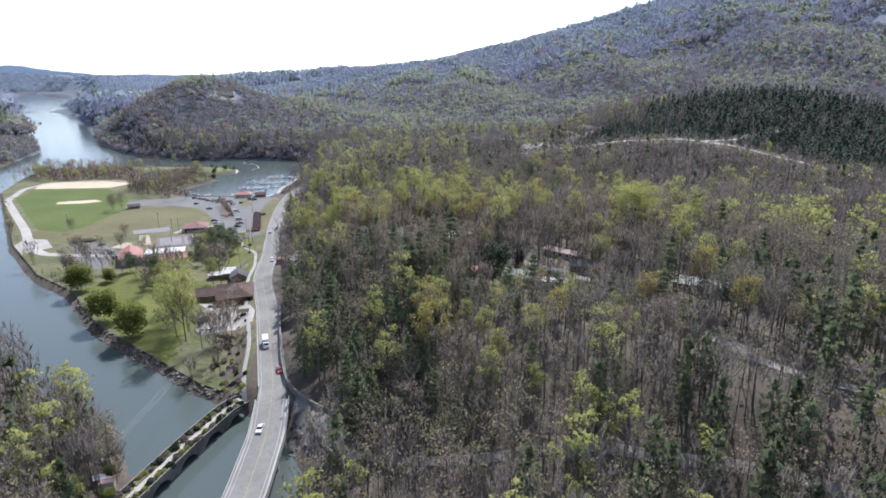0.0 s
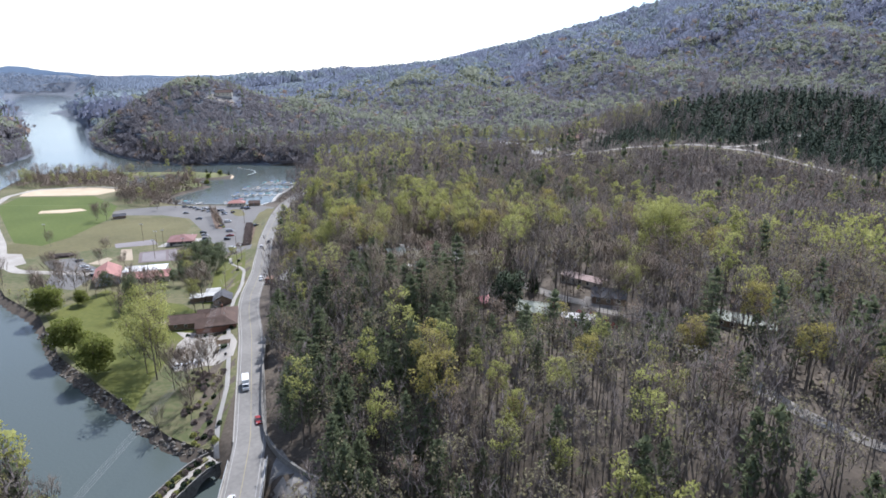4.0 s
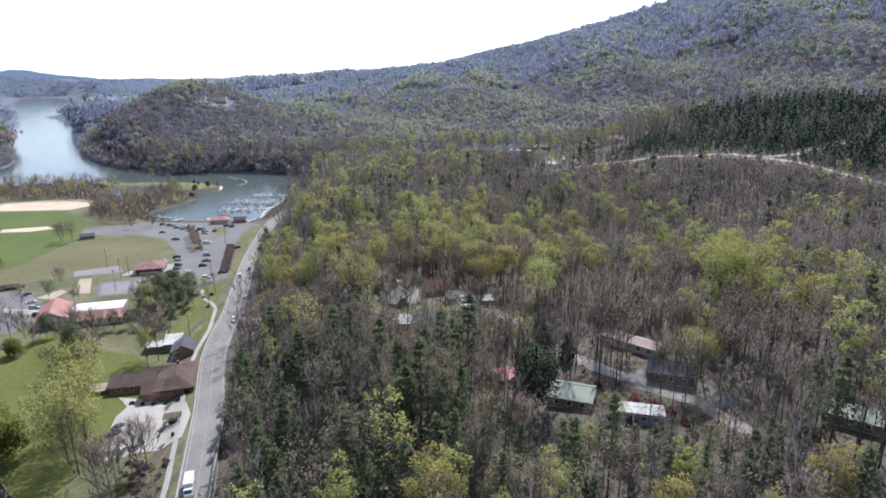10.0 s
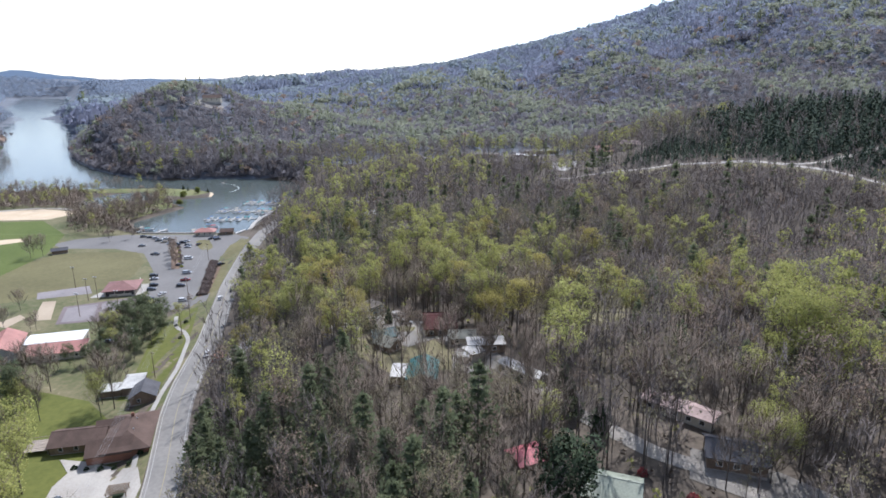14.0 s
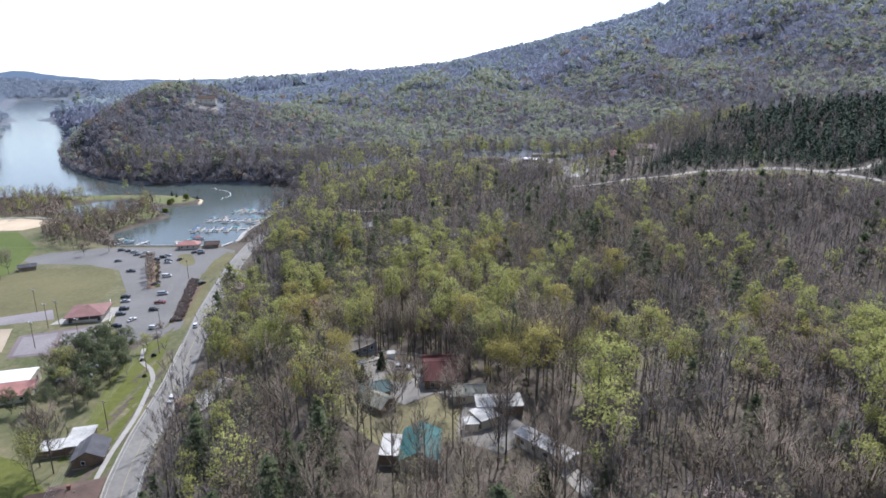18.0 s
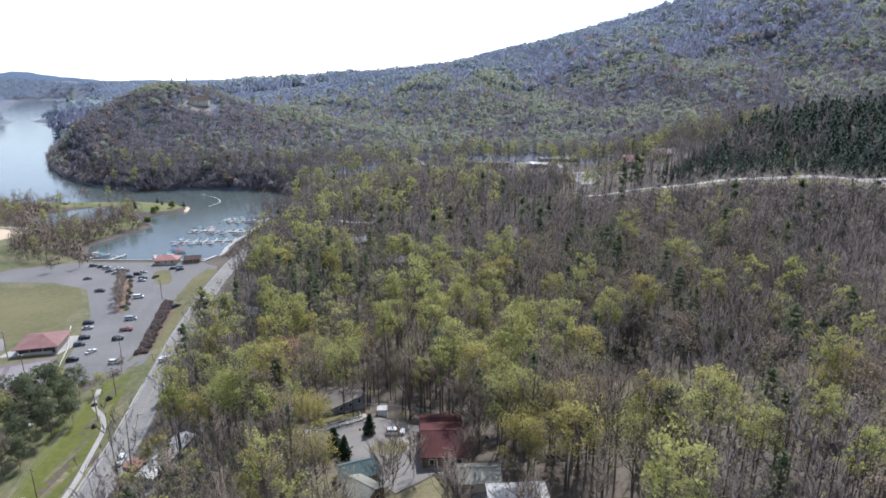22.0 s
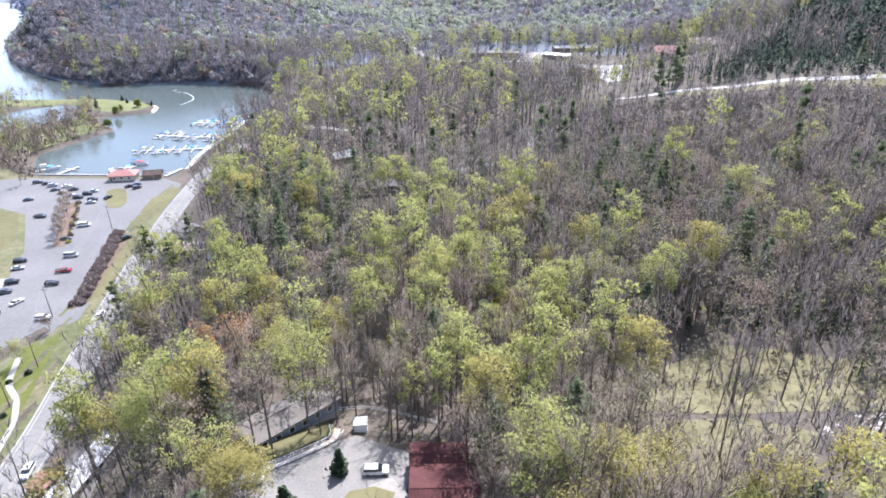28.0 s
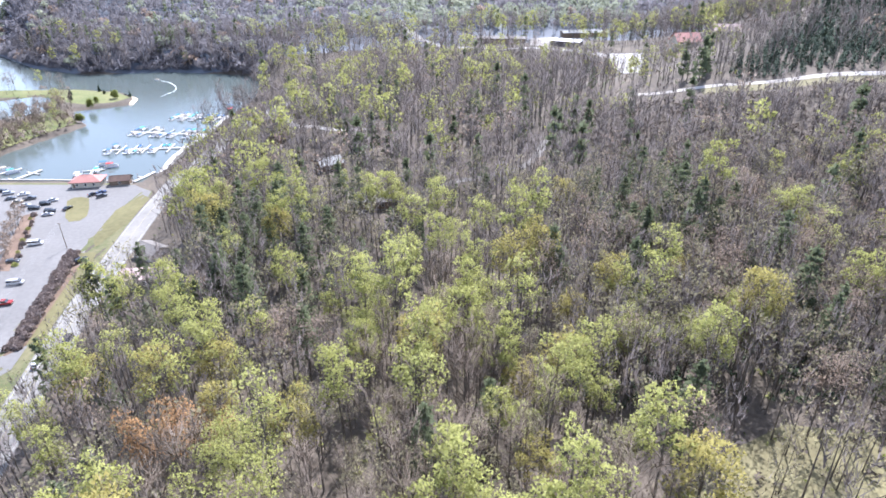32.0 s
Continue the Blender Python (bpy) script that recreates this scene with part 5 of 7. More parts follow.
under = usable(np.r_[spread_points(6, 70, 184, 226, 2.6, 55), spread_points(-108, 170, 90, 490, 4.2, 56), spread_points(-330, -84, 90, 300, 4.5, 57), spread_points(-130, 150, 490, 660, 5.0, 97)])
under = under[rng(58).random(len(under)) < 1.0 * (0.4 + patchy(under, 0.05, 8))]
tint = rng(60).random(len(under))
# more dark undergrowth in two zones, added in place of deeper shade
tint = tint + 0.13 * (under[:, 0] > 8) * (under[:, 1] > 385) + 0.12 * (under[:, 0] > 14) * (under[:, 1] < 216)
rows = dressed(under, rng(59), 0.16, 0.45)
joined("brushwood", SMALL, rows[tint < 0.72], [M_SCRUB] * 3, "brown leafless brushwood under the trees", "undergrowth")
joined("green_undergrowth", SMALL, rows[(tint >= 0.72) & (tint < 0.9)], [M_LEAF] * 3, "fresh green undergrowth under the trees", "undergrowth")
joined("laurel_undergrowth", SMALL, rows[tint >= 0.9], [M_NEEDLE] * 3, "dark evergreen undergrowth under the trees, partly standing in for shade", "undergrowth")
cover = np.r_[spread_points(8, 68, 186, 226, 2.5, 70), spread_points(34, 108, 322, 384, 2.7, 71), spread_points(-34, 32, 284, 320, 2.4, 75)]
free = ~near_line(cover, FOREST_ROAD, 4.0)
for o in CLEAR[2:4]:
    free &= ~in_outline(cover, o)
for row in HOUSES:
    free &= np.hypot(cover[:, 0] - row[2], cover[:, 1] - row[3]) > 7.0
cover = cover[free & (rng(72).random(len(cover)) < 0.9 * patchy(cover, 0.08, 4) + 0.1)]
tint, rows = rng(73).random(len(cover)), dressed(cover, rng(74), 0.07, 0.26)
joined("clearing_weeds", SMALL, rows[tint < 0.55], [M_SCRUB] * 3, "low brown weeds in the clearings", "weeds")
joined("clearing_herbs", SMALL, rows[tint >= 0.55], [M_BUSHLEAF] * 3, "low fresh green herbs in the clearings", "weeds")
young = np.r_[spread_points(95, 420, 480, 640, 4.8, 51), spread_points(95, 520, 540, 780, 5.6, 50)]
above = young[:, 1] - np.interp(young[:, 0], [60, 110, 175, 244, 290, 360, 420], [592, 579, 569, 558, 533, 480, 450])
young = young[(above > 5) & (above < 190) & (young[:, 0] > np.interp(young[:, 1], [480, 570, 600, 700, 790], [150, 126, 138, 235, 330])) & ~near_line(young, HILL_TRACK, 4.0)]
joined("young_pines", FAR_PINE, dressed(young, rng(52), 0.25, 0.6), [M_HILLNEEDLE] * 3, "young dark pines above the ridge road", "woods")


def gable_end(w, d, z0, z1):
    """Outline across the ridge, for the walls under a gable roof."""
    return [(-d / 2, z0), (d / 2, z0), (d / 2, z1), (0, z1 + w), (-d / 2, z1)]


def extrude_x(outline, x0, x1, bm=None):
    bm = bm or bmesh.new()
    a = [bm.verts.new((x0, y, z)) for y, z in outline]
    b = [bm.verts.new((x1, y, z)) for y, z in outline]
    bm.faces.new(a[::-1])
    bm.faces.new(b)
    for i in range(len(outline)):
        j = (i + 1) % len(outline)
        bm.faces.new((a[i], a[j], b[j], b[i]))
    bmesh.ops.recalc_face_normals(bm, faces=bm.faces)
    return bm


def window(parent, x, y, z, w, h, face):
    """A framed pane set on a wall: face is the outward way, '+x', '-x', '+y' or '-y'."""
    bm = bmesh.new()
    for x0, x1, z0, z1 in ((-w / 2 - 0.09, w / 2 + 0.09, -0.09, 0), (-w / 2 - 0.09, w / 2 + 0.09, h, h + 0.09), (-w / 2 - 0.09, -w / 2, 0, h), (w / 2, w / 2 + 0.09, 0, h)):
        box(x0, -0.05, z0, x1, 0.05, z1, bm=bm)
    turn = {"-y": 0, "+x": 90, "+y": 180, "-x": 270}[face]
    ob = part("window", bm, M_TRIM, parent)
    ob.matrix_basis = pose(x, y, z, 0, 0, turn)
    part("pane", box(-w / 2, -0.015, 0, w / 2, 0.02, h), M_PANE, ob)
    return ob


def house(name, label, x, y, w, d, rot, wall_h, roof_h, wall_mat, roof_mat, roof="gable", over=0.5, seams=False, lift=0.0, windows=2, chimney=False, category="house"):
    """Walls, roof slopes, windows and a door; w runs along the ridge."""
    top = new(name)
    z = gz(x, y) + lift
    top.matrix_basis = pose(x, y, z, 0, 0, rot)
    tagged(top, label, category)
    part("foundation", box(-w / 2 - 0.05, -d / 2 - 0.05, -2.5, w / 2 + 0.05, d / 2 + 0.05, 0.25), M_CONCRETE, top)
    t = 0.16
    if roof == "gable":
        part("wall", extrude_x(gable_end(roof_h, d, 0.25, wall_h), -w / 2, w / 2), wall_mat, top)
        k = roof_h / (d / 2)
        e = wall_h - over * k
        for s in (1, -1):
            out = [(0, wall_h + roof_h + 0.02), (s * (d / 2 + over), e + 0.02), (s * (d / 2 + over), e + 0.02 + t), (0, wall_h + roof_h + 0.02 + t)]
            r = part("roof", extrude_x(out if s > 0 else out[::-1], -w / 2 - over, w / 2 + over), roof_mat, top)
            if seams:
                bm = bmesh.new()
                n = max(4, int((w + 2 * over) / 0.6))
                for i in range(n + 1):
                    sx = -w / 2 - over + (w + 2 * over) * i / n
                    rib = [(0, wall_h + roof_h + t), (s * (d / 2 + over), e + t), (s * (d / 2 + over), e + t + 0.07), (0, wall_h + roof_h + t + 0.07)]
                    extrude_x(rib if s > 0 else rib[::-1], sx - 0.025, sx + 0.025, bm)
                part("roof_seams", bm, roof_mat, r)
        part("ridge_cap", box(-w / 2 - over, -0.18, wall_h + roof_h + t - 0.03, w / 2 + over, 0.18, wall_h + roof_h + t + 0.06, 0.03), roof_mat, top)
    elif roof == "hip":
        part("wall", box(-w / 2, -d / 2, 0.25, w / 2, d / 2, wall_h), wall_mat, top)
        a, b, q = w / 2 + over, d / 2 + over, max(0.2, (w - d) / 2)
        bm = bmesh.new()
        lowv = [bm.verts.new((sx * a, sy * b, wall_h - 0.1)) for sx, sy in ((-1, -1), (1, -1), (1, 1), (-1, 1))]
        midv = [bm.verts.new((v.co.x, v.co.y, wall_h + t)) for v in lowv]
        r0, r1 = bm.verts.new((-q, 0, wall_h + roof_h)), bm.verts.new((q, 0, wall_h + roof_h))
        bm.faces.new(lowv[::-1])
        for i in range(4):
            bm.faces.new((lowv[i], lowv[(i + 1) % 4], midv[(i + 1) % 4], midv[i]))
        for f in ((midv[0], midv[1], r1, r0), (midv[1], midv[2], r1), (midv[2], midv[3], r0, r1), (midv[3], midv[0], r0)):
            bm.faces.new(f)
        part("roof", bm, roof_mat, top)
        part("ridge_cap", box(-q - 0.1, -0.14, wall_h + roof_h - 0.06, q + 0.1, 0.14, wall_h + roof_h + 0.07, 0.03), roof_mat, top)
    else:
        part("wall", box(-w / 2, -d / 2, 0.25, w / 2, d / 2, wall_h), wall_mat, top)
        out = [(-d / 2 - over, wall_h + 0.02), (d / 2 + over, wall_h + 0.02 + roof_h), (d / 2 + over, wall_h + 0.2 + roof_h), (-d / 2 - over, wall_h + 0.2)]
        r = part("roof", extrude_x(out, -w / 2 - over, w / 2 + over), roof_mat, top)
        if seams:
            bm = bmesh.new()
            n = max(4, int((w + 2 * over) / 0.9))
            for i in range(n + 1):
                sx = -w / 2 - over + (w + 2 * over) * i / n
                extrude_x([(p, q + 0.05) for p, q in out], sx - 0.03, sx + 0.03, bm)
            part("roof_seams", bm, roof_mat, r)
    for i in range(windows):
        wx = -w / 2 + w * (i + 0.7) / (windows + 0.4)
        for face, yy in (("-y", -d / 2 - 0.02), ("+y", d / 2 + 0.02)):
            window(top, wx, yy, wall_h * 0.38, 1.1, wall_h * 0.4, face)
    if windows:
        for face, xx in (("-x", -w / 2 - 0.02), ("+x", w / 2 + 0.02)):
            window(top, xx, d * 0.15, wall_h * 0.38, 1.0, wall_h * 0.4, face)
        door = part("door", box(-0.48, -0.06, 0, 0.48, 0.06, 2.05, 0.02), M_WOODWALL, top)
        door.matrix_basis = pose(-w / 2 + w * 0.15 / (windows + 0.4) + 0.6, -d / 2 - 0.03, 0.26)
        part("door_handle", box(0.34, -0.12, 0.98, 0.42, -0.05, 1.06, 0.015), M_CHROME, door)
    if chimney:
        part("chimney", box(w * 0.2, -0.5, wall_h, w * 0.2 + 0.8, 0.4, wall_h + roof_h + 1.1, 0.03), M_BRICK, top)
    return top


# ---- village on the hill ----
for row in HOUSES:
    house(*row[:10], **row[10])

# ---- cars ----
CAR_SHAPES = {
    "sedan": dict(l=4.7, w=1.8, body=[(-2.35, 0.32), (2.3, 0.32), (2.35, 0.62), (2.2, 0.82), (1.0, 0.95), (-1.75, 0.97), (-2.3, 0.9)],
                  cabin=[(-1.75, 0.95), (1.05, 0.93), (0.3, 1.40), (-0.95, 1.42)], top=[(-0.95, 1.40), (0.3, 1.38), (0.2, 1.45), (-0.85, 1.47)]),
    "suv": dict(l=4.8, w=1.9, body=[(-2.35, 0.38), (2.35, 0.38), (2.4, 0.75), (2.25, 1.0), (1.15, 1.1), (-2.3, 1.12), (-2.4, 0.8)],
                cabin=[(-2.28, 1.1), (1.2, 1.08), (0.5, 1.66), (-2.0, 1.68)], top=[(-2.05, 1.65), (0.5, 1.63), (0.4, 1.72), (-1.95, 1.75)]),
    "pickup": dict(l=5.6, w=1.95, body=[(-2.8, 0.45), (2.75, 0.45), (2.8, 0.8), (2.65, 1.08), (1.45, 1.14), (-2.8, 1.14)],
                   cabin=[(-0.75, 1.12), (1.5, 1.12), (0.8, 1.72), (-0.6, 1.76)], top=[(-0.6, 1.73), (0.8, 1.70), (0.7, 1.79), (-0.5, 1.82)]),
    "van": dict(l=5.2, w=1.98, body=[(-2.6, 0.4), (2.55, 0.4), (2.6, 0.8), (2.35, 1.1), (1.9, 1.2), (-2.6, 1.2)],
                cabin=[(-2.58, 1.18), (1.95, 1.18), (1.15, 1.88), (-2.45, 1.92)], top=[(-2.5, 1.88), (1.1, 1.85), (1.0, 1.96), (-2.4, 2.0)]),
}
PAINTS = {"white": (0.78, 0.78, 0.77), "black": (0.015, 0.015, 0.018), "silver": (0.42, 0.43, 0.45), "grey": (0.10, 0.105, 0.115), "red": (0.28, 0.025, 0.02),
          "blue": (0.03, 0.06, 0.16), "tan": (0.33, 0.28, 0.20)}
CAR_MATS = {k: paint("car_paint_" + k, v, 0.22, 0.15, 0.05, spec=0.6, bump=0.0) for k, v in PAINTS.items()}


def side_prism(outline, y0, y1, taper=0.0, bm=None):
    """Extrudes an x-z outline across y; taper draws the upper points in."""
    bm = bm or bmesh.new()
    zlo, zhi = min(p[1] for p in outline), max(p[1] for p in outline)
    rings = []
    for s in (y0, y1):
        rings.append([bm.verts.new((x, s * (1 - taper * (z - zlo) / (zhi - zlo + 1e-6)), z)) for x, z in outline])
    a, b = rings
    bm.faces.new(a)
    bm.faces.new(b[::-1])
    for i in range(len(outline)):
        j = (i + 1) % len(outline)
        bm.faces.new((a[j], a[i], b[i], b[j]))
    bmesh.ops.recalc_face_normals(bm, faces=bm.faces)
    return bm


CARS = {}


def car(shape, colour, x, y, rot, z=None):
    key = (shape, colour)
    z = (gz(x, y) + 0.08) if z is None else z
    if key in CARS:
        return copy_thing(CARS[key], pose(x, y, z, 0, 0, rot))
    sp = CAR_SHAPES[shape]
    top = new("car" if shape != "pickup" else "pickup_truck")
    tagged(top, {"sedan": f"parked {colour} sedan with dark tinted windows", "suv": f"parked {colour} sport utility vehicle on asphalt",
                 "pickup": f"parked {colour} pickup truck with open bed", "van": f"parked {colour} van with long roof"}[shape], "car", group="parked cars")
    w = sp["w"] / 2
    bm = side_prism(sp["body"], -w, w)
    bmesh.ops.bevel(bm, geom=bm.edges[:], offset=0.06, segments=1, affect="EDGES")
    body = part("body", bm, CAR_MATS[colour], top)
    part("cabin_glass", side_prism(sp["cabin"], -w + 0.06, w - 0.06, 0.2), M_PANE, top, "dark glass cabin windows")
    part("roof", side_prism(sp["top"], -w * 0.82 + 0.03, w * 0.82 - 0.03), CAR_MATS[colour], top)
    if shape == "pickup":
        part("bed_floor", box(-2.7, -w + 0.12, 1.1, -0.85, w - 0.12, 1.16), M_BLACK, top)
    l = sp["body"][1][0]
    for sy in (-1, 1):
        part("headlight", box(l - 0.12, sy * w * 0.72 - 0.2, 0.66, l + 0.06, sy * w * 0.72 + 0.2, 0.8, 0.02), M_LAMP, top)
        part("tail_light", box(-l - 0.06, sy * w * 0.78 - 0.12, 0.7, -l + 0.1, sy * w * 0.78 + 0.12, 0.9, 0.02), M_TAIL, top)
        for sx in (-0.62, 0.62):
            bm = bmesh.new()
            tube(bm, (sx * l, sy * (w - 0.22), 0.34), (sx * l, sy * (w + 0.01), 0.34), 0.34, 0.34, 12)
            wheel = part("wheel", bm, M_BLACK, top)
            bm = bmesh.new()
            tube(bm, (sx * l, sy * (w - 0.05), 0.34), (sx * l, sy * (w + 0.03), 0.34), 0.2, 0.18, 10)
            part("rim", bm, M_CHROME, wheel)
    top.matrix_basis = pose(x, y, z, 0, 0, rot)
    CARS[key] = top
    return top


LOT_CARS = [("suv", "black", -171, 460, 20), ("sedan", "silver", -168, 454, 20), ("suv", "black", -163, 443, 20), ("suv", "grey", -161, 436, 20), ("sedan", "white", -152, 429, 70),
            ("suv", "black", -155, 421, 20), ("van", "silver", -153.5, 465, 12), ("pickup", "red", -149, 452, 12), ("suv", "black", -147.5, 442, 12), ("suv", "white", -136.5, 419, 8),
            ("pickup", "grey", -191, 505, 5), ("sedan", "grey", -210, 526, 20), ("van", "white", -165, 495, 15), ("sedan", "grey", -165, 481, 8), ("sedan", "black", -172, 529, 75),
            ("suv", "black", -185, 534, 12), ("suv", "black", -178, 526, 12), ("sedan", "silver", -177, 522.5, 12), ("sedan", "silver", -193, 532, 30), ("suv", "black", -187, 529, 12),
            ("pickup", "grey", -196, 540, 30), ("sedan", "white", -202, 545, 30), ("sedan", "grey", -205, 540, 30), ("suv", "silver", -210, 546, 30), ("sedan", "black", -215, 549, 30),
            ("sedan", "tan", -199, 536, 30), ("suv", "grey", -221, 551, 25), ("sedan", "black", -169, 545, 50), ("sedan", "blue", -166.5, 547.5, 50), ("suv", "grey", -164, 543, 50),
            ("suv", "black", -139, 481, 60), ("sedan", "silver", -184, 538, 12),
            ("sedan", "white", -102, 250, 75), ("suv", "white", -98.3, 251, 75), ("sedan", "silver", -95.4, 252.8, 75), ("suv", "black", -106, 259.5, 75), ("sedan", "grey", -107, 264, 70),
            ("suv", "silver", -205, 372, 10), ("sedan", "white", -212, 380, 40), ("sedan", "grey", -222, 392, 60), ("suv", "black", -197, 362, 10),
            ("sedan", "silver", -141, 372, 30), ("suv", "white", -143, 380, 25), ("sedan", "grey", -148, 368, 30)]
for shape, colour, x, y, rot in LOT_CARS:
    car(shape, colour, x, y, rot)
car("suv", "white", -14.5, 331.6, 4, gz(-15.5, 331.5) + 0.14)
for shape, colour, y, side, turn in (("sedan", "white", 166, -2.2, -88), ("sedan", "red", 205, 2.4, -68), ("suv", "white", 352, 2.3, -80), ("sedan", "black", 432, 2.3, -80), ("suv", "white", 420, -2.0, 100)):
    car(shape, colour, float(np.interp(y, ROAD_Y, ROAD_X)) + side, y, turn, float(road_height(y)) + 0.11)


def box_truck(x, y, rot, z):
    top = new("box_truck")
    tagged(top, "white box truck with square cargo body on the road", "truck")
    part("cargo_box", box(-4.2, -1.2, 0.95, 1.4, 1.2, 3.5, 0.05), M_TRIM, top)
    part("cab", side_prism([(1.5, 0.5), (3.5, 0.5), (3.5, 1.4), (3.1, 1.6), (2.7, 2.45), (1.5, 2.5)], -1.1, 1.1), CAR_MATS["white"], top)
    part("windscreen", side_prism([(2.78, 2.36), (3.16, 1.62), (3.2, 1.62), (2.82, 2.36)], -0.95, 0.95), M_PANE, top)
    part("chassis", box(-4.2, -0.5, 0.55, 3.4, 0.5, 0.95), M_BLACK, top)
    for sx in (-2.9, 2.5):
        for sy in (-1, 1):
            bm = bmesh.new()
            tube(bm, (sx, sy * 0.8, 0.48), (sx, sy * 1.15, 0.48), 0.48, 0.48, 14)
            part("wheel", bm, M_BLACK, top)
    top.matrix_basis = pose(x, y, z, 0, 0, rot)


box_truck(-68.6, 228, -72, float(road_height(228)) + 0.11)


# ---- ribbons: kerbs, decks, walls, rails ----
def ribbon(name, line, o0, o1, z0, z1, material, heights=None, parent=None, step=3.0, label=""):
    """A solid band along a line, from offset o0 to o1 to its right and from z0 to z1 over the given height."""
    q = resample(line, step)
    t = np.gradient(q, axis=0)
    t /= np.linalg.norm(t, axis=1)[:, None]
    nrm = np.stack([t[:, 1], -t[:, 0]], 1)
    base = heights(q) if heights is not None else ground(q[:, 0], q[:, 1])
    v, f, n = [], [], len(q)
    for o, zz in ((o0, z0), (o1, z0), (o1, z1), (o0, z1)):
        p = q + nrm * o
        v.append(np.c_[p, base + zz])
    v = np.concatenate(v)
    for i in range(n - 1):
        for k in range(4):
            a, b = k * n, ((k + 1) % 4) * n
            f.append((a + i, a + i + 1, b + i + 1, b + i))
    f += [(0, n, 2 * n, 3 * n), (n - 1, 4 * n - 1, 3 * n - 1, 2 * n - 1)]
    me = mesh_from(name, v, f, [material])
    bm = bmesh.new()
    bm.from_mesh(me)
    bmesh.ops.recalc_face_normals(bm, faces=bm.faces)
    bm.to_mesh(me)
    bm.free()
    ob = new(name, me)
    if parent is not None:
        ob.parent = parent
    if label:
        ob["label"] = label
    return ob


def on_road(q):
    return road_height(q[:, 1])


BRIDGE = [(-49, 62), (-49, 136), (-51, 164), (-54.5, 184)]
M_SANDTRACK = mat("pale_gravel", (0.31, 0.285, 0.25), (0.44, 0.41, 0.365), big=0.1, fine=1.5, bump=0.3)
bridge = tagged(new("road_bridge"), "pale concrete road bridge with low parapets over the river", "bridge")
ribbon("deck", BRIDGE, -5.6, 5.6, -1.3, 0.06, M_CONCRETE, on_road, bridge)
for o in (-5.6, 5.25):
    ribbon("parapet", BRIDGE, o, o + 0.35, 0.06, 0.75, M_CONCRETE, on_road, bridge)
    ribbon("hand_rail", BRIDGE, o + 0.12, o + 0.22, 0.95, 1.05, M_STEEL, on_road, bridge)
    for x, y in resample(BRIDGE, 6.0):
        z = float(road_height(y))
        part("rail_post", box(x + o + 0.1, y - 0.06, z + 0.75, x + o + 0.24, y + 0.06, z + 0.96), M_STEEL, bridge)
for y in (78, 104, 130, 156):
    x = float(np.interp(y, ROAD_Y, ROAD_X))
    part("pier", box(x - 4.6, y - 0.8, -3, x + 4.6, y + 0.8, 5.7, 0.15), M_CONCRETE, bridge)

strip("centre_line", ROAD, 0.2, 0.125, M_YELLOW, "double yellow centre line on asphalt", "road marking", heights=road_height, across=2)
for o in (-4.0, 4.0):
    strip("edge_line", ROAD, 0.15, 0.125, M_PAINT, "white painted edge line on asphalt", "road marking", heights=road_height, across=2, offset=o)
KERB_W = [(-57, 195), (-67, 229), (-80, 273), (-92, 308), (-97, 329), (-103, 367), (-111, 402)]
tagged(ribbon("kerb", KERB_W, -5.25, -4.85, -0.1, 0.22, M_CONCRETE, on_road), "pale concrete kerb beside the road", "kerb", kind="structure")
strip("footpath", [(-66, 190), (-71, 206), (-76, 230), (-86, 262), (-98, 296), (-103, 320), (-106, 342), (-113, 369), (-119, 379), (-126, 385), (-131, 398)], 1.7, 0.14, M_CONCRETE,
      "narrow pale concrete footpath", "footpath", step=2.0)
WALL_LINE = [(-73, 268), (-66, 240), (-58.5, 212), (-52.5, 194), (-45, 183), (-36, 175), (-23, 167)]
wall = tagged(new("retaining_wall"), "grey concrete retaining wall below wooded slope", "wall")
ribbon("wall_face", WALL_LINE, -0.5, 0.0, -1.5, 2.3, M_WALL, on_road, wall)
ribbon("coping", WALL_LINE, -0.6, 0.1, 2.3, 2.5, M_WALL, on_road, wall)
strip("side_road", LOWER_ROAD, 3.0, 0.14, M_DIRT, "grey side road along the foot of the hill", "road")
patch("junction", [(-47.5, 164), (-46.5, 190), (-40, 180), (-32, 170), (-30, 158), (-40, 160)], 0.16, M_ASPHALT, "worn asphalt road junction", "road")
strip("lane", FOREST_ROAD, 4.6, 0.14, M_DIRT, "pale gravel lane through woods", "road", step=2.5)
strip("loop_track", [(-300, 640), (-360, 660), (-408, 640), (-412, 605), (-400, 575), (-388, 545), (-343, 488), (-298, 432), (-277, 402), (-262, 384), (-248, 372), (-232, 370), (-206, 368), (-188, 362)], 6.0, 0.12, M_SANDTRACK, "pale gravel track looping round the ball field", "track", step=3)
patch("track_yard", [(-262, 372), (-280, 392), (-284, 410), (-268, 408), (-252, 388)], 0.13, M_SANDTRACK, "widened pale gravel yard on the track", "yard")
strip("ridge_verge", HILL_ROAD[2:], 9.0, 0.1, M_MEADOW, "dry grass verge below the ridge road", "verge", step=3.0, offset=6.5)
strip("ridge_road", HILL_ROAD, 4.6, 0.22, M_SANDTRACK, "bright pale road along the ridge", "road", step=3.0)
strip("hill_track", HILL_TRACK, 3.4, 0.25, M_SANDTRACK, "pale gravel track climbing between dark pines", "track", step=3.0)
strip("valley_road", VALLEY_LINE, 7.0, 0.3, M_CONCRETE, "bright road through the valley", "road", step=4)
patch("valley_lot", LOWER_LOT, 0.35, M_CONCRETE, "pale concrete parking yard in the valley", "parking lot")
patch("valley_upper_lot", UPPER_LOT, 0.35, M_DIRT, "pale yard between flat valley buildings", "parking lot")
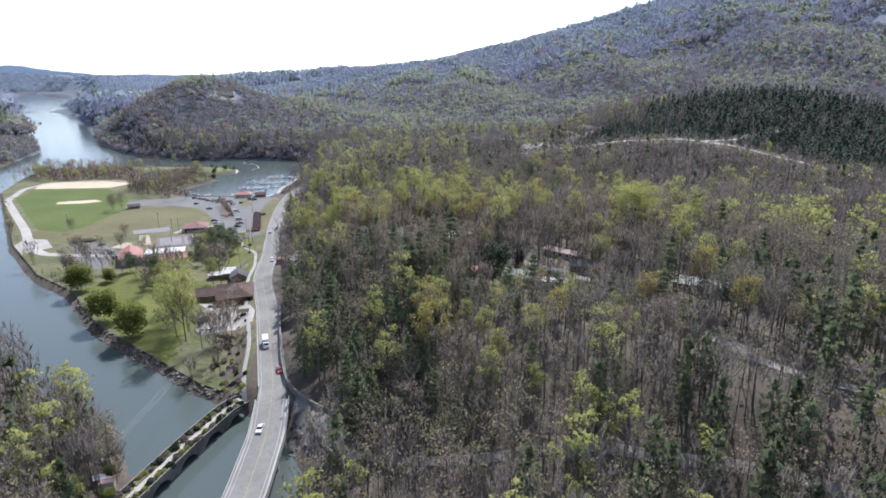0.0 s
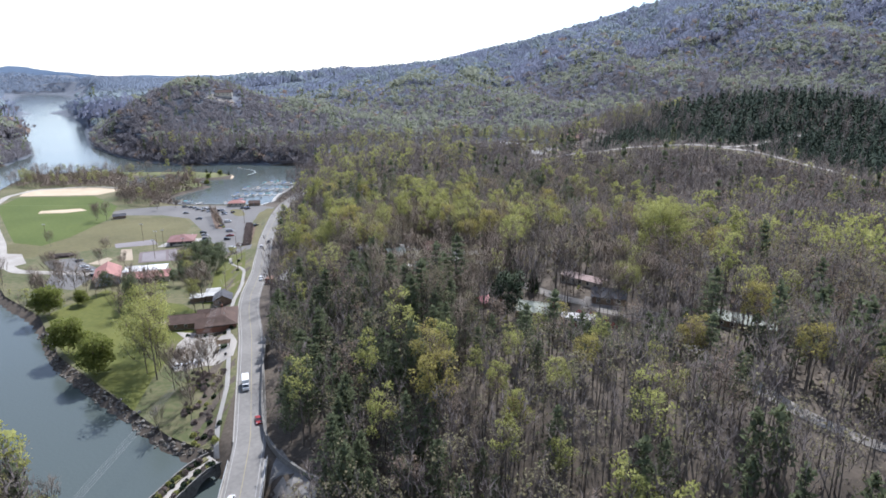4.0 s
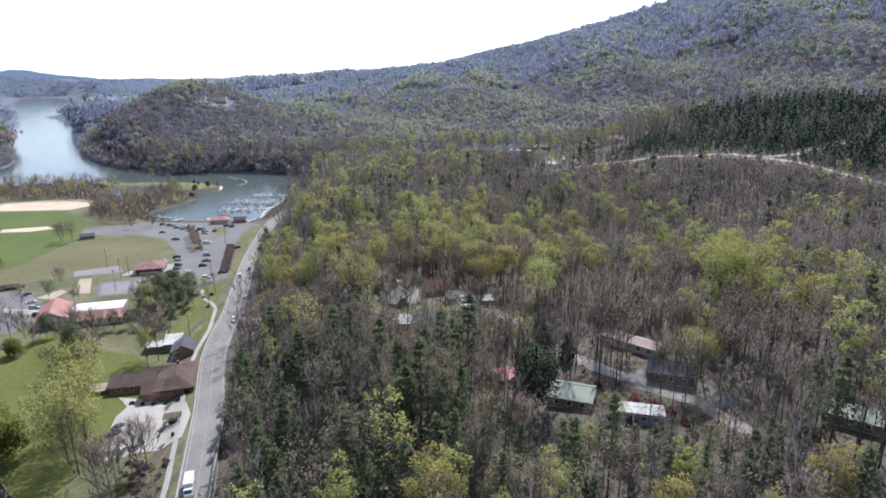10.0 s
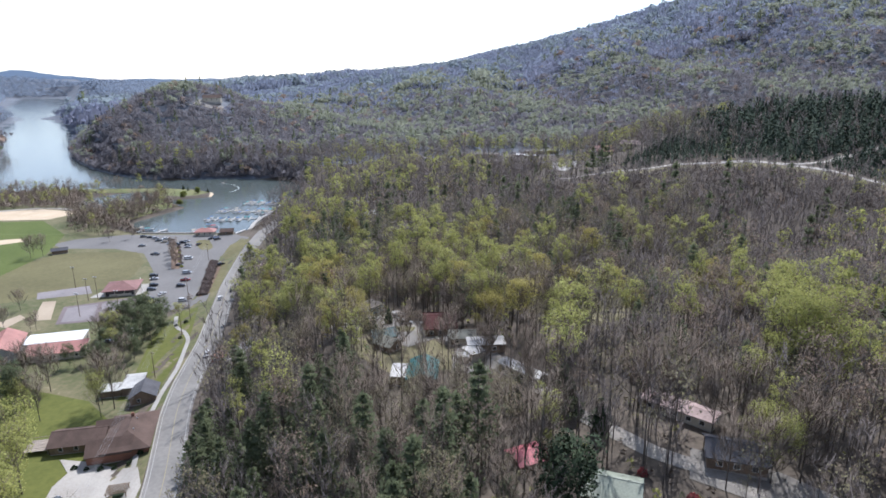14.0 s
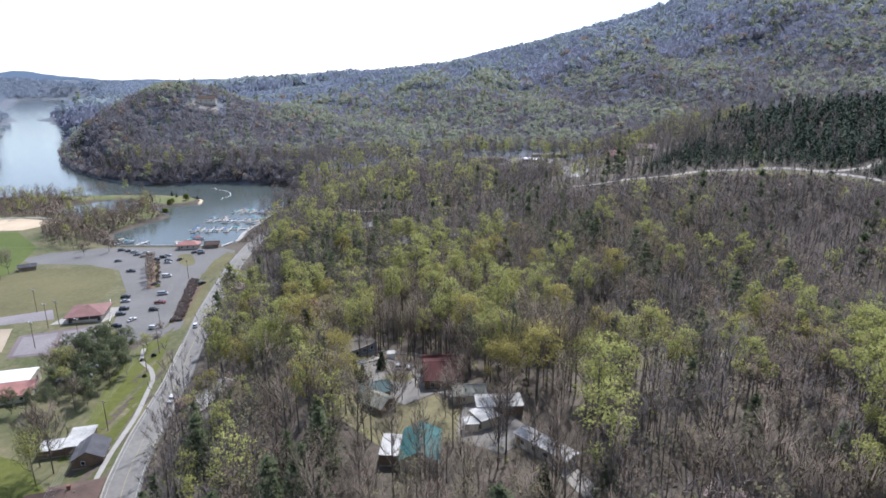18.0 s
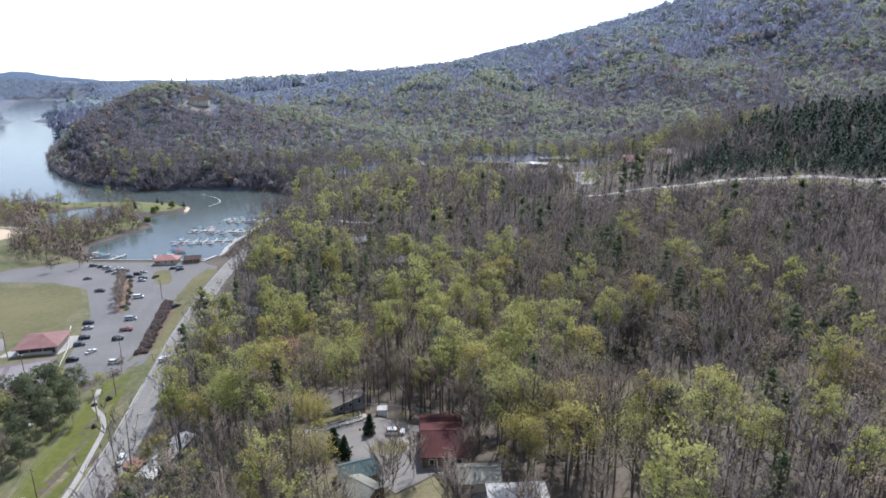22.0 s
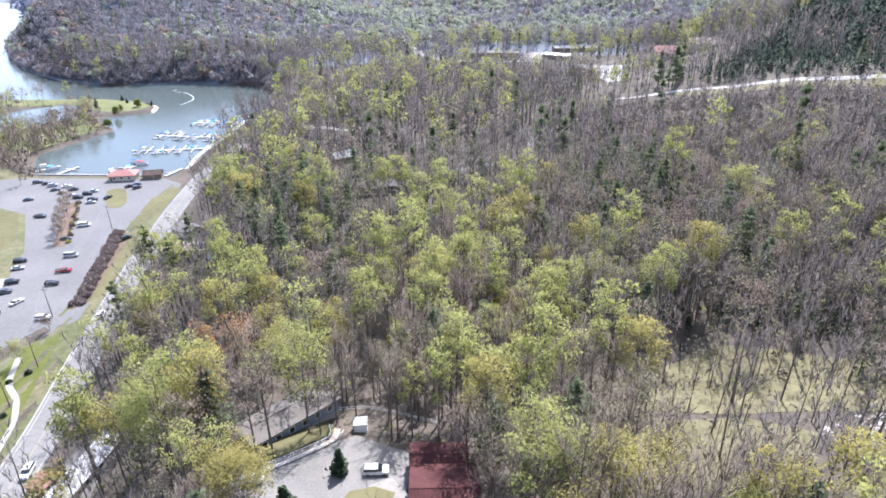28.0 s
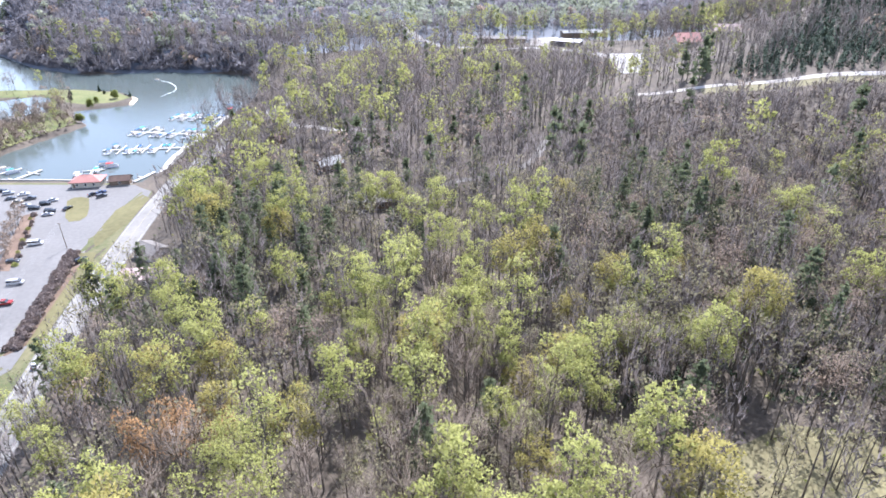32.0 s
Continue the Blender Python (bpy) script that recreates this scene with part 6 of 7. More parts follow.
strip("bend_drive", BEND_DRIVE, 4.0, 0.2, M_SANDTRACK, "pale curved drive above the road bend", "road", step=2.5)
strip("wood_lane", WOOD_LANE, 3.6, 0.2, M_GRAVEL, "grey gravel lane between bare trees", "road", step=2.5)


# ---- garden bridge with arches ----
def arch_wall(name, a, b, z0, z1, spans, parent, thick=0.6):
    """A wall from a to b with round arches through it."""
    a, b = np.array(a, float), np.array(b, float)
    length = np.linalg.norm(b - a)
    w = (b - a) / length
    nrm = np.array((w[1], -w[0]))
    n = spans * 12
    s = np.linspace(0, 1, n + 1)
    ph = (s * spans) % 1.0
    rise = np.where((ph > 0.12) & (ph < 0.88), np.sqrt(np.clip(1 - ((ph - 0.5) / 0.38) ** 2, 0, 1)) * (z1 - z0 - 1.6), 0)
    bm = bmesh.new()
    rows = []
    for k in (0, thick):
        p = a + np.outer(s * length, w) + nrm * k
        rows.append(([bm.verts.new((x, y, z0 + r)) for (x, y), r in zip(p, rise)], [bm.verts.new((x, y, z1)) for x, y in p]))
    (l0, h0), (l1, h1) = rows
    for i in range(n):
        for q in ((l0[i], l0[i + 1], h0[i + 1], h0[i]), (l1[i + 1], l1[i], h1[i], h1[i + 1]), (h0[i], h0[i + 1], h1[i + 1], h1[i]), (l0[i + 1], l0[i], l1[i], l1[i + 1])):
            bm.faces.new(q)
    bm.faces.new((l0[0], h0[0], h1[0], l1[0]))
    bm.faces.new((l0[-1], l1[-1], h1[-1], h0[-1]))
    bmesh.ops.recalc_face_normals(bm, faces=bm.faces)
    return part(name, bm, M_WALL, parent)


garden = tagged(new("arched_garden_bridge"), "old grey concrete arch bridge planted as a garden", "bridge")
GARDEN = [(-65.8, 188.3), (-69.3, 184.4), (-71.5, 176.6), (-74.8, 165.1), (-77.5, 153.5), (-79.4, 145.4), (-83.0, 129.8)]
GQ = resample(GARDEN, 2.0)
GT = np.gradient(GQ, axis=0)
GT /= np.linalg.norm(GT, axis=1)[:, None]


def GL(o, s):
    """A place on the garden bridge: o metres to the side of its middle, s from 0 to 1 along it."""
    k = np.clip(s, 0, 1) * (len(GQ) - 1)
    i = np.arange(len(GQ))
    x, y, tx, ty = (float(np.interp(k, i, v)) for v in (GQ[:, 0], GQ[:, 1], GT[:, 0], GT[:, 1]))
    return x - ty * o, y + tx * o


DECK_Z = 4.1
on_deck = lambda q: DECK_Z + 0 * q[:, 0]
for k in range(5):
    for o in (3.0, -3.6):
        arch_wall("arch_wall", GL(o, k / 5), GL(o, (k + 1) / 5), -1.5, DECK_Z, 1, garden)
ribbon("deck", GARDEN, -3.0, 3.0, -0.6, 0.02, M_CONCRETE, on_deck, garden, 2.0)
for o in (-3.6, 3.2):
    ribbon("parapet", GARDEN, o, o + 0.4, 0.0, 0.9, M_WALL, on_deck, garden, 2.0)
ribbon("path", GARDEN, -0.8, 0.8, 0.02, 0.1, M_SANDTRACK, on_deck, garden, 2.0)
for side in (-1, 1):
    for k in range(9):
        s0, s1 = 0.02 + 0.109 * k, 0.02 + 0.109 * k + 0.095
        a, b = (1.1, 3.0) if side > 0 else (-3.0, -1.1)
        part("flower_bed", prism([GL(a, s0), GL(b, s0), GL(b, s1), GL(a, s1)], DECK_Z + 0.02, DECK_Z + 0.3), M_PARK, garden)


def shrub_mesh(seed, n=160, r=0.9, tall=1.2, leaf=0.22, m=None):
    g = rng(seed)
    u = g.normal(size=(n, 3))
    u /= np.linalg.norm(u, axis=1)[:, None]
    u[:, 2] = np.abs(u[:, 2])
    at = u * (r, r, tall) * g.uniform(0.45, 1.0, n)[:, None] ** 0.6
    stems = [bar((0, 0, -0.2), (p[0] * 0.7, p[1] * 0.7, p[2] * 0.7), 0.03, 0.01) for p in at[:8]]
    return gather(stems), leaflets(at, g.uniform(0.6, 1.4, n) * leaf, g)


def shrub(name, label, m, seed, **kw):
    top = tagged(new(name), label, "shrub", group="shrubs")
    wood, leaf = shrub_mesh(seed, **kw)
    for word, piece, mm in (("stems", wood, M_BARK), ("foliage", leaf, m)):
        ob = new(word, mesh_from(word, *piece, [mm]))
        ob.parent = top
    return top


S_GREEN = shrub("shrub", "rounded green garden shrub", M_LEAF, 101)
S_DARK = shrub("evergreen_shrub", "dark green clipped evergreen shrub", M_DARKLEAF, 102, n=220)
S_RED = shrub("red_shrub", "shrub covered in deep red blossom", M_REDBUD, 103, n=260, r=1.3, tall=2.0)
S_BARE = shrub("bare_shrub", "leafless brown twiggy shrub", M_HEDGE, 104, n=220, leaf=0.22)
used = set()


def plant(proto, x, y, s, z=None):
    m = pose(x, y, (gz(x, y) if z is None else z) - 0.05, 0, 0, (x * 37 + y * 53) % 360) @ Matrix.Diagonal((s, s, s, 1))
    if proto.name not in used:
        used.add(proto.name)
        proto.matrix_basis = m
    else:
        copy_thing(proto, pose(0, 0, 0)).matrix_basis = m


g = rng(55)
for k in range(130):
    s, o = g.uniform(0.02, 0.98), g.choice((-2.1, 2.1)) + g.normal() * 0.4
    x, y = GL(o, s)
    plant((S_GREEN, S_BARE, S_DARK)[int(g.integers(0, 3))], x, y, g.uniform(0.6, 1.35), 4.38)
for k in range(70):
    y = g.uniform(192, 246)
    x = float(np.interp(y, ROAD_Y, ROAD_X)) - g.uniform(10, 24)
    if shore_distance([x], [y])[0] > 3:
        plant((S_GREEN, S_BARE, S_DARK, S_BARE)[int(g.integers(0, 4))], x, y, g.uniform(0.6, 1.5))
for x, y, s in ((-110, 279, 1.1), (-106, 278.5, 1.0), (-102, 278.5, 1.2), (-98, 279, 1.0), (-94, 280, 1.0), (-92.5, 284, 1.1), (-126, 386, 1.0), (-123, 390, 1.2), (-118, 372, 1.0)):
    plant(S_DARK, x, y, s)
for x, y, s in ((44, 214, 1.0), (48, 225, 1.1), (52, 223, 1.2), (55, 219, 1.1), (50, 214, 0.9), (57, 215, 0.9), (41, 234, 0.9)):
    plant(S_RED, x, y, s)
strip("hedge_bed", [(-129.8, 428), (-137, 455), (-145.8, 488)], 4.6, 0.14, M_LITTER, "brown mulch strip under a twiggy hedge", "garden bed", step=3.0)
for k in range(105):
    s = (k // 3) / 34
    plant(S_BARE, -129.8 - 16 * s + 1.5 * (k % 3 - 1) + g.normal() * 0.3, 428 + 60 * s + g.normal() * 0.6, g.uniform(1.3, 1.75))
for k in range(14):
    s = k / 13
    plant(S_BARE if k % 3 else S_GREEN, -163 - 20 * s + g.normal() * 0.6, 478 + 44 * s, g.uniform(0.9, 1.6))


# ---- park buildings ----
brown_house = house("brown_house", "brown-roofed wooden house, long wing beside the road", -99.5, 293, 21, 12.5, 107, 3.2, 2.9, M_BRICK, M_BROWN, roof="hip", over=0.8, windows=4, chimney=True)
house("house_wing", "brown shingled wing of a riverside house", -115, 292, 15, 10, 12, 3.0, 2.2, M_WOODWALL, M_BROWN, over=0.7, windows=3, category="house")
house("outbuilding", "charcoal-roofed outbuilding by the road", -108.5, 320, 9.5, 8.5, 107, 2.9, 2.4, M_WOODWALL, M_DARKROOF, windows=2, category="outbuilding")
house("boat_shed", "low shed under pale sheet roof", -122.2, 323.2, 7, 5.4, 15, 2.5, 0.3, M_WOODWALL, M_OLDWHITE, roof="flat", windows=0, over=0.3, seams=True, category="shed")
house("boat_shed", "open shed under wide weathered white metal roof", -115.8, 327, 6.6, 10.2, 15, 3.1, 0.4, M_WOODWALL, M_OLDWHITE, roof="flat", windows=0, over=0.3, seams=True, category="shed")
house("civic_hall", "pale blue hall with tall red metal gable roof", -185.3, 356.8, 21.5, 12.6, 115, 4.2, 3.4, M_PALEBLUE, M_TILE, over=0.6, windows=3, category="hall")
house("civic_building", "low building with white flat roof behind red roof slope", -166.9, 362.9, 22.5, 10.4, 16, 4.8, 0.1, M_CREAM, M_BRIGHTROOF, roof="flat", over=0.1, windows=5, category="building")
house("civic_wing", "long front wing under sloping red metal roof", -161.8, 354.6, 22, 8, 16, 3.0, 1.75, M_CREAM, M_TILE, roof="flat", over=0.4, windows=5, category="building")
pavilion = house("park_pavilion", "park pavilion with broad red hipped roof, its porch a dark panel", -175.5, 434.5, 15, 15.5, 15, 3.2, 3.0, M_CREAM, M_DULLTILE, roof="hip", over=1.2, windows=0, category="pavilion")
# dark panel on the closed front wall, painted shade of an open porch
part("porch_shade_panel", box(-6.8, -7.82, 0.3, 6.8, -7.6, 2.95), M_DARKFRONT, pavilion, "dark panel standing in for the shaded open porch")
part("counter", box(-5.2, -8.1, 0.25, 5.6, -7.85, 1.35, 0.03), M_CREAM, pavilion)
for k in range(4):
    part("post", box(-7.3 + 4.8 * k, -8.35, 0.25, -7.08 + 4.8 * k, -8.13, 3.1, 0.02), M_CREAM, pavilion)
house("marina_office", "marina office with red hipped roof at the quay", -178, 558, 13, 8, 8, 3.0, 2.4, M_CREAM, M_TILE, roof="hip", over=0.9, windows=3, category="marina building")
house("boathouse", "dark shingled boathouse beside the quay", -163, 560, 9, 6, 12, 2.6, 1.6, M_WOODWALL, M_BROWN, windows=1, category="boathouse")
house("dugout", "dark wooden hut at the edge of the ball field", -257, 510, 9, 5, 30, 2.4, 1.2, M_WOODWALL, M_DARKROOF, windows=0, category="hut")

for x, y, w, d, r, e, rise, wm, rm, label in (
        (-362, 1087, 26, 12, 8, 7, 4, M_CREAM, M_BROWN, "large pale hilltop house with brown roof"), (425, 1316, 16, 9, -10, 4, 2, M_WHITE, M_WHITEROOF, "white-roofed house on the mountain side"),
        (262, 1172, 30, 9, 4, 4, 2, M_WOODWALL, M_GREY, "long grey-roofed lodge on the ridge"), (98, 1135, 12, 9, 0, 4, 2, M_WHITE, M_WHITEROOF, "small white house among far trees"),
        (-190, 1085, 18, 10, 15, 5, 3, M_WOODWALL, M_DARKROOF, "dark house on a wooded spur"), (-240, 1760, 26, 14, 0, 7, 4, M_CREAM, M_GREY, "house on the far skyline"),
        (-105, 1650, 30, 14, 0, 7, 4, M_WOODWALL, M_GREY, "grey house below the skyline"), (38, 1722, 34, 14, 0, 6, 4, M_CREAM, M_GREY, "long pale house below the skyline"),
        (40, 838, 42, 13, -6, 5.0, 1.0, M_WOODWALL, M_GREY, "long grey-roofed valley building"), (118, 872, 40, 16, 4, 4.5, 1.0, M_WOODWALL, M_DULLSTEEL, "wide steel-roofed valley building"),
        (92, 808, 24, 12, -28, 5, 1, M_DARKFRONT, M_BRIGHTROOF, "white-roofed building with dark front in the valley"), (146, 690, 15, 11, 10, 5, 4, M_CREAM, M_TILE, "red-roofed house in the valley"),
        (170, 688, 16, 10, -10, 4, 3, M_CREAM, M_PINKROOF, "faded red-roofed house beside valley pines")):
    house("house", label, x, y, w, d, r, e, rise, wm, rm, over=1.0, windows=3)


def gable_wing(parent, x, y, w, d, rot, eaves, rise, walls, roof, over=0.5):
    """A projecting gabled bay of a larger house: one wall and two roof slopes under the house itself."""
    m = pose(x, y, 0, 0, 0, rot)
    part("wall", extrude_x(gable_end(rise, d, 0.2, eaves), -w / 2, w / 2), walls, parent).matrix_basis = m
    e = eaves - over * rise / (d / 2)
    for k in (1, -1):
        out = [(0, eaves + rise + 0.03), (k * (d / 2 + over), e + 0.03), (k * (d / 2 + over), e + 0.2), (0, eaves + rise + 0.2)]
        part("roof", extrude_x(out if k > 0 else out[::-1], -w / 2 - over, w / 2 + over), roof, parent).matrix_basis = m


def terrace(x, y):
    ob = ribbon("garden_terrace", [(x - 34, y - 26), (x - 8, y - 34), (x + 26, y - 26), (x + 46, y - 12)], -2.0, 2.0, -1.5, 1.2, M_CONCRETE)
    return tagged(ob, "pale stone terrace wall below a hilltop house", "terrace wall")


gable_wing(brown_house, -6.5, 4.5, 12, 9, 90, 3.0, 2.6, M_BRICK, M_BROWN)
gable_wing(brown_house, 6.0, 6.0, 9, 6, 90, 3.2, 2.0, M_BRICK, M_BROWN)
for sx in (-3.0, 3.5):
    part("roof_vent", box(sx - 0.2, -1.6, 4.6, sx + 0.2, -1.2, 5.9, 0.05), M_STEEL, brown_house)

terrace(-362, 1087)
patch("hilltop_garden", [(-384, 1062), (-342, 1062), (-338, 1076), (-346, 1084), (-380, 1084)], 0.5, M_DIRT, "bare hilltop garden below a large house", "garden")


# ---- deck, rails and ramp by the slate-blue house ----
def railing(name, label, line, height=1.0, material=M_TRIM, gap=1.8, lift=0.0, rails=(0.45, 0.95)):
    top = tagged(new(name), label, "railing")
    q = resample(line, gap)
    z = ground(q[:, 0], q[:, 1]) + lift
    for (x, y), h in zip(q, z):
        part("post", box(x - 0.06, y - 0.06, h - 0.3, x + 0.06, y + 0.06, h + height), material, top)
    for (a, za), (b, zb) in zip(zip(q[:-1], z[:-1]), zip(q[1:], z[1:])):
        for r in rails:
            bm = bmesh.new()
            tube(bm, (*a, za + r), (*b, zb + r), 0.06, 0.06, 4)
            part("rail", bm, material, top)
    return top


railing("ramp_rail", "white-painted wooden ramp railing beside gravel yard", [(-41.5, 326.5), (-36.8, 330.6), (-31.6, 334.6), (-24.2, 342), (-26, 346.5)])
railing("ramp_rail", "white-painted wooden ramp railing beside gravel yard", [(-40.6, 325.4), (-35.9, 329.4), (-30.6, 333.4), (-23.2, 341), (-22.6, 345)])
railing("garden_fence", "white rail fence climbing into the woods", [(-25.5, 354), (-19.3, 356.1), (-12.4, 353.8), (-3, 350)])
strip("ramp_walk", [(-41, 326), (-36.4, 330), (-31.1, 334), (-23.7, 341.5), (-24.2, 346)], 1.3, 0.3, M_TIMBER, "grey timber ramp walk", "ramp", step=1.5)
house("garden_shed", "small white-roofed shed beside the ramp", -19.5, 346.5, 2.6, 2.2, 5, 2.1, 0.15, M_TRIM, M_WHITEROOF, roof="flat", windows=0, over=0.15, category="shed")
deck = tagged(new("timber_deck"), "grey timber deck with railing beside a brown house", "deck")
deck.matrix_basis = pose(-126.5, 289, gz(-126.5, 289), 0, 0, 12)
for k in range(22):
    part("plank", box(-3.5, -3.3 + 0.3 * k, 1.4, 3.5, -3.3 + 0.3 * k + 0.27, 1.46), M_TIMBER, deck)
for sx in (-3.4, 3.4):
    for sy in (-3.2, 0, 3.2):
        part("post", box(sx - 0.08, sy - 0.08, -0.4, sx + 0.08, sy + 0.08, 2.5), M_TIMBER, deck)
for y0 in (-3.2, 3.2):
    part("rail", box(-3.4, y0 - 0.05, 2.4, 3.4, y0 + 0.05, 2.5), M_TIMBER, deck)
pergola = tagged(new("pergola"), "dark timber pergola in the gravel yard", "pergola")
pergola.matrix_basis = pose(-89.3, 265, gz(-89.3, 265) + 0.2, 0, 0, 15)
for sx in (-2.4, 2.4):
    for sy in (-1.8, 1.8):
        part("post", box(sx - 0.1, sy - 0.1, -0.3, sx + 0.1, sy + 0.1, 2.5), M_WOODWALL, pergola)
for k in range(9):
    part("rafter", box(-2.8, -2.0 + 0.5 * k - 0.06, 2.5, 2.8, -2.0 + 0.5 * k + 0.06, 2.68), M_WOODWALL, pergola)
part("bin", box(-1.2, -1.0, 0.0, 1.4, 1.1, 1.2, 0.08), M_DARKLEAF, pergola, "dark green storage bin")
bin_ = tagged(part("wheelie_bin", box(-0.4, -0.4, 0, 0.4, 0.4, 1.15, 0.08), M_BLACK, None), "black wheelie bin beside the road", "bin")
bin_.matrix_basis = pose(-85.6, 256.5, gz(-85.6, 256.5) + 0.2)
boat_trailer = tagged(new("covered_boat"), "white covered boat on a trailer in a yard", "boat")
part("hull", side_prism([(-3.2, 0.5), (2.6, 0.5), (3.4, 1.3), (-3.2, 1.3)], -1.0, 1.0, -0.1), M_TRIM, boat_trailer)
part("cover", side_prism([(-3.2, 1.3), (3.2, 1.3), (1.5, 1.8), (-2.8, 1.7)], -1.05, 1.05, 0.4), M_WHITEROOF, boat_trailer)
for sy in (-0.9, 0.9):
    bm = bmesh.new()
    tube(bm, (-0.8, sy, 0.3), (-0.8, sy * 1.2, 0.3), 0.3, 0.3, 10)
    part("wheel", bm, M_BLACK, boat_trailer)
boat_trailer.matrix_basis = pose(-37, 328, gz(-37, 328) + 0.1, 0, 0, 8)


# ---- docks and boats ----
def dock(label, a, b, fingers, reach, side=0):
    """A floating walkway with finger piers and piles."""
    top = tagged(new("floating_dock"), label, "dock")
    a, b = np.array(a, float), np.array(b, float)
    l = float(np.linalg.norm(b - a))
    ang = math.degrees(math.atan2(b[1] - a[1], b[0] - a[0]))
    top.matrix_basis = pose(a[0], a[1], 0.0, 0, 0, ang)
    part("walkway", box(0, -0.9, 0.15, l, 0.9, 0.55, 0.04), M_WHITEDOCK, top)
    for k in range(fingers):
        x = l * (k + 0.5) / fingers
        for s in ((-1, 1) if side == 0 else (side,)):
            part("finger_pier", box(x - 0.4, min(s * 0.9, s * reach), 0.15, x + 0.4, max(s * 0.9, s * reach), 0.5, 0.03), M_WHITEDOCK, top)
            bm = bmesh.new()
            tube(bm, (x + 0.5, s * reach, -3), (x + 0.5, s * reach, 1.9), 0.12, 0.12, 8)
            part("pile", bm, M_TIMBER, top)
    return top


M_WHITEDOCK = paint("pale_dock_boards", (0.46, 0.45, 0.43), 0.8, spread=0.15)
M_HULL = paint("white_gelcoat", (0.6, 0.61, 0.62), 0.25, spread=0.04, bump=0.0)
M_CANVAS = {"blue": paint("blue_canvas", (0.04, 0.12, 0.26), 0.8), "red": paint("red_canvas", (0.36, 0.04, 0.04), 0.8), "tan": paint("tan_canvas", (0.42, 0.36, 0.28), 0.8),
            "teal": paint("teal_canvas", (0.06, 0.26, 0.28), 0.8)}
BOATS = {}


def boat(kind, colour, x, y, rot):
    key = (kind, colour)
    if key in BOATS:
        return copy_thing(BOATS[key], pose(x, y, 0.0, 0, 0, rot))
    if kind == "pontoon":
        top = tagged(new("pontoon_boat"), f"white pontoon boat with {colour} canvas top", "boat", group="moored boats")
        for sy in (-0.9, 0.9):
            bm = bmesh.new()
            tube(bm, (-3.4, sy, 0.15), (2.9, sy, 0.15), 0.32, 0.32, 8)
            tube(bm, (2.9, sy, 0.15), (3.6, sy, 0.3), 0.32, 0.05, 8)
            part("pontoon", bm, M_CHROME, top)
        part("deck", box(-3.4, -1.25, 0.48, 3.2, 1.25, 0.6, 0.03), M_HULL, top)
        for sy in (-1.2, 1.2):
            part("side_panel", box(-3.2, sy - 0.04, 0.6, 3.0, sy + 0.04, 1.25), M_HULL, top)
        part("canopy", box(-2.6, -1.25, 2.35, 1.0, 1.25, 2.5, 0.06), M_CANVAS[colour], top)
        for sx in (-2.5, 0.9):
            for sy in (-1.15, 1.15):
                part("canopy_post", box(sx - 0.04, sy - 0.04, 0.6, sx + 0.04, sy + 0.04, 2.35), M_CHROME, top)
        part("seat", box(-2.9, -1.0, 0.6, -2.2, 1.0, 1.1, 0.08), M_CANVAS["tan"], top)
    else:
        top = tagged(new("motor_boat"), f"white motor boat with {colour} cover", "boat", group="moored boats")
        bm = bmesh.new()
        low = [(-2.8, -0.7), (1.2, -0.7), (2.8, 0), (1.2, 0.7), (-2.8, 0.7)]
        v0 = [bm.verts.new((px, py, -0.2)) for px, py in low]
        v1 = [bm.verts.new((px * 1.1, py * 1.45, 0.75)) for px, py in low]
        bm.faces.new(v0[::-1])
        bm.faces.new(v1)
        for i in range(5):
            bm.faces.new((v0[i], v0[(i + 1) % 5], v1[(i + 1) % 5], v1[i]))
        part("hull", bm, M_HULL, top)
        part("cover", side_prism([(-2.6, 0.76), (1.2, 0.76), (0.2, 1.25), (-2.2, 1.15)], -0.9, 0.9, 0.35), M_CANVAS[colour], top)
        part("windscreen", side_prism([(0.7, 0.8), (1.3, 0.8), (0.75, 1.4), (0.65, 1.4)], -0.8, 0.8, 0.3), M_PANE, top)
        part("outboard", box(-3.4, -0.22, 0.2, -2.95, 0.22, 1.15, 0.06), M_BLACK, top)
    top.matrix_basis = pose(x, y, 0.0, 0, 0, rot)
    BOATS[key] = top
    return top


DOCKS = [((-155, 622), (-203, 617), 7, 8.0), ((-155, 646), (-204, 653), 7, 8.5), ((-156, 684), (-192, 687), 5, 8.5)]
for a, b, n, reach in DOCKS:
    dock("pale floating dock with finger piers in the marina", a, b, n, reach)
dock("short floating dock beside the marina office", (-186, 566), (-192, 590), 2, 5.5)
dock("short floating dock beside the boathouse", (-162, 566), (-157, 582), 1, 4.0, 1)
dock("small courtesy dock by the car park", (-226, 566), (-219, 585), 2, 4.5)
dock("narrow dock along the car park shore", (-240, 576), (-231, 587), 1, 2.0, 1)
g = rng(77)
for (a, b, n, reach), fill in zip(DOCKS, (0.3, 0.75, 0.8)):
    a, b = np.array(a, float), np.array(b, float)
    w = (b - a) / np.linalg.norm(b - a)
    nrm = np.array((-w[1], w[0]))
    l = float(np.linalg.norm(b - a))
    ang = math.degrees(math.atan2(nrm[1], nrm[0]))
    for k in range(n):
        for s in (-1, 1):
            for off in (-2.0, 2.0):
                if g.random() < fill:
                    p = a + w * (l * (k + 0.5) / n + off) + nrm * s * 5.2
                    boat(("pontoon", "motor")[int(g.random() < 0.45)], ("blue", "tan", "teal", "red")[int(g.choice(4, p=(0.4, 0.36, 0.16, 0.08)))], p[0], p[1], ang + (180 if s < 0 else 0))
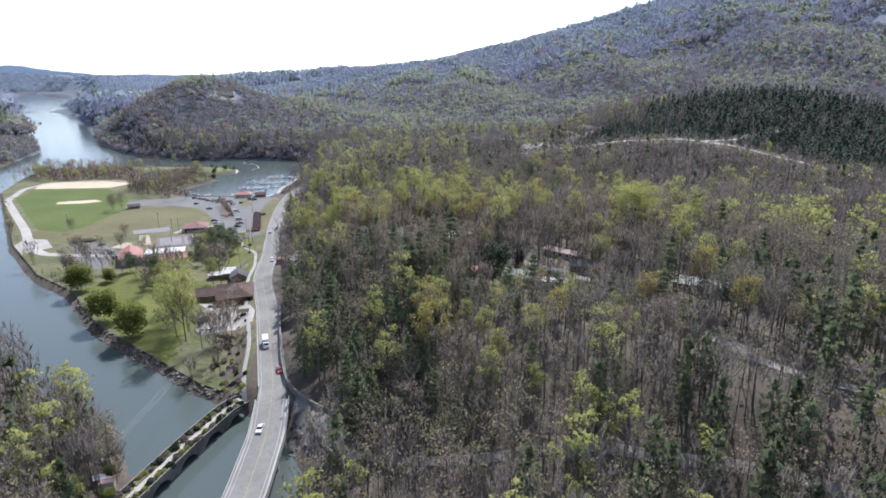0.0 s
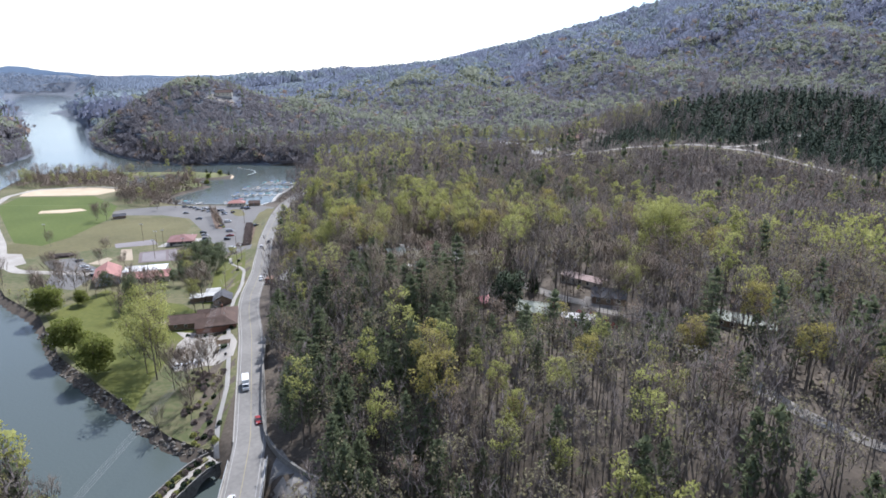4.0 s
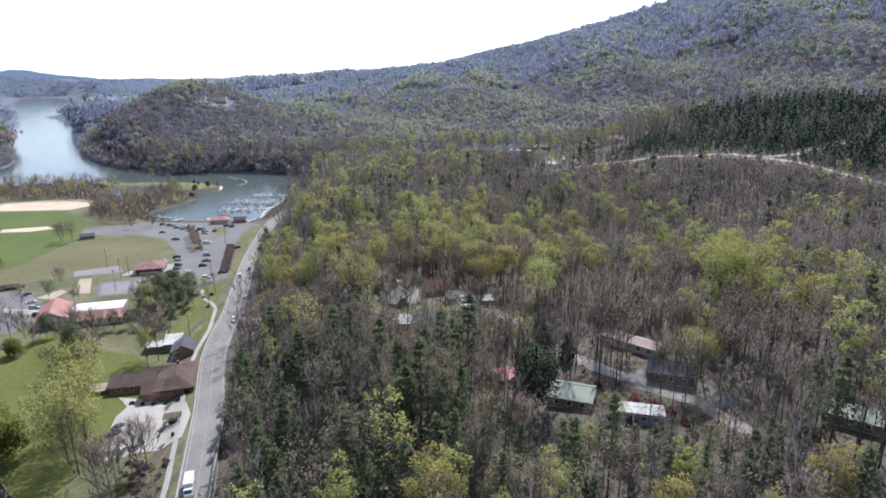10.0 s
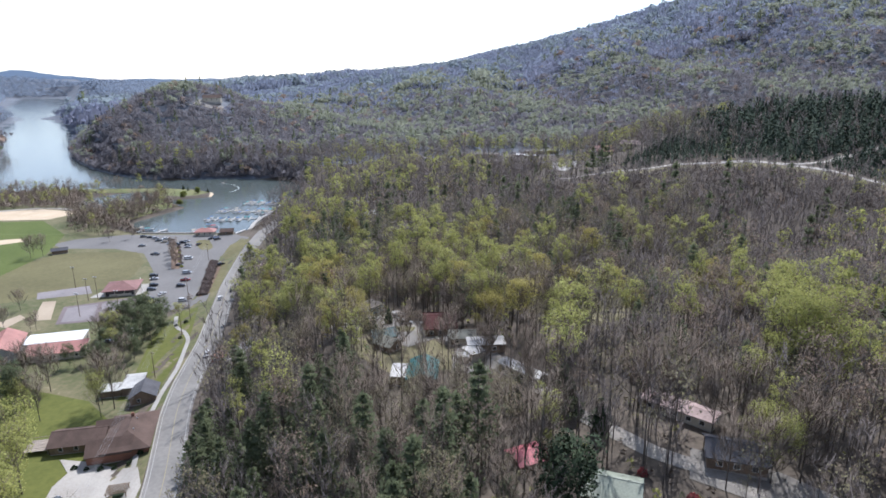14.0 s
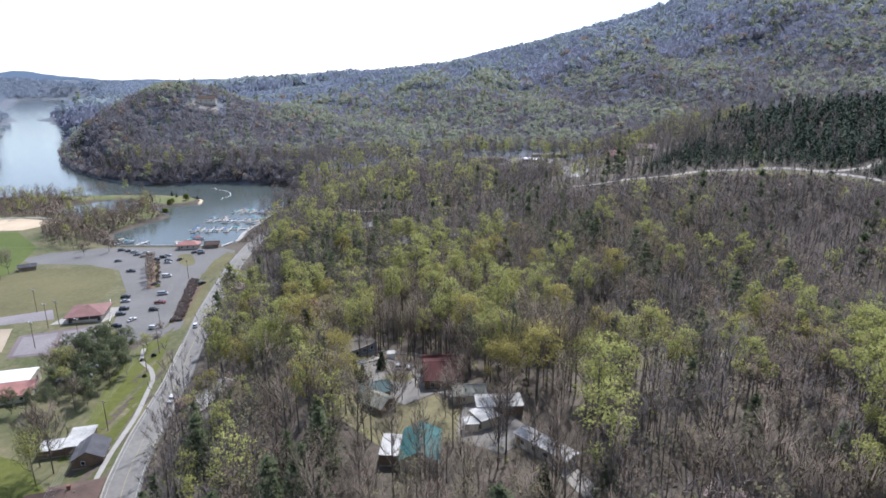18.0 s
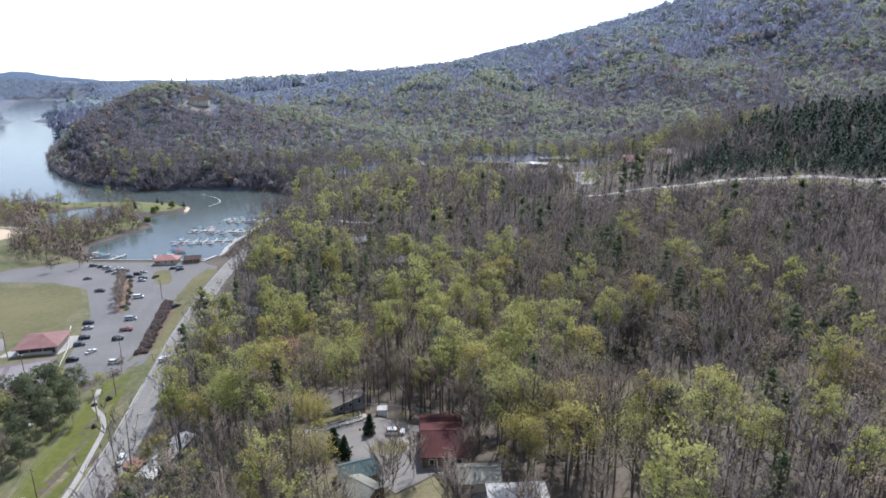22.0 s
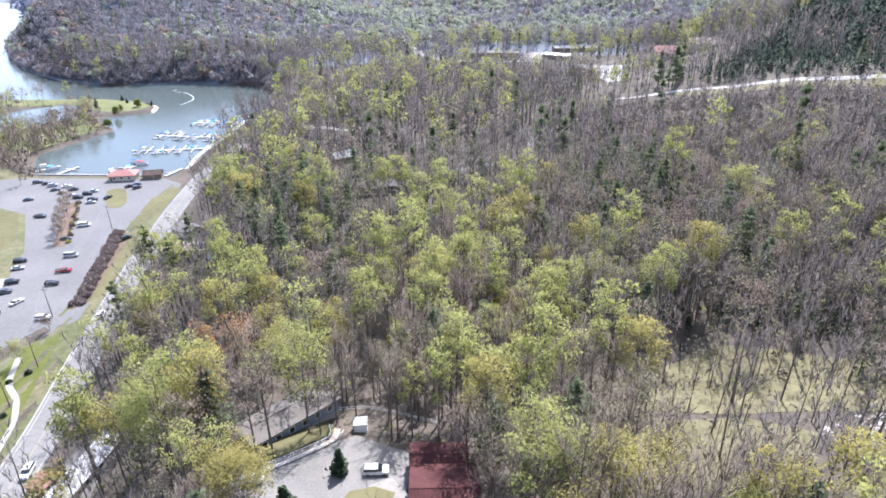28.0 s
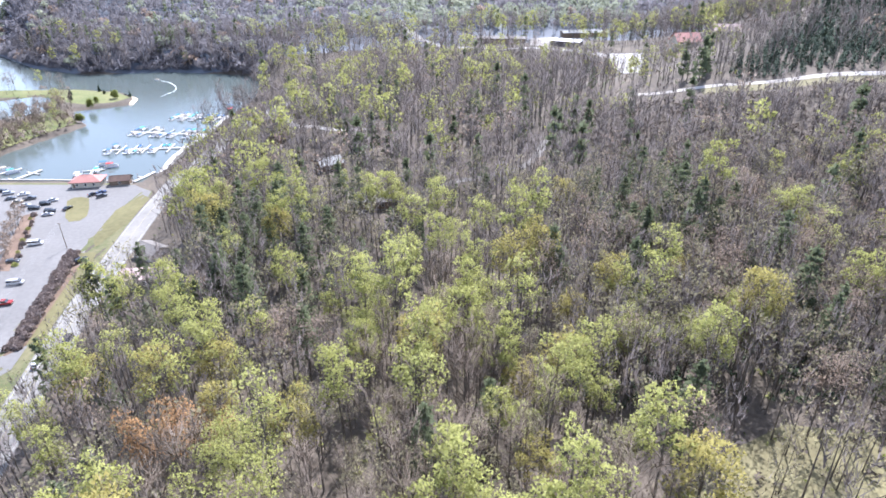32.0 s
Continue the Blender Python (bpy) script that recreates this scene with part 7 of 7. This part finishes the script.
for k, (x, y, r) in enumerate(((-190, 571, 100), (-194.5, 576, 100), (-188, 583, 100), (-184, 590, 20), (-189, 593, 20), (-238, 584, 48), (-232, 581, 48), (-156, 702, 30), (-160, 712, 40))):
    boat("pontoon", ("blue", "tan", "teal", "red")[k % 4], x, y, r)
boat("motor", "tan", -254, 803, 160)
M_FOAM = mat("white_foam", (0.55, 0.60, 0.60), (0.75, 0.78, 0.78), big=0.3, fine=2, bump=0.2)
strip("wake", [(-250, 800), (-240, 795), (-228, 780), (-222, 765), (-226, 745)], 0.6, 0.05, M_FOAM, "thin white boat wake on the lake", "wake", heights=lambda q: 0 * q, step=2, across=2)
tagged(ribbon("quay_walk", [(-151, 560), (-152, 580), (-155.5, 600), (-155, 618), (-153, 634), (-153, 690)], -1.2, 1.8, -1.5, 1.6, M_CONCRETE, lambda q: 0.3 + 0 * q[:, 0]), "pale concrete quay walk beside the marina", "quay", kind="structure")
tagged(ribbon("quay_edge", [(-230, 565.5), (-200, 565), (-158, 563)], -0.4, 0.6, -2, 2.75, M_CONCRETE, lambda q: 0 * q[:, 0]), "concrete quay edge of the car park", "quay", kind="structure")
patch("island_lawn", [(-244, 736), (-262, 752), (-300, 762), (-360, 760), (-420, 762), (-440, 745), (-352, 735), (-330, 738), (-300, 728), (-268, 716), (-250, 722)], 0.08, M_ISLAND,
      "sunlit grass of the low island", "lawn")
patch("spit_lawn", [(-246, 668), (-262, 684), (-282, 680), (-272, 650), (-262, 620), (-256, 640)], 0.08, M_ISLAND, "grassy spit beside the bay", "lawn")
strip("island_shore", [(-236, 720), (-237, 730), (-243, 740), (-256, 752)], 4.0, 0.16, M_SAND, "pale sandy island shore", "sand", step=2)
bm = bmesh.new()
bmesh.ops.create_circle(bm, cap_ends=True, segments=40, radius=1, matrix=Matrix.LocRotScale((POND[0], POND[1], 0.9), None, (POND[2] * 1.08, POND[3] * 1.08, 1)))
tagged(part("pond", bm, M_WATER, None), "still pond among bare trees", "water", kind="structure")

# ---- poles and wires ----
def pole(x, y, h=11.0, arms=1, lamp=False):
    top = tagged(new("utility_pole" if not lamp else "floodlight_pole"), "weathered wooden utility pole with crossarm" if not lamp else "tall pole carrying sports floodlights", "pole")
    bm = bmesh.new()
    tube(bm, (0, 0, -0.5), (0, 0, h), 0.17, 0.11, 10)
    part("shaft", bm, M_WOODWALL, top)
    for k in range(arms):
        part("crossarm", box(-1.2, -0.06, h - 0.5 - k * 0.9, 1.2, 0.06, h - 0.36 - k * 0.9), M_WOODWALL, top)
        for s in (-1.1, -0.4, 0.4, 1.1):
            bm = bmesh.new()
            tube(bm, (s, 0, h - 0.36 - k * 0.9), (s, 0, h - 0.16 - k * 0.9), 0.05, 0.04, 6)
            part("insulator", bm, M_STEEL, top)
    if lamp:
        for s in (-0.8, 0.8):
            part("floodlight", box(s - 0.35, -0.3, h - 0.3, s + 0.35, 0.2, h + 0.2, 0.05), M_STEEL, top)
    top.matrix_basis = pose(x, y, gz(x, y), 0, 0, -15)
    return top


YARD_POLES = [(-9.7, 316.6, 7), (-1.1, 307.6, 9)]
POLES = [(-89, 141, 11), (-88, 236, 11), (-112, 335, 11), (-119, 376, 12), (-122, 393, 11), (-134, 420, 11), (-151, 492, 11)]
for x, y, h in POLES + YARD_POLES:
    pole(x, y, h)
for x, y in ((-186.5, 420), (-183.5, 423.5), (-161, 402), (-178, 398), (-272, 440), (-205, 440)):
    pole(x, y, 12, 0, True)


def wire(a, b, sag):
    """One sagging cable, a single swept bar."""
    bm = bmesh.new()
    rings = []
    for k in range(13):
        s = k / 12
        p = Vector(a).lerp(Vector(b), s) - Vector((0, 0, sag * 4 * s * (1 - s)))
        rings.append([bm.verts.new(p + Vector(o)) for o in ((0.026, 0, 0), (-0.015, 0, 0.022), (-0.015, 0, -0.022))])
    for r, q in zip(rings[:-1], rings[1:]):
        for i in range(3):
            bm.faces.new((r[i], r[(i + 1) % 3], q[(i + 1) % 3], q[i]))
    return tagged(part("power_line", bm, M_WIRE, None), "thin sagging overhead power line", "cable")


chain = [(x, y, gz(x, y) + h - 0.3) for x, y, h in POLES]
for (ax, ay, az), (bx, by, bz) in zip(chain[:-1], chain[1:]):
    for o in (-1.1, -0.4, 0.4, 1.1):
        wire((ax + o, ay, az), (bx + o, by, bz), 1.0)


# ---- park trees, one by one ----
def tree_kind(name, label, protos, crown_mat, group):
    made = []
    for p in protos:
        t = tree_proto(name, label, p, crown_mat)
        t["group"] = group
        made.append(t)
    return made


T_BUSH = tree_kind("round_tree", "low rounded tree in full green leaf on a lawn", BUSHY, M_BUSHLEAF, "park trees")
T_DARK = tree_kind("evergreen_tree", "dense dark evergreen reaching to the ground", DENSE, M_DARKLEAF, "evergreens")
T_BARE = tree_kind("park_tree", "leafless park tree with spreading limbs", [broadleaf(301, 13, 5.4, low=0.2, limbs=20, twigs=26, lean=1.5), broadleaf(302, 16, 5.0, low=0.22, limbs=20, twigs=26, lean=1.5)], M_TWIG, "park trees")
T_GREEN = tree_kind("leafing_tree", "tall park tree with thin new leaves", [broadleaf(311, 17, 5.2, low=0.25, limbs=18, twigs=20, leaves=1900, leaf=0.22, lean=1.3), broadleaf(312, 12, 4.6, low=0.2, limbs=18, twigs=18, leaves=1700, leaf=0.2, lean=1.3)], M_LEAF, "park trees")
T_ORANGE = tree_kind("russet_tree", "broad tree hung with orange-brown spring buds", [broadleaf(331, 16, 5.8, low=0.3, leaves=2400, leaf=0.22)], M_RUSSET, "trees on the hillside")
T_YELLOW = tree_kind("yellow_green_tree", "broad domed tree in bright yellow-green leaf", [broadleaf(341, 16, 6.0, low=0.28, limbs=18, leaves=6000, leaf=0.17)], M_LEAF, "trees on the hillside")
T_RUSSET = tree_kind("blossoming_tree", "small tree with rosy spring blossom", [broadleaf(321, 9, 3.6, low=0.2, leaves=420, leaf=0.3)], M_BUD, "park trees")
T_EVER = tree_kind("round_evergreen", "broad rounded evergreen with dark foliage", ROUND_DARK, M_NEEDLE, "evergreens")
first = {}


def stand(kind, i, x, y, s, z=None):
    t = kind[i % len(kind)]
    m = pose(x, y, (gz(x, y) if z is None else z) - 0.1, 0, 0, (x * 71 + y * 29) % 360) @ Matrix.Diagonal((s, s, s, 1))
    if t.name in first:
        copy_thing(t, pose(0, 0, 0)).matrix_basis = m
    else:
        first[t.name] = 1
        t.matrix_basis = m


for k, (x, y, s) in enumerate(((-186, 304, 1.5), (-152, 262, 1.55), (-131, 245, 1.6), (-178, 318, 0.8))):
    stand(T_BUSH, 0, x, y, s)
for k, (x, y, s) in enumerate(((-106, 240, 1.65), (-112, 245, 1.75), (-118, 268, 1.5), (-124, 276, 1.3), (-114, 258, 1.4), (-109, 250, 1.4), (-147, 369, 0.75), (-142, 361, 0.7), (-139, 391, 0.6), (-148, 312, 0.9), (-118, 308, 0.9), (-128, 395, 0.6))):
    stand(T_GREEN, k, x, y, s)
for k, (x, y, s) in enumerate(((-88.7, 240.5, 1.15), (-86, 222, 1.3), (-96, 232, 1.2), (-116, 313, 1.3), (-122, 316, 1.3), (-137, 305, 1.0), (-150, 300, 0.9), (-190, 333, 0.9), (-186, 336, 0.9),
                               (-196, 330, 0.9), (-176, 327, 0.8), (-203, 345, 0.8), (-210, 352, 0.9), (-217, 360, 0.9), (-224, 366, 0.9), (-214, 338, 0.8), (-206, 330, 0.9), (-240, 350, 0.9),
                               (-213, 406.7, 0.75), (-211.6, 372.3, 0.7), (-262, 428, 0.7), (-262.4, 501, 0.9), (-269, 498.5, 0.95), (-272, 506, 0.8), (-240, 540, 0.6), (-228, 548, 0.6), (-300, 420, 0.7),
                               (-150, 366, 0.8), (-146, 374, 0.85), (-152, 375, 0.8), (-142, 380, 0.7), (-160, 332, 1.0), (-151, 331, 1.1), (-155, 326, 1.0), (-149, 315, 0.9), (-146, 325, 1.0), (-163, 326, 0.9), (-130, 347, 0.8), (-205, 326, 0.9), (-196, 318, 0.8), (-93, 236, 1.0), (-87, 242, 1.0), (48, 247, 1.3), (53, 249, 1.4), (67, 247, 1.35), (72, 231, 1.1), (62, 228, 1.2), (56, 229, 1.0), (76, 237, 1.2), (45, 251, 1.4), (61, 247.5, 1.3), (-82, 212, 0.7), (-90, 206, 0.6), (-76, 222, 0.6), (-204.8, 383.4, 0.75), (-188.8, 382, 0.55))):
    stand(T_BARE, k, x, y, s)
for k, (x, y, s) in enumerate(((-176, 336, 0.8), (-134, 372, 0.95), (-131, 380, 0.9), (-128, 366, 0.85), (-137, 384, 0.8), (-151, 345, 0.6),
                               (-145, 347, 0.6), (-139, 348, 0.6), (-173, 337, 0.55), (-167, 342, 0.5), (-126, 374, 0.7), (-140, 368, 0.75), (-146, 362, 0.65), (-150, 372, 0.7), (-137, 358, 0.6), (-143, 378, 0.95), (-147, 384, 0.9), (-150, 379, 0.9), (-146, 391, 0.9), (-140, 388, 0.95), (-134, 391, 0.85), (-131, 357, 0.8), (-128, 351, 0.7), (-150, 313.5, 1.05), (-154, 318, 0.8))):
    stand(T_EVER, k, x, y, s)
for k, (x, y, s) in enumerate(((-292, 724, 0.5), (-294, 744, 0.5), (-286, 730, 0.6), (-278, 756, 0.5), (-270, 748, 0.4), (-246, 740, 0.4))):
    stand(T_DARK, 1, x, y, s, 1.4)
for k, (x, y, s) in enumerate(((-278, 700, 1.0), (-284, 690, 1.1), (-274, 684, 1.0), (-290, 682, 1.0), (-180, 508, 0.9), (-172, 490, 0.9), (-166, 479, 0.8), (-184, 516, 0.9), (-176, 499, 0.9), (-169, 485, 0.8), (-130, 412, 0.6), (-190, 380, 0.7))):
    stand(T_RUSSET, 0, x, y, s)
for k, (x, y, s) in enumerate(((-254, 733, 0.7), (-258, 706, 0.6), (-246, 672, 0.6), (-262, 722, 0.4))):
    stand(T_BUSH, k, x, y, s, 1.3)
T_HOLLY = tree_kind("broad_evergreen", "broad dark evergreen with dense foliage to the ground", [broadleaf(215, 14, 5.6, low=0.05, limbs=30, leaves=4200, leaf=0.34, twigs=4, steep=0.8)], M_DARKLEAF, "evergreens")
stand(T_HOLLY, 0, 23, 221, 1.05)
stand(T_DARK, 0, 31, 258, 0.65)
for x, y, s in ((-20.9, 331, 0.6), (-24.8, 318, 0.6), (-27.5, 320, 0.7), (18, 262, 0.9), (36, 250, 0.9)):
    stand(T_DARK, 1, x, y, s)

for k, (x, y, s) in enumerate(((-95, 151, 0.55), (-99, 163, 0.6), (-104, 157, 0.7), (-112, 168, 0.7), (-92, 134, 0.6), (-118, 178, 0.6), (-108, 146, 0.7))):
    stand(T_GREEN, k, x, y, s)
for k, (x, y, s) in enumerate(((-91, 149, 0.4), (-86.5, 139, 0.45), (-96, 158, 0.4), (-88, 131, 0.5), (-101, 168, 0.4), (-107, 173, 0.4))):
    stand(T_BUSH, k, x, y, s)
for k, (x, y, s) in enumerate(((-90, 152, 0.6), (-93, 156, 0.7), (-98, 154, 0.8), (-94, 143, 0.8), (-88, 147, 0.5), (-103, 170, 0.7), (-115, 174, 0.8), (-124, 184, 0.7))):
    stand(T_BARE, k, x, y, s)
house("garden_shed", "small riverside shed with faded pink roof", -89.5, 145, 3.4, 2.6, 20, 2.1, 0.5, M_CREAM, M_PINKROOF, windows=0, over=0.2, category="shed")
house("garden_shed", "low riverside shed under blue sheet roof", -92.5, 146.5, 3.0, 2.2, 25, 1.9, 0.3, M_WOODWALL, M_SLATEWALL, windows=0, over=0.2, category="shed")

strip_wood = spread_points(-470, -236, 560, 768, 4.6, 61)
sd = shore_distance(strip_wood[:, 0], strip_wood[:, 1])
x, y = strip_wood[:, 0], strip_wood[:, 1]
ok = (sd > 3) & (np.hypot((x - POND[0]) / POND[2], (y - POND[1]) / POND[3]) > 1.2) & (y > np.interp(x, [-470, -330, -300, -262, -236], [650, 655, 590, 590, 600])) & ~((x > -300) & (y > 712)) & ~((x > -335) & (y < 690) & (rng(67).random(len(x)) < 0.65))
ok &= ~((y > 735) & (rng(62).random(len(x)) < 0.7))
strip_wood = strip_wood[ok]
rows = dressed(strip_wood, rng(63), 0.45, 0.85)
pick = rng(64).random(len(rows))
joined("shore_woods", BARE_MID + FAR_BARE, rows[pick < 0.72], [M_BARK, M_TWIG, M_TWIG], "bare woods on the low lake shore", "woods")
joined("leafing_shore_woods", GREEN_MID, rows[(pick >= 0.72) & (pick < 0.8)], [M_BARK, M_TWIG, M_LEAF], "leafing woods on the low lake shore", "woods")
joined("russet_shore_woods", BUD_MID, rows[pick >= 0.8], [M_BARK, M_TWIG, M_BUD], "russet woods on the low lake shore", "woods")
cove = np.array([p for a, b in zip(SHORE[24:28], SHORE[25:29]) for p in np.linspace(a, b, 22)])
cove = np.r_[cove, cove] + rng(68).normal(size=(2 * len(cove), 2)) * 5
cove = cove[shore_distance(cove[:, 0], cove[:, 1]) > 0.6]
joined("cove_brush", SMALL, dressed(cove, rng(69), 0.3, 0.7), [M_SCRUB] * 3, "leafless brush along the marina cove", "scrub")
spit = spread_points(-312, -244, 550, 692, 5.0, 76)
x, y = spit[:, 0], spit[:, 1]
spit = spit[(shore_distance(x, y) > 2.5) & (np.hypot((x - POND[0]) / POND[2], (y - POND[1]) / POND[3]) > 1.15) & (y > np.interp(x, [-312, -284, -262, -244], [606, 568, 556, 556]))]
rows = dressed(spit, rng(77), 0.42, 0.72)
rows[:, 3] *= np.where(spit[:, 1] > 632, 0.75, 1.25)
pick = rng(78).random(len(rows))
joined("spit_woods", BARE_MID + FAR_BARE, rows[pick < 0.66], [M_BARK, M_TWIG, M_TWIG], "low bare woods between ball field and marina cove", "woods")
joined("leafing_spit_woods", GREEN_MID, rows[(pick >= 0.66) & (pick < 0.71)], [M_BARK, M_TWIG, M_LEAF], "leafing trees between ball field and marina cove", "woods")
joined("rosy_spit_woods", BUD_MID, rows[pick >= 0.71], [M_BARK, M_TWIG, M_BUD], "rosy budding trees beside the marina cove", "woods")
edge = np.array([p for a, b in zip(SHORE[8:13], SHORE[9:14]) for p in np.linspace(a, b, 14)]) + rng(65).normal(size=(70, 2)) * 2.0
edge = edge[shore_distance(edge[:, 0], edge[:, 1]) > 1.5]
joined("river_bank_trees", BARE_MID + GREEN_MID, dressed(edge, rng(66), 0.25, 0.55), [M_BARK, M_TWIG, M_LEAF], "small trees along the river bank", "trees")

for x, y, s in ((-29.6, 344.2, 1.15), (11.5, 316, 1.1), (14, 320, 1.1)):
    stand(T_GREEN, 0, x, y, s)
T_GOLD = tree_kind("golden_tree", "broad domed tree in golden young leaf", [broadleaf(351, 15, 5.8, low=0.28, limbs=18, leaves=5200, leaf=0.17)], M_GOLD, "trees on the hillside")
for x, y, s in ((26, 313, 1.1), (15, 304, 1.0), (-32, 316, 0.9), (-36, 320, 0.85), (-28, 300, 0.9), (90, 330, 1.0)):
    stand(T_GOLD, 0, x, y, s)
for x, y, s in ((-12.8, 307.8, 0.9), (-6.3, 349.4, 1.2), (1.8, 330, 1.1), (-14, 300, 0.9), (-1, 298, 0.8), (12, 288, 0.9), (3, 311.5, 0.75), (-8.6, 311, 0.7), (5.6, 320, 0.85)):
    stand(T_BARE, 0, x, y, s)
railing("park_fence", "weathered white fence beside the pavilion", [(-177, 456), (-172, 446), (-164.5, 434), (-158, 418), (-152.5, 405)], gap=2.4)
for k, (x, y, s) in enumerate(((-50, 352.5, 1.2), (-46.4, 359.8, 1.2), (-258, 612, 0.6), (-264, 622, 0.7), (-262, 640, 0.7), (-257, 652, 0.6), (-268, 660, 0.7), (-276, 646, 0.8), (-272, 632, 0.8), (-256, 600, 0.7), (-268, 604, 0.8),
                               (-280, 616, 0.9), (-284, 632, 0.9), (-290, 606, 0.9), (-264, 590, 0.6), (-276, 590, 0.7), (-288, 588, 0.8), (-252, 664, 0.5), (-298, 600, 0.8), (-306, 612, 0.9))):
    stand(T_BARE, k, x, y, s)
for k, (x, y, s) in enumerate(((-266, 646, 0.9), (-274, 672, 1.1), (-280, 664, 1.2), (-270, 680, 1.0), (-286, 676, 1.1), (-262, 630, 0.8))):
    stand(T_RUSSET, 0, x, y, s)
for x, y, s in ((-54, 366, 1.1), (-47, 372, 0.8)):
    stand(T_ORANGE, 0, x, y, s)
for x, y, s in ((-38, 361, 1.0), (38, 397, 1.05), (53, 398, 0.95), (67, 403, 1.05), (-20, 402, 1.0), (36, 303, 1.0), (66, 231, 0.9), (-62, 345, 1.1), (-55, 338, 1.2), (90, 262, 1.7)):
    stand(T_YELLOW, 0, x, y, s)

# ---- stones of the river bank ----
M_PALESTONE = mat("bleached_stone", (0.28, 0.26, 0.235), (0.46, 0.43, 0.39), big=0.3, fine=2, bump=0.6, vary=0.2)


def stone_mesh(seed, material=M_STONE):
    g = rng(seed)
    bm = bmesh.new()
    bmesh.ops.create_icosphere(bm, subdivisions=1, radius=1.0)
    for v in bm.verts:
        v.co *= g.uniform(0.75, 1.15)
        v.co.z *= 0.65
    me = bpy.data.meshes.new("stone")
    bm.to_mesh(me)
    bm.free()
    me.materials.append(material)
    return me


bank = tagged(new("stone_bank"), "rough grey boulder bank along the river", "stone bank")
STONES = [stone_mesh(s) for s in (401, 402, 403)]
PALE_STONES = [stone_mesh(s, M_PALESTONE) for s in (404, 405, 406)]
g = rng(410)
line = resample([(-68, 190), (-86, 200), (-103, 214), (-126, 232), (-155, 256), (-178, 286)], 0.8)
for x, y in line:
    for k in range(2):
        px, py = x + g.normal() * 0.9 + 0.6, y + g.normal() * 0.9 + 0.5
        ob = new("stone", STONES[int(g.integers(0, 3))])
        ob.parent = bank
        s = g.uniform(0.35, 0.85)
        ob.matrix_basis = pose(px, py, max(0.1, gz(px, py)) + 0.1, g.uniform(0, 40), g.uniform(0, 40), g.uniform(0, 360)) @ Matrix.Diagonal((s, s * g.uniform(0.7, 1.2), s, 1))
rocks = tagged(new("bridge_rocks"), "grey boulders on the bank below the road bridge", "rocks")
for k in range(60):
    px, py = -43 + g.normal() * 3.0 + k * 0.12, 172 - k * 0.25 + g.normal() * 1.5
    ob = new("stone", STONES[k % 3])
    ob.parent = rocks
    s = g.uniform(0.5, 1.2)
    ob.matrix_basis = pose(px, py, max(0.1, gz(px, py)), g.uniform(0, 40), g.uniform(0, 40), g.uniform(0, 360)) @ Matrix.Diagonal((s, s, s, 1))

creek = tagged(new("creek_rocks"), "pale weathered rocks in a small creek bed", "rocks")
for k in range(70):
    s = k / 69
    px, py = 74 + 22 * s + g.normal() * 1.6, 341 + 14 * s + g.normal() * 1.6
    ob = new("rock", PALE_STONES[k % 3])
    ob.parent = creek
    q = g.uniform(0.35, 1.1)
    ob.matrix_basis = pose(px, py, gz(px, py) + 0.05, g.uniform(0, 40), g.uniform(0, 40), g.uniform(0, 360)) @ Matrix.Diagonal((q, q, q * 0.7, 1))

# fallen trunk by the stream
log = tagged(new("fallen_trunk"), "dark fallen trunk lying across a stream", "log")
bm = bmesh.new()
tube(bm, (33.5, 376, gz(33.5, 376) + 0.8), (49, 384, gz(49, 384) + 2.0), 0.5, 0.3, 10)
part("trunk", bm, M_BARK, log)
bm = bmesh.new()
tube(bm, (46, 382.4, gz(47, 383) + 1.8), (52, 386, gz(49, 384) + 3.4), 0.2, 0.05, 6)
part("limb", bm, M_BARK, log)

bm = bmesh.new()
bmesh.ops.create_uvsphere(bm, u_segments=20, v_segments=10, radius=1.0)
for v in bm.verts:
    v.co = Vector((v.co.x * 7.5, v.co.y * 3.6, max(v.co.z, -0.2) * 2.2)) * (1 + 0.22 * noise.noise(v.co * 2.3))
mound_mesh = bpy.data.meshes.new("earth_mound")
bm.to_mesh(mound_mesh)
bm.free()
mound_mesh.materials.append(M_EARTH)
tagged(new("earth_mound", mound_mesh), "long mound of dark brown earth beside a yard", "mound").matrix_basis = pose(-239, 402, gz(-239, 402) + 0.2, 0, 0, 25)

# distant ridge line beyond the lake, its pale blue being painted haze
def far_ridge(y, profile, material, label):
    xs = np.linspace(-4700, 2600, 140)
    px, pz = zip(*profile)
    h = np.interp(xs, px, pz) + 3 * np.sin(xs * 0.013) + 2 * np.sin(xs * 0.041)
    v = np.r_[np.c_[xs, np.full(140, y), np.full(140, -5.0)], np.c_[xs, np.full(140, y + 40), h]]
    f = [(i, i + 1, 141 + i, 140 + i) for i in range(139)]
    return tagged(new("backdrop", mesh_from("backdrop", v, f, [material])), label, "distant hills", kind="structure")


M_FARHILL = mat("haze_blue_far_hills", (0.5, 0.59, 0.7), (0.54, 0.63, 0.74), big=0.004, fine=0.02, bump=0)
far_ridge(4880, [(-4700, 160), (-3500, 175), (-3330, 190), (-3250, 190), (-3050, 165), (-2850, 140), (-2650, 122), (-1200, 118), (-700, 128), (200, 130), (2600, 130)], M_FARHILL, "hills beyond the lake, painted pale haze blue")
